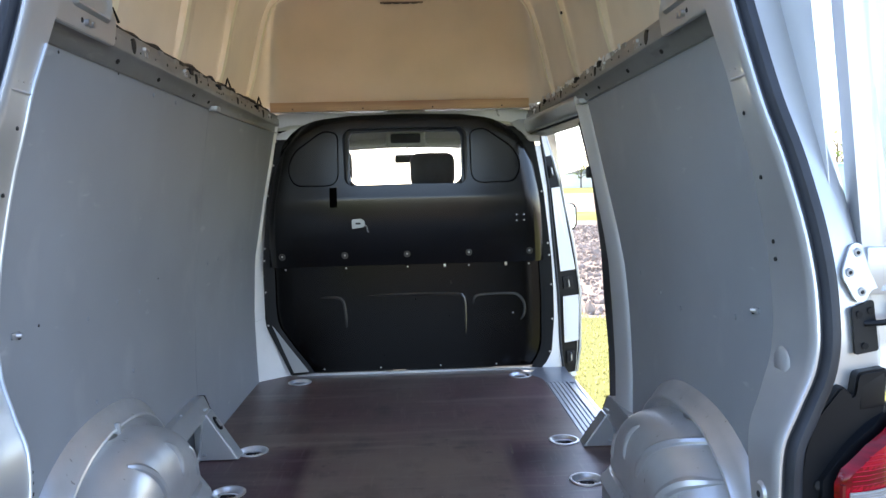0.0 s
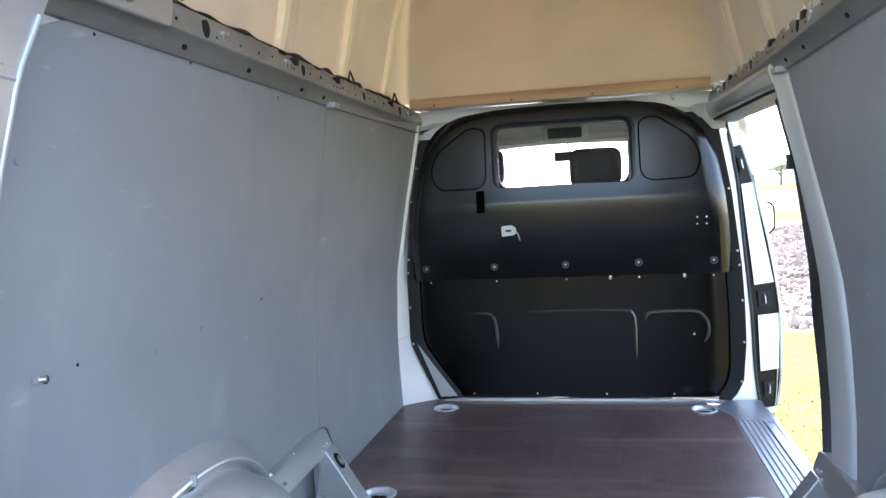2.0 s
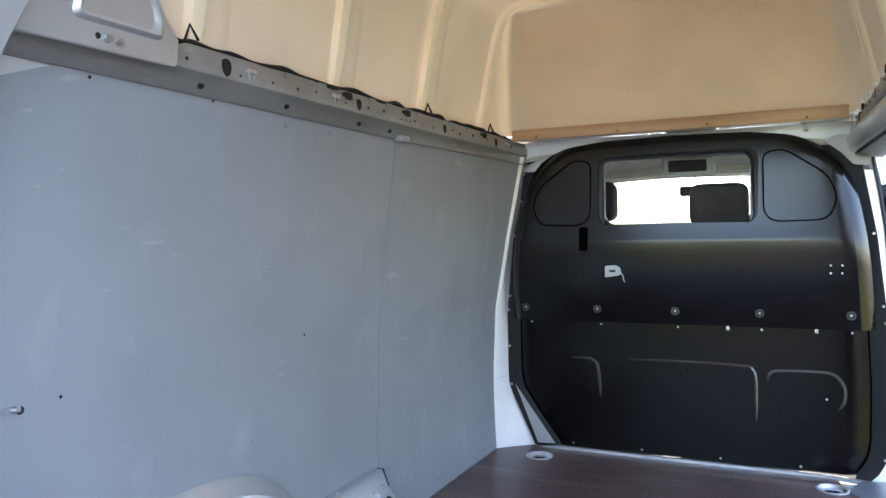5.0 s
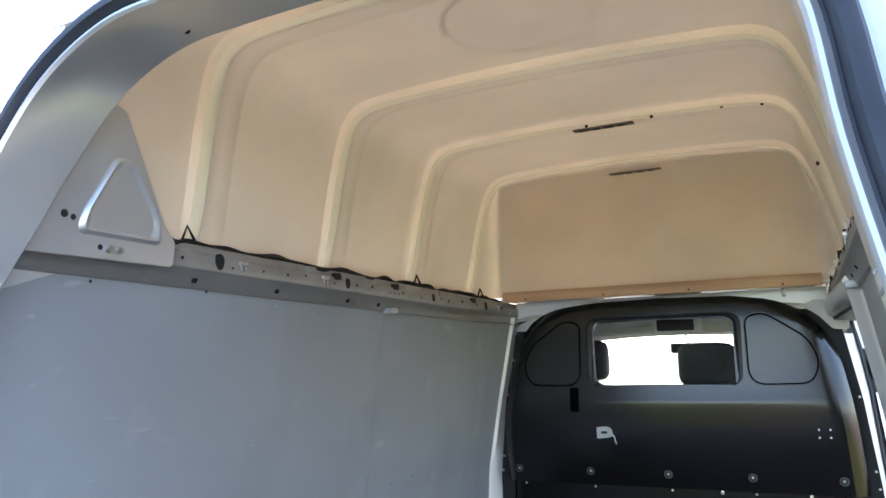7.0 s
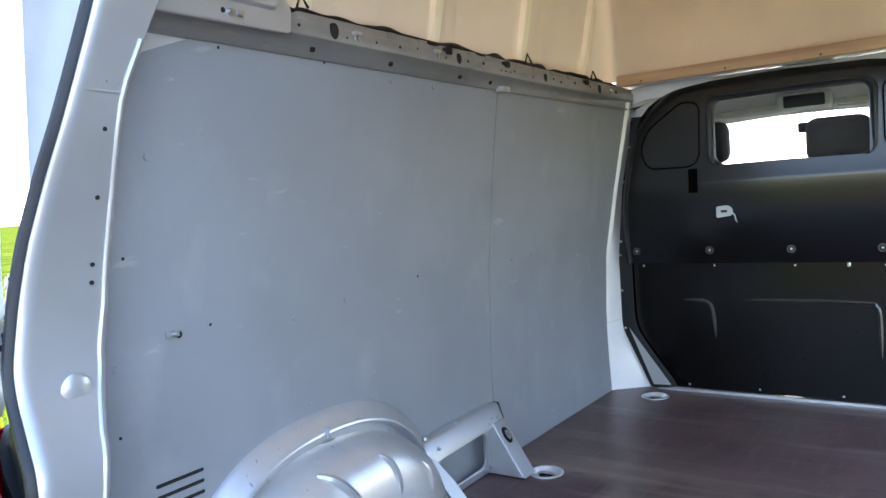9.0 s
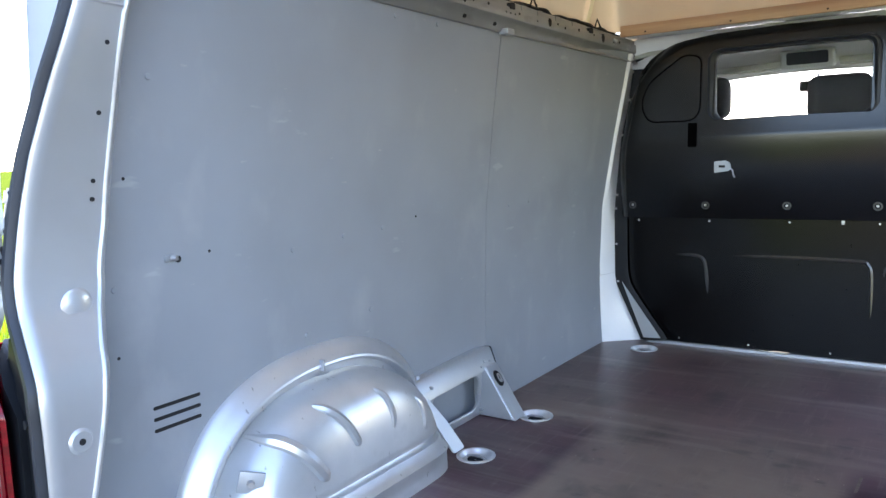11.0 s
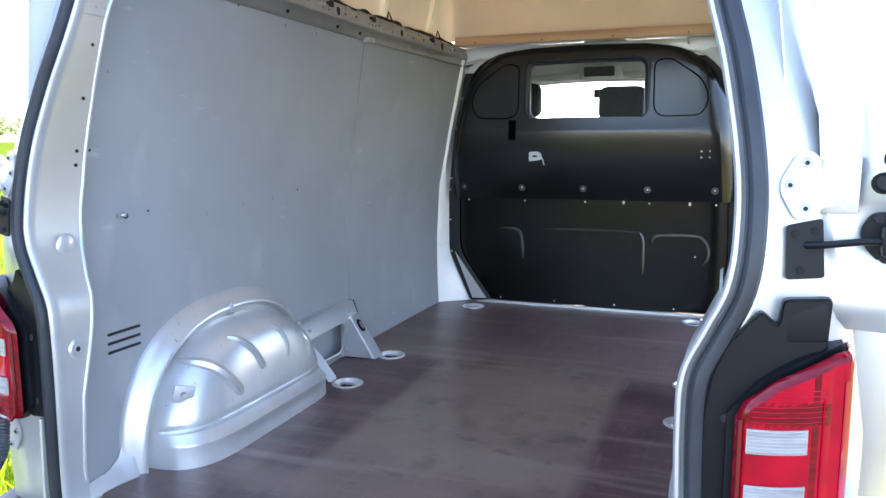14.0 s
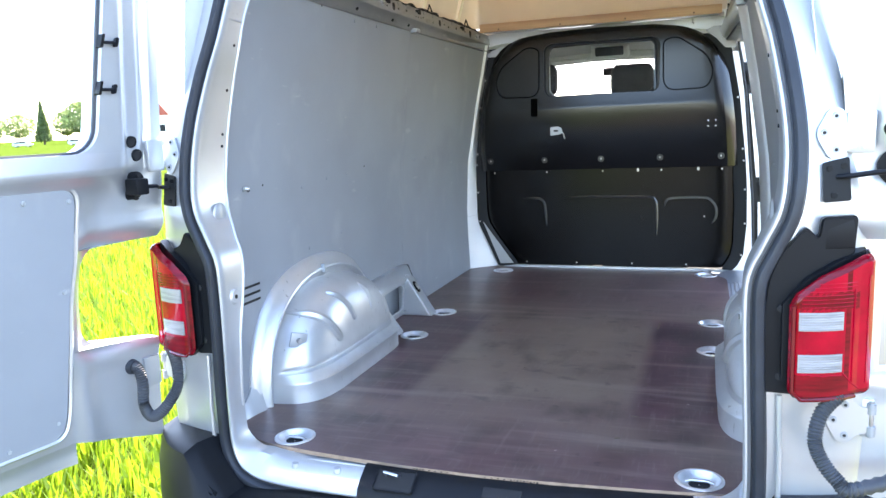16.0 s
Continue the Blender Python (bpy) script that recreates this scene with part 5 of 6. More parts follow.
def ridge(pts, r, parent=bulkhead, name="moulded_line", mat=BLACK, closed=False):
    return part(name, tube(pts, r, 6, closed), mat, parent)


for s in (-1, 1):
    ear = round_corners([(s * 0.342, 1.858), (s * 0.415, 1.874), (s * 0.570, 1.765), (s * 0.606, 1.675), (s * 0.572, 1.592), (s * 0.345, 1.588)], 0.070, 8)
    cx_, cz_ = s * 0.47, 1.71
    # a thin dark bar stands for the shade in the groove
    ridge([(a, up_y(a, b) + 0.0005, b) for a, b in ear], 0.0040, mat=GROOVE, closed=True)
    ridge([(cx_ + (a - cx_) * 1.022, up_y(a, b) + 0.0010, cz_ + (b - cz_) * 1.028) for a, b in ear], 0.0030, closed=True)
LOW_L = ((0.585, 0.548), (0.62, 0.572), (0.72, 0.648), (0.83, 0.722), (0.88, 0.738), (0.95, 0.742), (1.17, 0.742))
LOW_R = ((0.585, 0.690), (0.62, 0.718), (0.66, 0.738), (0.72, 0.750), (0.95, 0.752), (1.17, 0.742))


def low_y(z):
    return 2.860 - 0.006 * (z - 0.585) / 0.58


rows = []
for i in range(25):
    f = -1 + i / 12
    rows.append([(f * lerp(z, LOW_L if f < 0 else LOW_R), low_y(z) + 0.03 * max(0, (abs(f) - 0.9) / 0.1) ** 2, z) for z in [0.585 + 0.585 * j / 22 for j in range(23)]])
lower = part("lower_panel", sheet(rows, 0.003), BLACK_LOW, bulkhead)
for pts in ([(-0.49, 0.992), (-0.40, 0.992), (-0.362, 0.980), (-0.347, 0.95), (-0.340, 0.88), (-0.337, 0.81)], [(-0.26, 0.996), (0.0, 0.998), (0.255, 0.993), (0.292, 0.980), (0.304, 0.945), (0.306, 0.85), (0.306, 0.75)],
            [(0.350, 0.93), (0.355, 0.965), (0.39, 0.985), (0.55, 0.988), (0.60, 0.972), (0.628, 0.925), (0.625, 0.87), (0.60, 0.835)]):
    p = smooth_path([(x, low_y(z) - 0.0005, z) for x, z in pts], 5)
    n = len(p)
    part("moulded_line", tube(p, 0.004, 6, radii=[0.0085 * min(1, 0.15 + min(i, n - 1 - i) / 6) for i in range(n)]), RIDGE, bulkhead)
# screws, washers and fittings
for x in (-0.655, -0.328, 0.0, 0.326, 0.648):
    y = up_y(x * 0.9, 1.22)
    w = part("washer", rod((x, y + 0.004, 1.224), (x, y - 0.004, 1.224), 0.019, 0.016, 20), BLACK2, bulkhead)
    part("cup_ring", tube([(x + 0.014 * math.cos(a), y - 0.005, 1.224 + 0.014 * math.sin(a)) for a in (6.2832 * k / 20 for k in range(20))], 0.0032, 6, True), RIDGE, w)
    part("screw_head", rod((x, y - 0.003, 1.224), (x, y - 0.008, 1.224), 0.0065, 0.004, 12), DULL_STEEL, w)


def screw(x, y, z, r=0.0062):
    part("screw", rod((x, y + 0.004, z), (x, y - 0.004, z), r, r * 0.7, 10), DULL_STEEL, bulkhead)


for x in (-0.652, -0.33, 0.0, 0.33, 0.655):
    screw(x, low_y(1.148), 1.148)
for x in (0.20, 0.53):
    part("clip", box((x, low_y(1.15) - 0.003, 1.150), (0.013, 0.006, 0.018), 0.002), DULL_STEEL, bulkhead)
for x in (-0.635, -0.466, -0.16, 0.165, 0.47, 0.69):
    screw(x, low_y(0.598), 0.600)
# flat flange round the edge, with its row of screws
FL_R = ((0.565, 0.712), (0.60, 0.745), (0.66, 0.775), (0.84, 0.790), (1.03, 0.787), (1.19, 0.778), (1.53, 0.742), (1.70, 0.712), (1.885, 0.680))
FL_L = ((0.575, 0.648), (0.62, 0.668), (0.72, 0.713), (0.83, 0.764), (0.88, 0.774), (1.19, 0.776), (1.53, 0.745), (1.70, 0.706), (1.885, 0.680))
for s, tab in ((-1, FL_L), (1, FL_R)):
    zs_ = [tab[0][0] + (tab[-1][0] - tab[0][0]) * k / 40 for k in range(41)]
    rows = []
    for z in zs_:
        inner = (lerp(z, UP_HW if z > 1.17 else (LOW_L if s < 0 else LOW_R)) if z < 1.745 else lerp(z, [(b, a) for a, b in SHOULDER[4:0:-1]])) - 0.03
        rows.append([(s * inner, 2.858, z), (s * (inner + 0.02), 2.853, z), (s * (lerp(z, tab) - 0.012), 2.851, z), (s * (lerp(z, tab) - 0.003), 2.849, z), (s * lerp(z, tab), 2.853, z), (s * lerp(z, tab), 2.862, z)])
    part("edge_flange", sheet(rows, 0.002), BLACK2, bulkhead)
    for z in ((1.83, 1.705, 1.545, 1.265, 1.20, 1.03, 0.85) if s < 0 else (1.82, 1.535, 1.255, 1.19, 1.03, 0.84, 0.66)):
        screw(s * (lerp(z, tab) - 0.011), 2.849, z)
part("corner_plate", prism([(-0.735, 0.850), (-0.548, 0.592), (-0.630, 0.588)], lambda a, b, d: Vector((a, 2.843 + d, b)), 0.003), SILVER, bulkhead, "silver corner plate")
strip = part("floor_strip", prism([(-0.64, 0.566), (0.55, 0.566), (0.71, 0.556), (0.72, 0.572), (0.55, 0.580), (-0.53, 0.583)], lambda a, b, d: Vector((a, 2.838 + d, b)), 0.02), SILVER, bulkhead, "silver strip along the floor")
lock = part("lock_plate", prism(round_corners([(-0.282, 1.365), (-0.222, 1.372), (-0.214, 1.385), (-0.216, 1.405), (-0.235, 1.417), (-0.282, 1.413)], 0.006), lambda a, b, d: Vector((a, up_y(-0.25, 1.39) - 0.006 + d, b)), 0.006, 0.001), SILVER_DULL, bulkhead, "bare metal lock plate")
part("keyhole", box((-0.25, up_y(-0.25, 1.39) - 0.0065, 1.392), (0.026, 0.002, 0.010), 0.001), DARK, lock)
part("wire", tube([(-0.215, 2.732, 1.385), (-0.205, 2.730, 1.375), (-0.202, 2.733, 1.355), (-0.197, 2.735, 1.345)], 0.003, 6), STEEL, lock)
part("tape_strip", prism(rounded(-0.392, 1.478, -0.354, 1.580, 0.004), lambda a, b, d: Vector((a, min(up_y(-0.37, b), 2.7365 + 0.16 * max(0, b - 1.52)) - 0.006 + d, b)), 0.004), GROOVE, bulkhead, "matt black tape strip")
screw(0.565, low_y(0.88), 0.880)
part("rub_mark", prism(round_corners([(0.49, 0.66), (0.52, 0.655), (0.53, 0.69), (0.505, 0.71), (0.485, 0.69)], 0.012), lambda a, b, d: Vector((a, low_y(b) - 0.001 + d, b)), 0.0008), BLACK2, bulkhead, "dull rub mark")
part("tape_strip", prism(rounded(-0.17, 0.905, -0.13, 0.985, 0.004), lambda a, b, d: Vector((a, low_y(b) - 0.002 + d, b)), 0.0015), BLACK2, bulkhead, "dark tape strip")
for x in (0.578, 0.617):
    for z in (1.388, 1.418):
        part("rivet", rod((x, up_y(x, z) + 0.002, z), (x, up_y(x, z) - 0.003, z), 0.0035, seg=8), WHITE, bulkhead)

# ---- pillars beside the bulkhead ----
pl = thing("pillar_left", "white painted door pillar with a flared foot", "pillar", kind="structure")
zz = [0.895 + i * (1.90 - 0.895) / 14 for i in range(15)]
part("upper_pillar", sheet([[(-(lerp(z, W_FRONT) + 0.006), 2.735, z) for z in zz], [(-(lerp(z, W_FRONT) - 0.010), 2.752, z) for z in zz], [(-(lerp(z, FL_L) - 0.004), 2.866, z) for z in zz]], 0.002), WHITE, pl)
zz = [0.56 + i * 0.333 / 8 for i in range(9)]
part("foot_panel", sheet([[(-0.803, 2.735, z) for z in zz], [(-0.792, 2.752, z) for z in zz], [(-(lerp(max(z, 0.575), FL_L) - 0.004), 2.874, z) for z in zz]], 0.002), WHITE, pl)
part("corner_cap", prism([(-0.690, 1.838), (-0.685, 1.858), (-0.565, 1.902), (-0.560, 1.838)], lambda a, b, d: Vector((a, 2.838 + d, b)), 0.004, 0.001), SILVER, pl, "bare silver corner plate")
pr = thing("pillar_right", "silver door pillars round the open sliding doorway", "pillar", kind="structure")
J_IN = ((0.53, 0.846), (0.69, 0.828), (0.97, 0.818), (1.217, 0.798), (1.556, 0.772), (1.70, 0.752), (1.87, 0.722))
J_OUT = ((0.53, 0.926), (0.66, 0.944), (0.97, 0.948), (1.241, 0.914), (1.554, 0.846), (1.70, 0.806), (1.85, 0.757), (1.87, 0.75))
zz = [0.53 + i * 1.34 / 30 for i in range(31)]
part("inner_pillar", sheet([[(lerp(max(z, 0.565), FL_R) - 0.004, 2.866, z) for z in zz if z < 1.80], [(lerp(z, J_IN) - 0.004, 2.880, z) for z in zz if z < 1.80]], 0.002), WHITE, pr)
part("corner_cap", prism([(0.585, 1.905), (0.600, 1.868), (0.615, 1.856), (0.705, 1.852), (0.712, 1.915)], lambda a, b, d: Vector((a, 2.800 + d, b)), 0.05, 0.006), SILVER_DULL, pr, "grey folded corner piece")
part("door_edge_strip", tube([(lerp(z, J_IN), 2.875, z) for z in zz], 0.007, 8), RUBBER, pr)
part("jamb", sheet([[(lerp(z, J_IN), 2.885, z) for z in zz], [(lerp(z, J_OUT), 2.915, z) for z in zz]], 0.004), BLACK2, pr, "black door jamb cover")
part("jamb_lip", tube(smooth_path([(lerp(z, J_OUT), 2.913, z) for z in zz], 2), 0.008, 8), SILVER, pr)


def jamb_pos(f, z, dy):
    a, b = lerp(z, J_IN), lerp(z, J_OUT)
    return Vector((a + (b - a) * f, 2.885 + 0.03 * f + dy, z))


for z0, z1 in ((1.095, 1.556), (0.70, 0.962), (1.72, 1.86), (0.50, 0.533)):
    part("painted_field", prism([(0.20, z0), (0.90, z0 + 0.008), (0.90, z1), (0.20, z1 - 0.006)], lambda a, b, d: jamb_pos(a, b, -0.014 + d), 0.003), WHITE, pr, "white painted field")
for z in (1.03, 0.617, 1.64):
    part("striker_plate", prism(rounded(0.28, z - 0.035, 0.72, z + 0.035, 0.01), lambda a, b, d: jamb_pos(a, b, -0.014 + d), 0.006), DARK, pr)
    part("striker", tube([jamb_pos(0.5, z - 0.022, -0.012), jamb_pos(0.5, z - 0.016, -0.028), jamb_pos(0.5, z + 0.016, -0.028), jamb_pos(0.5, z + 0.022, -0.012)], 0.004, 8), STEEL, pr)
zz = [0.56 + i * (1.90 - 0.56) / 26 for i in range(27)]


SILVER_END = ((0.56, 1.585), (1.10, 1.60), (1.27, 1.62), (1.40, 1.64), (1.60, 1.70), (1.88, 1.78), (1.92, 1.79))
DOOR_EDGE = ((0.56, 1.885), (0.80, 1.90), (1.10, 1.95), (1.60, 1.96), (1.84, 2.04), (1.92, 2.06))


def c_pillar(z):
    a, b, c = lerp(z, PLY_END), lerp(z, SILVER_END), lerp(z, DOOR_EDGE)
    w, v, o = wall_x(a, z), wall_x(b, z), lerp(z, BODY)
    return [(w + 0.010, a - 0.004, z), (w - 0.003, a + 0.002, z), (w - 0.010, a + 0.012, z), (w - 0.013, a + 0.03, z), (v - 0.030, b - 0.03, z), (v - 0.027, b - 0.010, z), (v + 0.002, b, z), (v + 0.022, b + 0.006, z),
            (v + 0.028, b + 0.10, z), (v + 0.034, c - 0.02, z), (v + 0.044, c, z), (o - 0.010, c + 0.012, z), (o, c + 0.002, z)]


part("rear_door_pillar", sheet([c_pillar(z) for z in zz], 0.002), LIT_SILVER, pr, "silver rear pillar of the sliding doorway")
part("pillar_cover", sheet([[Vector(p) + Vector((-0.004, 0.002, 0)) for p in c_pillar(z)[7:12]] for z in zz[:-1]], 0.002), BLACK2, pr, "black cover on the doorway pillar")
part("buffer", box((wall_x(1.6, 1.62) + 0.030, 1.955, 1.62), (0.035, 0.035, 0.05), 0.006), RUBBER, pr)
part("door_seal", tube([Vector(c_pillar(z)[10]) + Vector((-0.002, 0.006, 0)) for z in zz[:-1]], 0.009, 8), RUBBER, pr)
part("header", prism(round_corners([(0.690, 1.846), (0.81, 1.842), (0.835, 1.90), (0.70, 1.93), (0.672, 1.905)], 0.014), lambda a, b, d: Vector((a - 0.05 * max(0, d - 0.2), 1.76 + d, b)), 1.13), SILVER, pr)
part("header_seal", prism([(0.705, 1.8425), (0.81, 1.838), (0.81, 1.828), (0.709, 1.834)], lambda a, b, d: Vector((a - 0.05 * max(0, d - 0.2), 1.765 + d, b)), 1.11, 0.002), RUBBER, pr)
# corner plate in the darker rail grey, its shade put into the colour
part("corner_tongue", prism(round_corners([(0.556, 1.897), (0.60, 1.915), (0.715, 1.915), (0.715, 1.795), (0.660, 1.800), (0.615, 1.852)], 0.010, 4), lambda a, b, d: Vector((a, 2.797 + d, b)), 0.010, 0.003), RAIL, pr, "folded corner plate coloured grey for the shade on it")

# step inside the sliding door
step = thing("door_step", "ribbed aluminium step inside the sliding doorway", "step", kind="structure")
part("tread", box((0.765, 2.17, 0.541), (0.155, 0.90, 0.012), 0.003), ALU, step)
for i in range(6):
    part("rib", box((0.705 + i * 0.021, 2.17, 0.551), (0.011, 0.88, 0.010), 0.003), ALU, step)
part("front_plate", prism([(0.630, 2.72), (0.665, 2.665), (0.688, 2.60), (0.845, 2.60), (0.845, 2.85), (0.69, 2.85)], lambda a, b, d: Vector((a, b, 0.5735 - 0.020 * max(0, min(1, (2.74 - b) / 0.14)) * max(0, min(1, (a - 0.63) / 0.05)) - d)), 0.012, 0.002), ALU, step)
part("sill_edge", box((0.855, 2.2, 0.50), (0.03, 1.25, 0.09), 0.01), SILVER, step)

# ---- rear corners of the body ----
bodywork = thing("rear_corner", "silver outer corner panels round the rear doorway", "body panel", kind="structure")


def body_y(a, z):
    """The rear face of the body corner, turning forward as it goes outward."""
    return yr(z) + 0.004 + lerp(z, ((0.9, 0.20), (1.2, 0.40))) * max(0.0, a - half_edge(z) - 0.061)


def corner_row(sx, z):
    e, b, y = half_edge(z) + 0.042 + sx * XS[sx], lerp(z, BODY), yr(z)
    m = max(b - 0.05, e + 0.02)
    ym = body_y(m, z)
    return [(sx * e, y + 0.002, z), (sx * (e + 0.015), y + 0.004, z), (sx * (e + 0.015 + (m - e - 0.015) * 0.5), body_y(e + 0.015 + (m - e - 0.015) * 0.5, z), z), (sx * m, ym, z), (sx * (b - 0.028), ym + 0.022, z), (sx * (b - 0.012), ym + 0.06, z), (sx * (b - 0.004), ym + 0.14, z), (sx * b, y + 0.36, z)]


for sx in (-1, 1):
    part("corner_panel", sheet([corner_row(sx, 0.46 + i * (2.30 - 0.46) / 40) for i in range(41)], 0.003), SILVER, bodywork)
    part("lower_flange", tube([(sx * 0.725, 0.045, 0.86), (sx * 0.728, 0.042, 0.70), (sx * 0.728, 0.045, 0.50)], 0.006, 8), SILVER, bodywork)
top = [[(x, yr(2.36) + dy, z + 0.02 * (1 - (x / 0.62) ** 2)) for x in [-0.62 + 1.24 * i / 16 for i in range(17)]] for dy, z in ((0.0, 2.34), (0.0, 2.40), (0.05, 2.47), (0.15, 2.52), (0.3, 2.535))]
part("roof_edge", sheet(top, 0.004), WHITE, bodywork)

LAMP_TOP = ((0.740, 1.062), (0.752, 1.090), (0.80, 1.128), (0.85, 1.150), (0.885, 1.166), (0.95, 1.168))


def lamp_y(x):
    """The rear face of the lens curves forward as it goes outward."""
    return -0.006 + 0.052 * max(0.0, (x - 0.742) / 0.135) ** 2.2


def lamp_pt(sx, f, g, out=0.0):
    """f across from the inner edge and round the corner; g up."""
    if f < 0.70:
        x = 0.742 + f / 0.70 * 0.135
        y = lamp_y(x)
    else:
        a = (f - 0.70) / 0.30
        ang = min(1, a / 0.55) * math.pi / 2
        x = 0.877 + 0.022 * math.sin(ang) + 0.004 * a
        y = 0.046 + 0.032 * (1 - math.cos(ang)) + 0.13 * max(0, a - 0.4)
    zb, zt = 0.866 + 0.004 * f + 0.022 * max(0.0, 1 - f / 0.10) ** 2.2 + 0.030 * max(0.0, (f - 0.72) / 0.28) ** 2.2, lerp(x, LAMP_TOP)
    return Vector((sx * (x + out * 0.4), y - out, zb + (zt - zb) * g))


DARK_RED = material("dark_red_lens", (0.13, 0.001, 0.005), 0.15, 0, 0.1, 10, 80, 0.1, coat=0.4)


def tail_light(sx):
    t = thing("tail_light", "red tail light with two clear lens blocks at the rear corner", "tail light", "tail lights", at=(sx * 0.83, 0.05, 0.87))
    fs = [0, 0.02, 0.031, 0.06] + [0.12 + 0.06 * i for i in range(7)] + [0.518, 0.57, 0.60, 0.654, 0.66] + [0.72 + 0.028 * i for i in range(11)]
    gs = [0, 0.015, 0.04] + [0.02 * i for i in range(3, 48)] + [0.96, 0.985, 1]
    rows = []
    for f in fs:
        r = []
        for g in gs:
            inn = 0.016 * (1 - min(1, min(f / 0.06, g / 0.04, (1 - g) / 0.04))) ** 2
            r.append(lamp_pt(sx, f, g, -inn))
        rows.append(r)
    bl = sheet(rows, 0.003)
    for f in bl.faces:
        c_ = f.calc_center_median()
        a_ = abs(c_.x)
        f.material_index = int(c_.z > lerp(a_, LAMP_TOP) - 0.012 or c_.z < 0.885 or a_ < 0.748 or (1.060 < c_.z < 1.095 and a_ < 0.868) or (c_.z < 0.922 and a_ < 0.84) or 0.842 < a_ < 0.852)
    lens = part("lens", bl, [RED, DEEP_RED], t)
    part("housing", sheet([[lamp_pt(sx, f, g, -0.03) for g in (-0.03, 0.25, 0.5, 0.75, 1.02)] for f in (-0.03, 0.2, 0.5, 0.8, 0.97)], 0.02), BLACK2, t)
    for z0, z1 in ((1.018, 1.056), (0.930, 0.968)):
        blk = [[Vector((sx * x, lamp_y(x) - 0.004, z)) for z in (z0, z0 + 0.004, z1 - 0.004, z1)] for x in [0.752 + 0.085 * i / 8 for i in range(9)]]
        c = part("clear_block", sheet(blk, 0.002), CLEAR, t, "clear reversing lens block")
        for k in range(7):
            z = z0 + 0.004 + k * 0.0052
            part("lens_rib", tube([Vector((sx * x, lamp_y(x) - 0.0045, z)) for x in (0.755, 0.78, 0.81, 0.834)], 0.0012, 5), CLEAR, c)
    # fine level lines across the upper lens, an upright step and slanting facets low down
    for k in range(7):
        z = 1.066 + 0.008 * k
        x0 = 0.757 + max(0.0, (z - 1.085)) * 1.1
        part("lens_rib", tube([Vector((sx * x, lamp_y(x) - 0.0012, z)) for x in (x0, x0 + 0.03, 0.835, 0.862)], 0.0009, 5), RED, t)
    part("lens_step", tube([Vector((sx * 0.858, lamp_y(0.858) - 0.001, z)) for z in (0.905, 0.97, 1.04, 1.10)], 0.0016, 6), RED, t)
    part("lens_step", tube([Vector((sx * x, lamp_y(x) - 0.0008, z)) for x, z in ((0.838, 0.928), (0.856, 0.904), (0.874, 0.888))], 0.0014, 6), RED, t)
    part("lens_step", tube([Vector((sx * x, lamp_y(x) - 0.0008, z)) for x, z in ((0.757, 0.926), (0.80, 0.922), (0.838, 0.922))], 0.0012, 6), RED, t)
    part("lens_edge", tube([lamp_pt(sx, 0.015, g, -0.004) for g in (0.97, 0.7, 0.3, 0.03)] + [lamp_pt(sx, f, 0.012, -0.003) for f in (0.1, 0.3, 0.5, 0.65)], 0.005, 6), DARK_RED, t)
    part("side_marker", sheet([[lamp_pt(sx, f, g, 0.0012) for g in (0.10, 0.3, 0.5, 0.7, 0.86)] for f in (0.74, 0.80, 0.86, 0.92)], 0.001), RED, t)
    # black cover between seal and lamp
    cov = thing("lamp_cover", "black plastic corner cover beside a tail light", "trim", "lamp covers", at=(sx * 0.73, 0.04, 1.0))
    top = [(0.862, 1.160), (0.866, 1.243), (0.795, 1.243), (0.790, 1.20), (0.765, 1.225)] if sx > 0 else [(0.835, 1.148), (0.79, 1.165), (0.760, 1.205)]
    o = [(0.686, 0.868), (0.752, 0.866), (0.756, 1.085), (0.80, 1.128)] + top + [(0.718, 1.170), (0.696, 1.115), (0.688, 1.05)]
    part("cover", prism(round_corners(o, 0.010, 3), lambda a, b, d: Vector((sx * a, max(yr(b) - 0.012, body_y(a, b) - 0.022) + d, b)), 0.03, 0.004), BLACK2, cov)
    if sx > 0:
        part("cover_block", box((0, 0, 0), (0.062, 0.022, 0.066), 0.006, Matrix.Translation((sx * 0.829, body_y(0.829, 1.208) - 0.012, 1.208)) @ Matrix.Rotation(sx * radians(20), 4, "Z")), BLACK2, cov)
    for z in (1.053, 0.905):
        part("screw", rod((sx * 0.722, yr(z) - 0.010, z), (sx * 0.722, yr(z) - 0.0135, z), 0.008, seg=12), DARK, cov)


tail_light(-1)
tail_light(1)

# bumper
bumper = thing("rear_bumper", "black plastic rear bumper with raised corner caps", "bumper", at=(0, -0.05, 0.3))
rows = []
for i in range(41):
    f = -1 + i / 20
    a = abs(f)
    x = f * 0.93
    back = 0.16 * max(0, (a - 0.72) / 0.28) ** 2.2
    k = min(1, max(0, (abs(x) - 0.655) / 0.085))
    rise = 0.142 * k * k * (3 - 2 * k)
    y0 = -0.115 + back
    rows.append([(x * 0.97, y0 + 0.17, 0.490 + rise * 0.95), (x * 0.985, y0 + 0.075, 0.492 + rise), (x, y0 + 0.03, 0.478 + rise), (x * 1.005, y0 + 0.006, 0.44 + rise * 0.7), (x * 1.01, y0, 0.36), (x, y0 + 0.02, 0.29), (x * 0.97, y0 + 0.08, 0.26)])
part("shell", sheet(rows, 0.004), BLACK2, bumper)
for sx in (-1, 1):
    part("cap_ledge", prism(round_corners([(0.655, 0.505), (0.735, 0.505), (0.745, 0.585), (0.715, 0.575)], 0.012), lambda a, b, d: Vector((sx * a, -0.075 + d, b)), 0.07, 0.008), BLACK2, bumper)

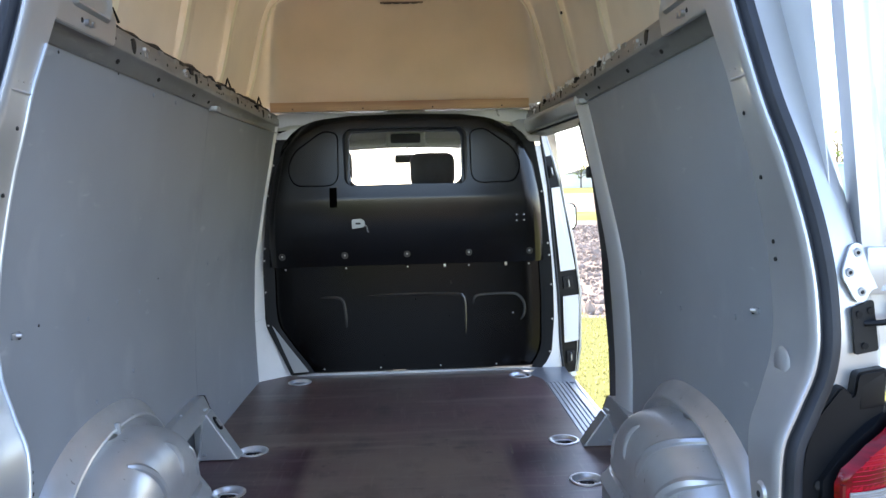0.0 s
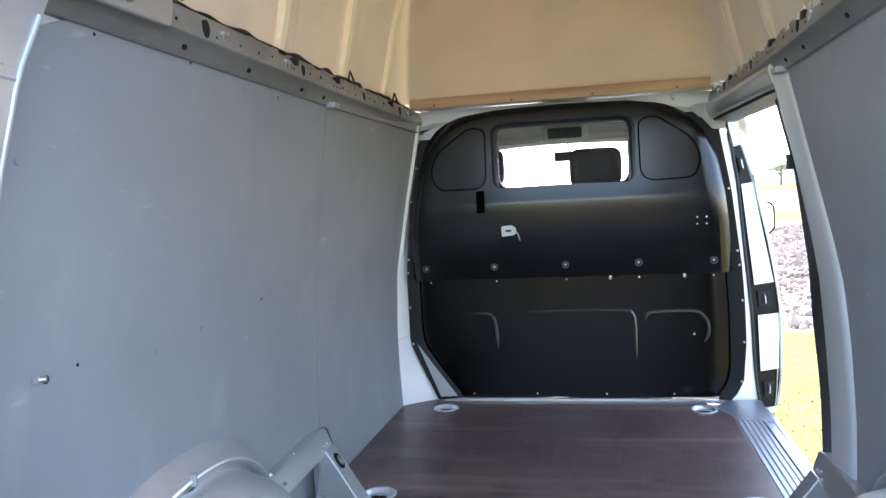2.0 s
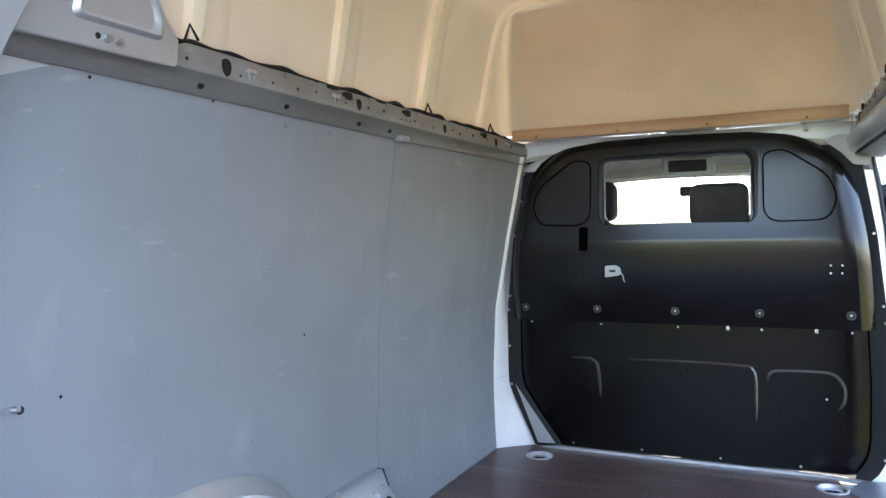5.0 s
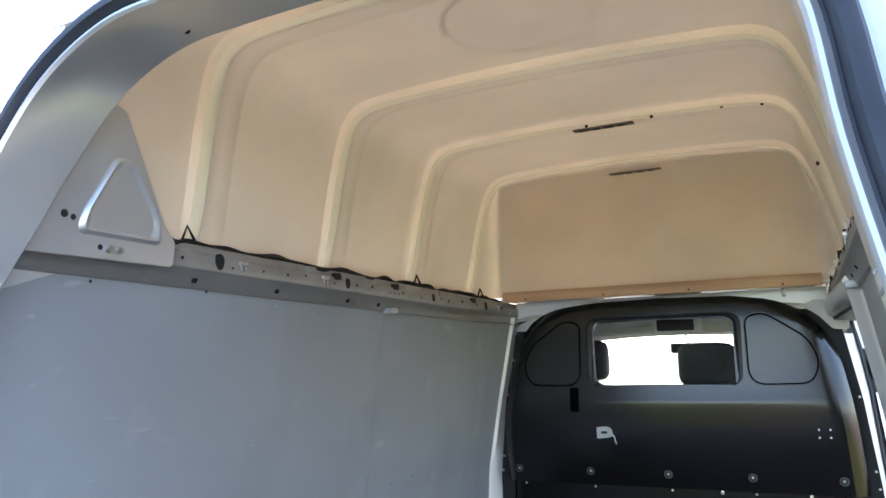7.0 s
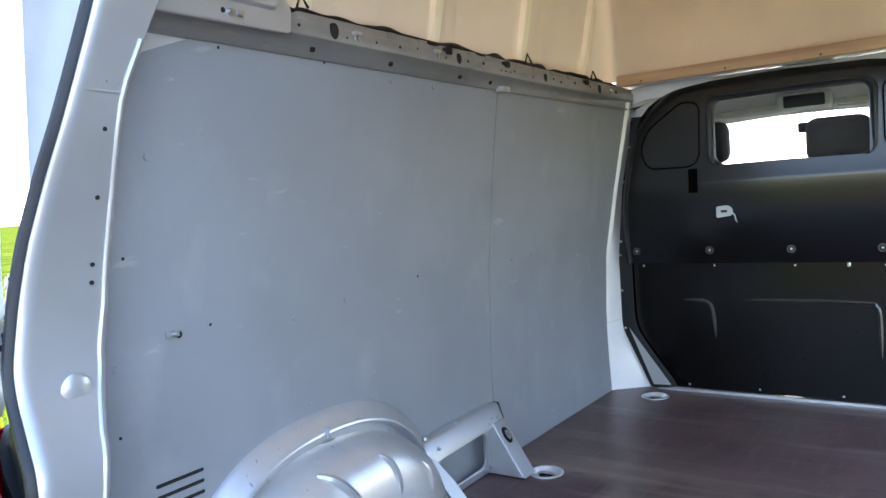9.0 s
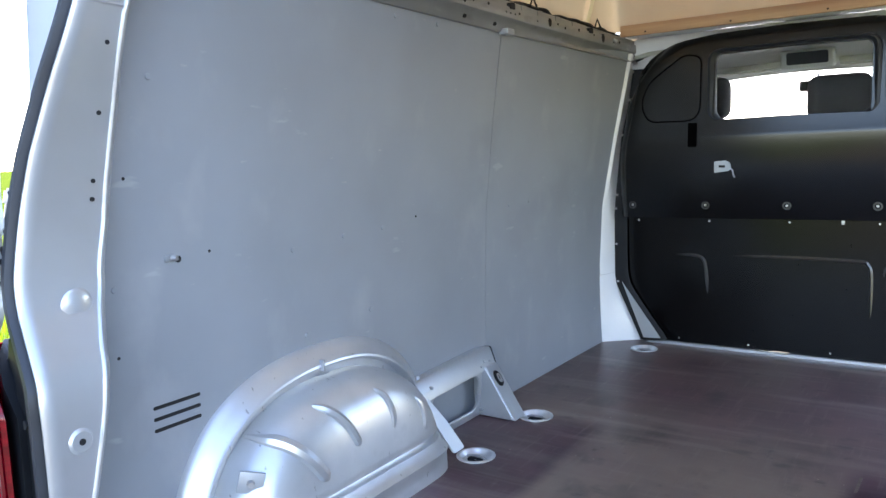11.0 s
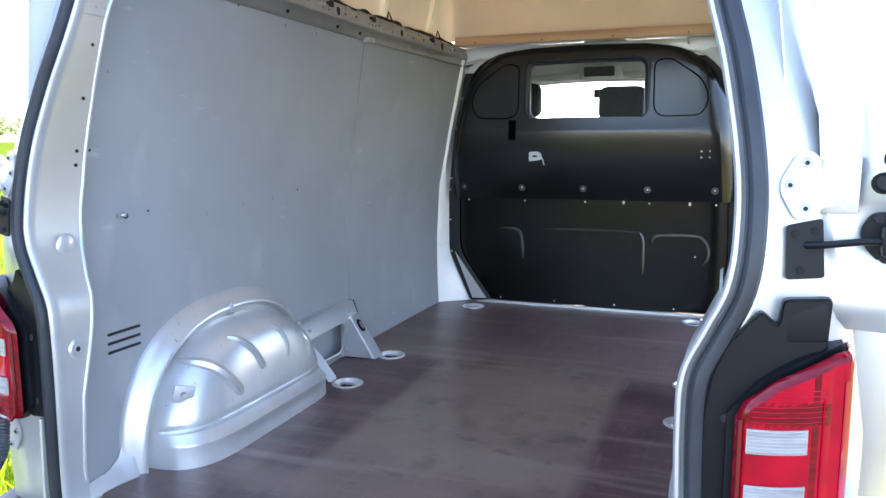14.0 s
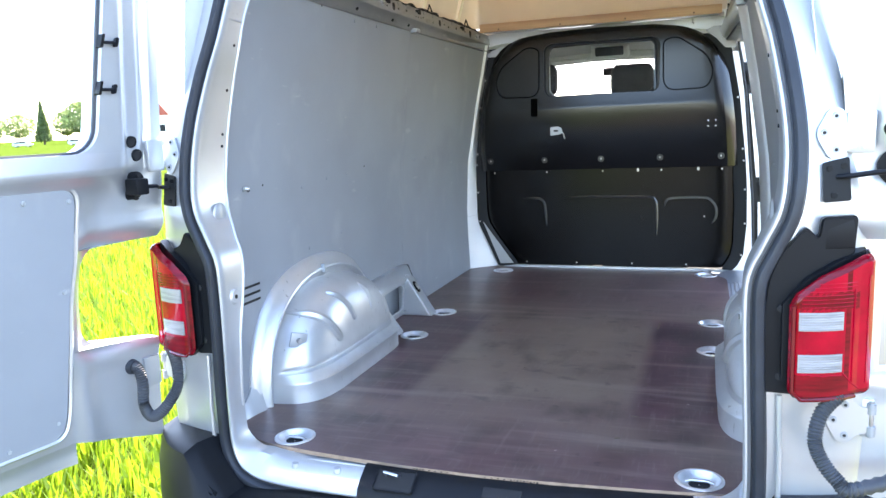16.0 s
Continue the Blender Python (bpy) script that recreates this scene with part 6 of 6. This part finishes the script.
# ---- rear doors, opened sideways ----
OFF = ((0.55, -0.046), (0.85, -0.05), (1.05, -0.035), (1.20, -0.010), (1.32, 0.0), (1.45, 0.004), (1.7, 0.010), (2.35, 0.03))


DOOR_D = {-1: Vector((-0.208, -0.978, 0)), 1: Vector((0.9962, -0.0872, 0))}
DOOR_N = {-1: Vector((0.978, -0.208, 0)), 1: Vector((-0.0872, -0.9962, 0))}


def door_turn(sx):
    """Turns a box so that its x looks into the van and its y runs along the leaf."""
    n, d = DOOR_N[sx], DOOR_D[sx]
    return Matrix(((n.x, d.x, 0, 0), (n.y, d.y, 0, 0), (0, 0, 1, 0), (0, 0, 0, 1)))


HINGE_X = ((0.6, 0.868), (1.17, 0.855), (1.365, 0.847), (1.6, 0.826), (1.89, 0.800), (2.33, 0.760))


def door_pt(sx, u, z, d=0.0):
    """u from the hinge edge outward, d towards the inside of the van when shut."""
    if sx > 0:
        # this leaf is swung back almost flat beside the body; its hinge edge leans in with the side
        p = Vector((lerp(z, HINGE_X), 0.118 + 0.02 * (z - 1.5), z)) + DOOR_D[1] * max(u - hinge_line(z), -0.004) + DOOR_N[1] * d
        return p
    y = yr(z) + 0.062 - 0.978 * u
    x = 0.876 - 0.213 * (y - 0.026) - lerp(z, OFF)
    return Vector((sx * (x - 0.978 * d), y - 0.208 * d, z))


def hinge_line(z):
    """The hinge edge stays nearly upright while the body leans forward."""
    return max(0.0, (yr(z) + 0.062 - (0.102 + 0.055 * (z - 1.48))) / 0.978)


def hinge_side(z):
    """Where the door starts: a round-cornered notch leaves room for the tail light."""
    lo, hi, r, depth = 0.925, 1.187, 0.055, 0.268
    k = min((z - lo), (hi - z))
    if k <= 0:
        return hinge_line(z)
    if k >= r:
        return depth
    return max(hinge_line(z), depth - r * (1 - math.sqrt(max(0, 1 - (1 - k / r) ** 2)))) if k > 0.001 else depth - r


def slab(sx, rows_uz, thick=0.045, bead=None):
    """A closed door slab; rows_uz: rows of (u, z) on the inner face."""
    rows = []
    for r in rows_uz:
        inner = [door_pt(sx, u, z, bead(u, z) if bead else 0) for u, z in r]
        outer = [door_pt(sx, u, z, -thick) for u, z in r]
        rows.append(inner + outer[::-1])
    bm = sheet(rows, closed_v=True)
    bm.verts.ensure_lookup_table()
    n = len(rows[0])
    for k in (0, len(rows) - 1):
        bm.faces.new([bm.verts[k * n + i] for i in range(n)])
    return bm


DW, DZ0, DZ1, VZ0, VZ1 = 0.74, 0.628, 2.33, 1.427, 2.19


def win_u(z, side):
    r = 0.06
    k = min(z - VZ0, VZ1 - z)
    c = r * (1 - math.sqrt(max(0, 1 - (1 - min(1, k / r)) ** 2)))
    h = (yr(z) + 0.062 + 0.10 - 0.145 * (z - 1.49)) / 0.978
    return h + c if side == 0 else 0.66 + hinge_line(z) - c


def door_end(z):
    return DW + hinge_line(z)


def soft(v, a, b):
    k = min(1, max(0, (v - a) / (b - a)))
    return k * k * (3 - 2 * k)


def bead(u, z):
    """Relief of the inner face: belt roll, rim of the lining field, steps beside the window, lower roll."""
    s = u - hinge_line(z)
    d = 0.026 * math.exp(-((z - 1.378) / 0.034) ** 2) * soft(u, 0.15, 0.30)
    # the metal rolls away round the notch for the tail light, with a low bead outside it
    g = math.hypot(max(u - 0.268, 0.0), max(0.925 - z, z - 1.187, 0.0))
    d += -0.020 * math.exp(-(g / 0.016) ** 2) + 0.007 * math.exp(-((g - 0.045) / 0.016) ** 2)
    d += 0.004 * soft(z, 1.262, 1.256) * soft(u, 0.32, 0.28)
    d += 0.012 * soft(u, 0.235, 0.285) * soft(1.36 - z, 0.0, 0.05)
    if z > 1.30:
        k = soft(z, 1.30, 1.42)
        d += k * (0.022 * soft(s, 0.110, 0.140) - 0.009 * math.exp(-((s - 0.05) / 0.012) ** 2) + 0.006 * soft(s, 0.055, 0.075))
        q = ((u - 0.122) / 0.040) ** 2 + ((z - 1.335) / 0.055) ** 2
        d -= 0.014 * math.exp(-q * q)
    d -= 0.012 * soft(z, 0.70, 0.66) * soft(u, 0.30, 0.36)
    return d


def rear_door(sx, nm):
    t = thing(nm, "silver rear door standing open, glazed above and lined with grey board below", "door", kind="structure", at=(sx * 0.9, 0.1, DZ0))
    n = 44
    zs1 = sorted({DZ0 + 0.06 + i * (VZ0 - DZ0 - 0.06) / 40 for i in range(41)} | {0.925 + 0.055 * k * k / 64 for k in range(9)} | {1.187 - 0.055 * k * k / 64 for k in range(9)} | {0.924, 1.188, 1.36, 1.37, 1.385})
    rows = [[(hinge_side(z) + (door_end(z) - hinge_side(z)) * i / n, z - 0.040 * max(0, 1 - hinge_side(z) / 0.2) * max(0, 1 - (hinge_side(z) + (door_end(z) - hinge_side(z)) * i / n) / 0.268) * (0.85 < z < 0.935)) for i in range(n + 1)] for z in zs1]
    part("door_panel", slab(sx, rows, bead=bead), SILVER, t)
    # the wing below the notch sinks towards the hinge; the door's foot is cut straight
    part("door_panel", slab(sx, [[(0.055 + 0.27 * i / 14, 0.6885 - f * (0.080 * (1 - i / 14) + 0.002)) for i in range(15)] for f in (0, 0.3, 0.7, 0.9, 1.0)], bead=lambda u, z: bead(u, 0.6885)), SILVER, t)
    part("door_panel", slab(sx, [[(0.327 + (0.80 - 0.327) * i / 14, z) for i in range(15)] for z in (0.6885, 0.68, 0.67, 0.66, 0.65, 0.64, 0.63)], bead=bead), SILVER, t)
    zs2 = [VZ0 + (VZ1 - VZ0) * (0.5 - 0.5 * math.cos(math.pi * i / 30)) for i in range(31)]
    part("door_panel", slab(sx, [[(hinge_line(z) + (win_u(z, 0) - hinge_line(z)) * i / 26, z) for i in range(27)] for z in zs2], bead=bead), SILVER, t)
    part("door_panel", slab(sx, [[(win_u(z, 1) + (door_end(z) - win_u(z, 1)) * i / 4, z) for i in range(5)] for z in zs2], bead=bead), SILVER, t)
    part("door_panel", slab(sx, [[(hinge_line(z) + (door_end(z) - hinge_line(z)) * i / 8, z) for i in range(9)] for z in (VZ1, 2.24, 2.29, DZ1)]), SILVER, t)
    # glass, gasket and the catches of the hinged pane
    ring = [(win_u(z, 0), z) for z in zs2] + [(win_u(z, 1), z) for z in zs2[::-1]]
    part("gasket", tube([door_pt(sx, u, z, 0.008) for u, z in ring], 0.007, 6, True), RUBBER, t, "black rubber window gasket")
    g = part("pane", sheet([[door_pt(sx, win_u(z, 0) + (win_u(z, 1) - win_u(z, 0)) * i / 4, z, -0.02) for i in range(5)] for z in zs2], 0.004), GLASS, t, "clear window glass")
    g.visible_shadow = False
    for z in (1.704, 1.588):
        u = win_u(z, 0)
        k = part("catch", prism(rounded(u - 0.004, z - 0.017, u + 0.004, z + 0.017, 0.0035, 3), lambda a, b, d: door_pt(sx, a, b, 0.033 - d), 0.020), BLACK2, t, "black window catch")
        part("stem", rod(door_pt(sx, u - 0.004, z - 0.004, 0.034), door_pt(sx, u - 0.032, z - 0.004, 0.042), 0.004, 0.004, 8), BLACK2, k)
        part("knob", prism(rounded(u - 0.038, z - 0.015, u - 0.027, z + 0.009, 0.005, 4), lambda a, b, d: door_pt(sx, a, b, 0.047 - d), 0.011, 0.003), BLACK2, k)
    # grey lining board with its rim
    lo = round_corners([(0.308, 1.345), (DW - 0.06, 1.345), (DW - 0.06, 0.718), (0.362, 0.718), (0.338, 0.80), (0.306, 1.10)], 0.055, 6)
    part("lining_board", prism(lo, lambda a, b, d: door_pt(sx, a, b, 0.022 - d), 0.006), PLY, t, "grey lining board")
    part("lining_rim", tube([door_pt(sx, a + (0.009 if a > 0.5 else -0.009), b + (0.006 if b > 1.0 else -0.006), 0.016) for a, b in lo], 0.007, 6, True), SILVER, t)
    for u, z in ((0.325, 1.315), (0.325, 1.09), (0.345, 0.91), (0.372, 0.76), (0.44, 1.322), (0.57, 1.322), (0.5, 0.735), (0.66, 1.0)):
        part("screw", rod(door_pt(sx, u, z, 0.020), door_pt(sx, u, z, 0.025), 0.007, 0.005, 10), SILVER_DULL, t)
    # plugs, check strap and cable hole
    for u, z in ((0.152, 1.451), (0.131, 1.416)):
        d = bead(u, z)
        pg = part("rubber_plug", rod(door_pt(sx, u, z, d - 0.004), door_pt(sx, u, z, d + 0.003), 0.0175, 0.015, 20), DARK, t)
        part("plug_rim", tube([door_pt(sx, u + 0.013 * math.cos(a), z + 0.013 * math.sin(a), d + 0.003) for a in (6.2832 * i / 20 for i in range(20))], 0.0022, 5, True), BLACK2, pg)
    part("rubber_plug", rod(door_pt(sx, 0.108, 0.777, -0.004), door_pt(sx, 0.108, 0.777, 0.003), 0.0165, 0.014, 16), DARK, t)
    q = door_pt(sx, 0.132, 1.333, 0.006)
    tn = door_turn(sx)
    q = q + DOOR_N[sx] * 0.016
    chk = part("check_strap", box((0, 0, 0), (0.050, 0.040, 0.044), 0.007, Matrix.Translation(q) @ tn), BLACK2, t, "black check strap housing")
    part("lug_plate", prism(round_corners([(0.145, 1.372), (0.108, 1.372), (0.088, 1.345), (0.088, 1.322), (0.108, 1.293), (0.145, 1.293)], 0.014), lambda a, b, d: door_pt(sx, a, b, 0.000 - d), 0.006, 0.002), BLACK2, chk)
    part("arm", tube([door_pt(sx, 0.130, 1.332, 0.032), door_pt(sx, 0.085, 1.331, 0.040), (sx * 0.850, body_y(0.850, 1.325) - 0.026, 1.325), (sx * 0.822, body_y(0.822, 1.322) - 0.004, 1.322)], 0.0055, 8), BLACK2, chk)
    for dz in (-0.030, 0.030):
        part("screw", rod(door_pt(sx, 0.116, 1.333 + dz, -0.001), door_pt(sx, 0.116, 1.333 + dz, 0.006), 0.008, 0.007, 12), DARK, chk)
    # hinges: plate on the body, knuckle, leaf on the door
    for zc, xo in ((1.411, -0.006), (0.806, 0.030), (2.02, -0.04)):
        def plate(a, b, d):
            return Vector((sx * (a + xo), body_y(a + xo, b) - 0.001 - d, b))
        h = part("hinge", prism(round_corners([(0.790, zc + 0.008), (0.812, zc + 0.048), (0.834, zc + 0.052), (0.856, zc + 0.028), (0.874, zc + 0.026), (0.874, zc - 0.030), (0.850, zc - 0.032), (0.834, zc - 0.052), (0.812, zc - 0.050), (0.790, zc - 0.010)], 0.010), plate, 0.006, 0.001), SILVER, t, "silver door hinge")
        for a, b in ((0.826, zc + 0.034), (0.803, zc + 0.001), (0.826, zc - 0.034)):
            part("bolt", rod(plate(a, b, 0.004), plate(a, b, 0.010), 0.0085, 0.007, 10), SILVER_DULL, h)
            part("bolt_socket", rod(plate(a, b, 0.0095), plate(a, b, 0.0104), 0.0036, seg=8), DARK, h)
        for dz in (-0.026, 0.024):
            part("knuckle", rod(plate(0.878, zc + dz - 0.011, 0.004), plate(0.878, zc + dz + 0.011, 0.004), 0.009, seg=12), SILVER_DULL, h)
        part("pin", rod(plate(0.878, zc - 0.040, 0.004), plate(0.878, zc + 0.040, 0.004), 0.005, seg=10), STEEL, h)
        p = door_pt(sx, hinge_line(zc) + 0.026, zc, 0.008)
        part("leaf", box((0, 0, 0), (0.010, 0.052, 0.085), 0.004, Matrix.Translation(p) @ door_turn(sx)), SILVER, h)
    # plate of the check strap on the body
    part("strap_plate", prism(round_corners([(0.794, 1.352), (0.846, 1.362), (0.852, 1.273), (0.797, 1.271)], 0.006), lambda a, b, d: Vector((sx * a, body_y(a, b) - 0.001 - d, b)), 0.007, 0.002), BLACK2, t, "black plate of the check strap")
    for a, b in ((0.808, 1.340), (0.836, 1.344), (0.818, 1.285)):
        part("bolt", rod((sx * a, body_y(a, b) - 0.006, b), (sx * a, body_y(a, b) - 0.011, b), 0.006, seg=8), BLACK2, t)
    # corrugated cable sleeve between body and door
    e = door_pt(sx, 0.132 if sx < 0 else 0.205, 0.834, 0.004)
    path = smooth_path([(sx * 0.838, 0.035, 0.875), (sx * 0.803, 0.008, 0.842), (sx * 0.789, -0.012, 0.792), (sx * 0.800, -0.030, 0.755), (sx * 0.830, -0.042, 0.718), (sx * 0.862, -0.044, 0.705), e + DOOR_N[sx] * 0.034 + Vector((0, 0, -0.105)), e + DOOR_N[sx] * 0.040 + Vector((0, 0, -0.045)), e + DOOR_N[sx] * 0.026 + Vector((0, 0, -0.004)), e], 16)
    part("cable_sleeve", tube(path, 0.0145, 12, radii=[0.0145 + 0.0016 * (1 if i % 2 else -1) for i in range(len(path))]), SLEEVE, t, "corrugated grey rubber cable sleeve")
    part("sleeve_boot", rod(e - DOOR_N[sx] * 0.004, e + DOOR_N[sx] * 0.016, 0.023, 0.018, 16), RUBBER, t)


rear_door(-1, "door_1")
rear_door(1, "door_2")

# the sliding door, run back along the outside of the right-hand side
slider = thing("sliding_door", "silver sliding door pushed back along the van's side", "door", at=(1.0, 1.4, 0.48))


def slider_row(y, back):
    return [(lerp(z, BODY) + 0.045 + (0.150 if back else 0.0), y, z) for z in [0.48 + 1.39 * j / 26 for j in range(27)]]


rows = [slider_row(1.96, False), slider_row(1.4, False), slider_row(0.93, False), slider_row(0.900, False), [(x + 0.012, y, z) for x, y, z in slider_row(0.893, False)], [(x - 0.020, y, z) for x, y, z in slider_row(0.885, True)],
        [(x - 0.006, y, z) for x, y, z in slider_row(0.893, True)], slider_row(0.91, True), slider_row(1.4, True), slider_row(1.96, True)]
part("shell", sheet(rows, 0.003, closed_u=True), SILVER, slider)
part("edge_seal", tube([(lerp(z, BODY) + 0.068, 0.886, z) for z in [0.52 + 1.3 * j / 20 for j in range(21)]], 0.006, 8), RUBBER, slider)

# wheels under the van
for sx in (-1, 1):
    for y in (0.85, 3.85):
        wh = thing("wheel", "black tyre on a plain steel rim under the van", "wheel", "van wheels", at=(sx * 0.80, y, 0.33))
        prof = [(0.20, 0.10), (0.30, 0.105), (0.325, 0.085), (0.33, 0.04), (0.33, -0.04), (0.325, -0.085), (0.30, -0.105), (0.20, -0.10)]
        tyre = part("tyre", sheet([[(sx * 0.80 + w, y + r * math.cos(a), 0.31 + r * math.sin(a)) for r, w in prof] for a in (2 * math.pi * i / 40 for i in range(40))], closed_u=True), RUBBER, wh)
        part("rim", rod((sx * 0.72, y, 0.31), (sx * 0.87, y, 0.31), 0.205, seg=28), STEEL, wh)

# ---- cab seen through the window ----
cab = thing("cab_shell", "light headliner, roof and windscreen frame of the cab", "cab", kind="structure")
part("headliner", sheet([[(x, y, z - 0.05 * (x / 0.72) ** 2) for x in [-0.72 + 0.12 * i for i in range(13)]] for y, z in ((2.83, 1.945), (3.0, 1.94), (3.15, 1.915), (3.28, 1.865), (3.36, 1.825))], 0.02), LINER, cab)
part("cab_roof", sheet([[(x, y, z - 0.05 * (x / 0.8) ** 2) for x in [-0.78 + 0.13 * i for i in range(13)]] for y, z in ((2.83, 2.00), (3.0, 2.00), (3.2, 1.965), (3.36, 1.895), (3.40, 1.86))], 0.01), SILVER, cab)
part("nose", sheet([[(x, y, z) for x in (-0.9, -0.5, 0, 0.5, 0.9)] for y, z in ((3.95, 1.17), (4.35, 1.16), (4.7, 1.02), (4.9, 0.85), (4.95, 0.4))], 0.02), SILVER, cab)
part("dashboard", box((0, 4.05, 1.05), (1.5, 0.45, 0.22), 0.05), BLACK2, cab)
for sx in (-1, 1):
    part("windscreen_pillar", tube([(sx * 0.72, 3.38, 1.80), (sx * 0.82, 3.9, 1.5), (sx * 0.88, 4.42, 1.15)], 0.04, 8), SILVER, cab)
scr = part("windscreen", sheet([[(x * w, y + 0.05 * (1 - x * x), z) for x in [-1 + 0.25 * k for k in range(9)]] for y, z, w in ((3.37, 1.835, 0.70), (3.62, 1.68, 0.76), (3.90, 1.50, 0.81), (4.16, 1.33, 0.85), (4.40, 1.17, 0.88))]), DUSTY, cab, "dusty windscreen glass")
scr.visible_shadow = False
part("cab_floor", box((0, 3.8, 0.5), (1.7, 1.9, 0.05)), BLACK2, cab)


def seat(x0, x1, y=3.06, ztop=1.775, label="dark fabric cab seat with a headrest", mid=None):
    c = (x0 + x1) / 2
    t = thing("cab_seat", label, "seat", "cab seats", at=(c, y, 0.52))
    part("headrest", box((c, y, ztop - 0.095), (x1 - x0, 0.12, 0.19), 0.058, seg=5), FABRIC, t)
    for s in (-0.06, 0.06):
        part("post", rod((c + s, y, ztop - 0.22), (c + s, y, ztop - 0.15), 0.007), STEEL, t)
    part("backrest", box((c, y + 0.02, 1.22), (0.46, 0.14, 0.68), 0.05, seg=3), FABRIC, t)
    part("cushion", box((c, y + 0.28, 0.84), (0.48, 0.5, 0.16), 0.05, seg=3), FABRIC, t)
    part("base", box((c, y + 0.28, 0.64), (0.4, 0.42, 0.25), 0.02), BLACK2, t)


seat(0.026, 0.276, ztop=1.762)
seat(-0.555, -0.295, ztop=1.79)
for x0, x1 in ((-0.53, -0.112), (0.124, 0.52)):
    vm = Matrix.Translation(((x0 + x1) / 2, 3.262, 1.850)) @ Matrix.Rotation(radians(-22), 4, "X")
    hw_ = (x1 - x0) / 2
    v = finish("sun_visor", prism(round_corners([(-hw_, -0.040), (hw_, -0.040), (hw_, 0.040), (-hw_, 0.040)], 0.022, 5), lambda a, b, d: vm @ Vector((a, d - 0.012, b)), 0.024, 0.008), LINER)
    tagged(v, "light grey sun visor folded against the headliner", "sun visor", "sun visors")
cm = Matrix.Translation((0.005, 3.235, 1.862)) @ Matrix.Rotation(radians(14), 4, "X")
con = finish("roof_console", box((0, 0, 0), (0.225, 0.14, 0.088), 0.016, cm, 3), LINER)
tagged(con, "light roof console with a dark lamp panel", "console")
part("lamp_panel", prism(rounded(-0.085, -0.020, 0.085, 0.034, 0.008, 4), lambda a, b, d: cm @ Vector((a, -0.0735 + d, b)), 0.006, 0.002), FABRIC, con)
mir = thing("inside_mirror", "dark inside mirror behind the windscreen", "mirror", at=(0, 3.62, 1.80))
part("shell", box((0.052, 3.42, 1.745), (0.235, 0.03, 0.052), 0.014, seg=3), BLACK2, mir)
part("stem", rod((0.03, 3.42, 1.76), (0.0, 3.44, 1.83), 0.0035), BLACK2, mir)

side_mirror = thing("door_mirror", "black door mirror on the passenger side", "mirror", at=(1.0, 3.62, 1.3))
mo = rounded(0.925, 1.278, 1.080, 1.442, 0.042)
mc = (1.003, 1.360)
part("shell", sheet([[(mc[0] + (a - mc[0]) * s, y, mc[1] + (b - mc[1]) * s) for s, y in ((1.0, 3.612), (1.06, 3.617), (1.06, 3.66), (0.95, 3.72), (0.6, 3.76), (0.05, 3.77))] for a, b in mo], closed_u=True), BLACK2, side_mirror)
part("mirror_glass", prism(mo, lambda a, b, d: Vector((a, 3.640 + d - 0.063 * (a - 1.003) + 0.05 * (b - 1.360), b)), 0.003), MIRRORS, side_mirror)
part("arm", rod((0.88, 3.69, 1.25), (0.96, 3.69, 1.30), 0.025, 0.03, 10), BLACK2, side_mirror)
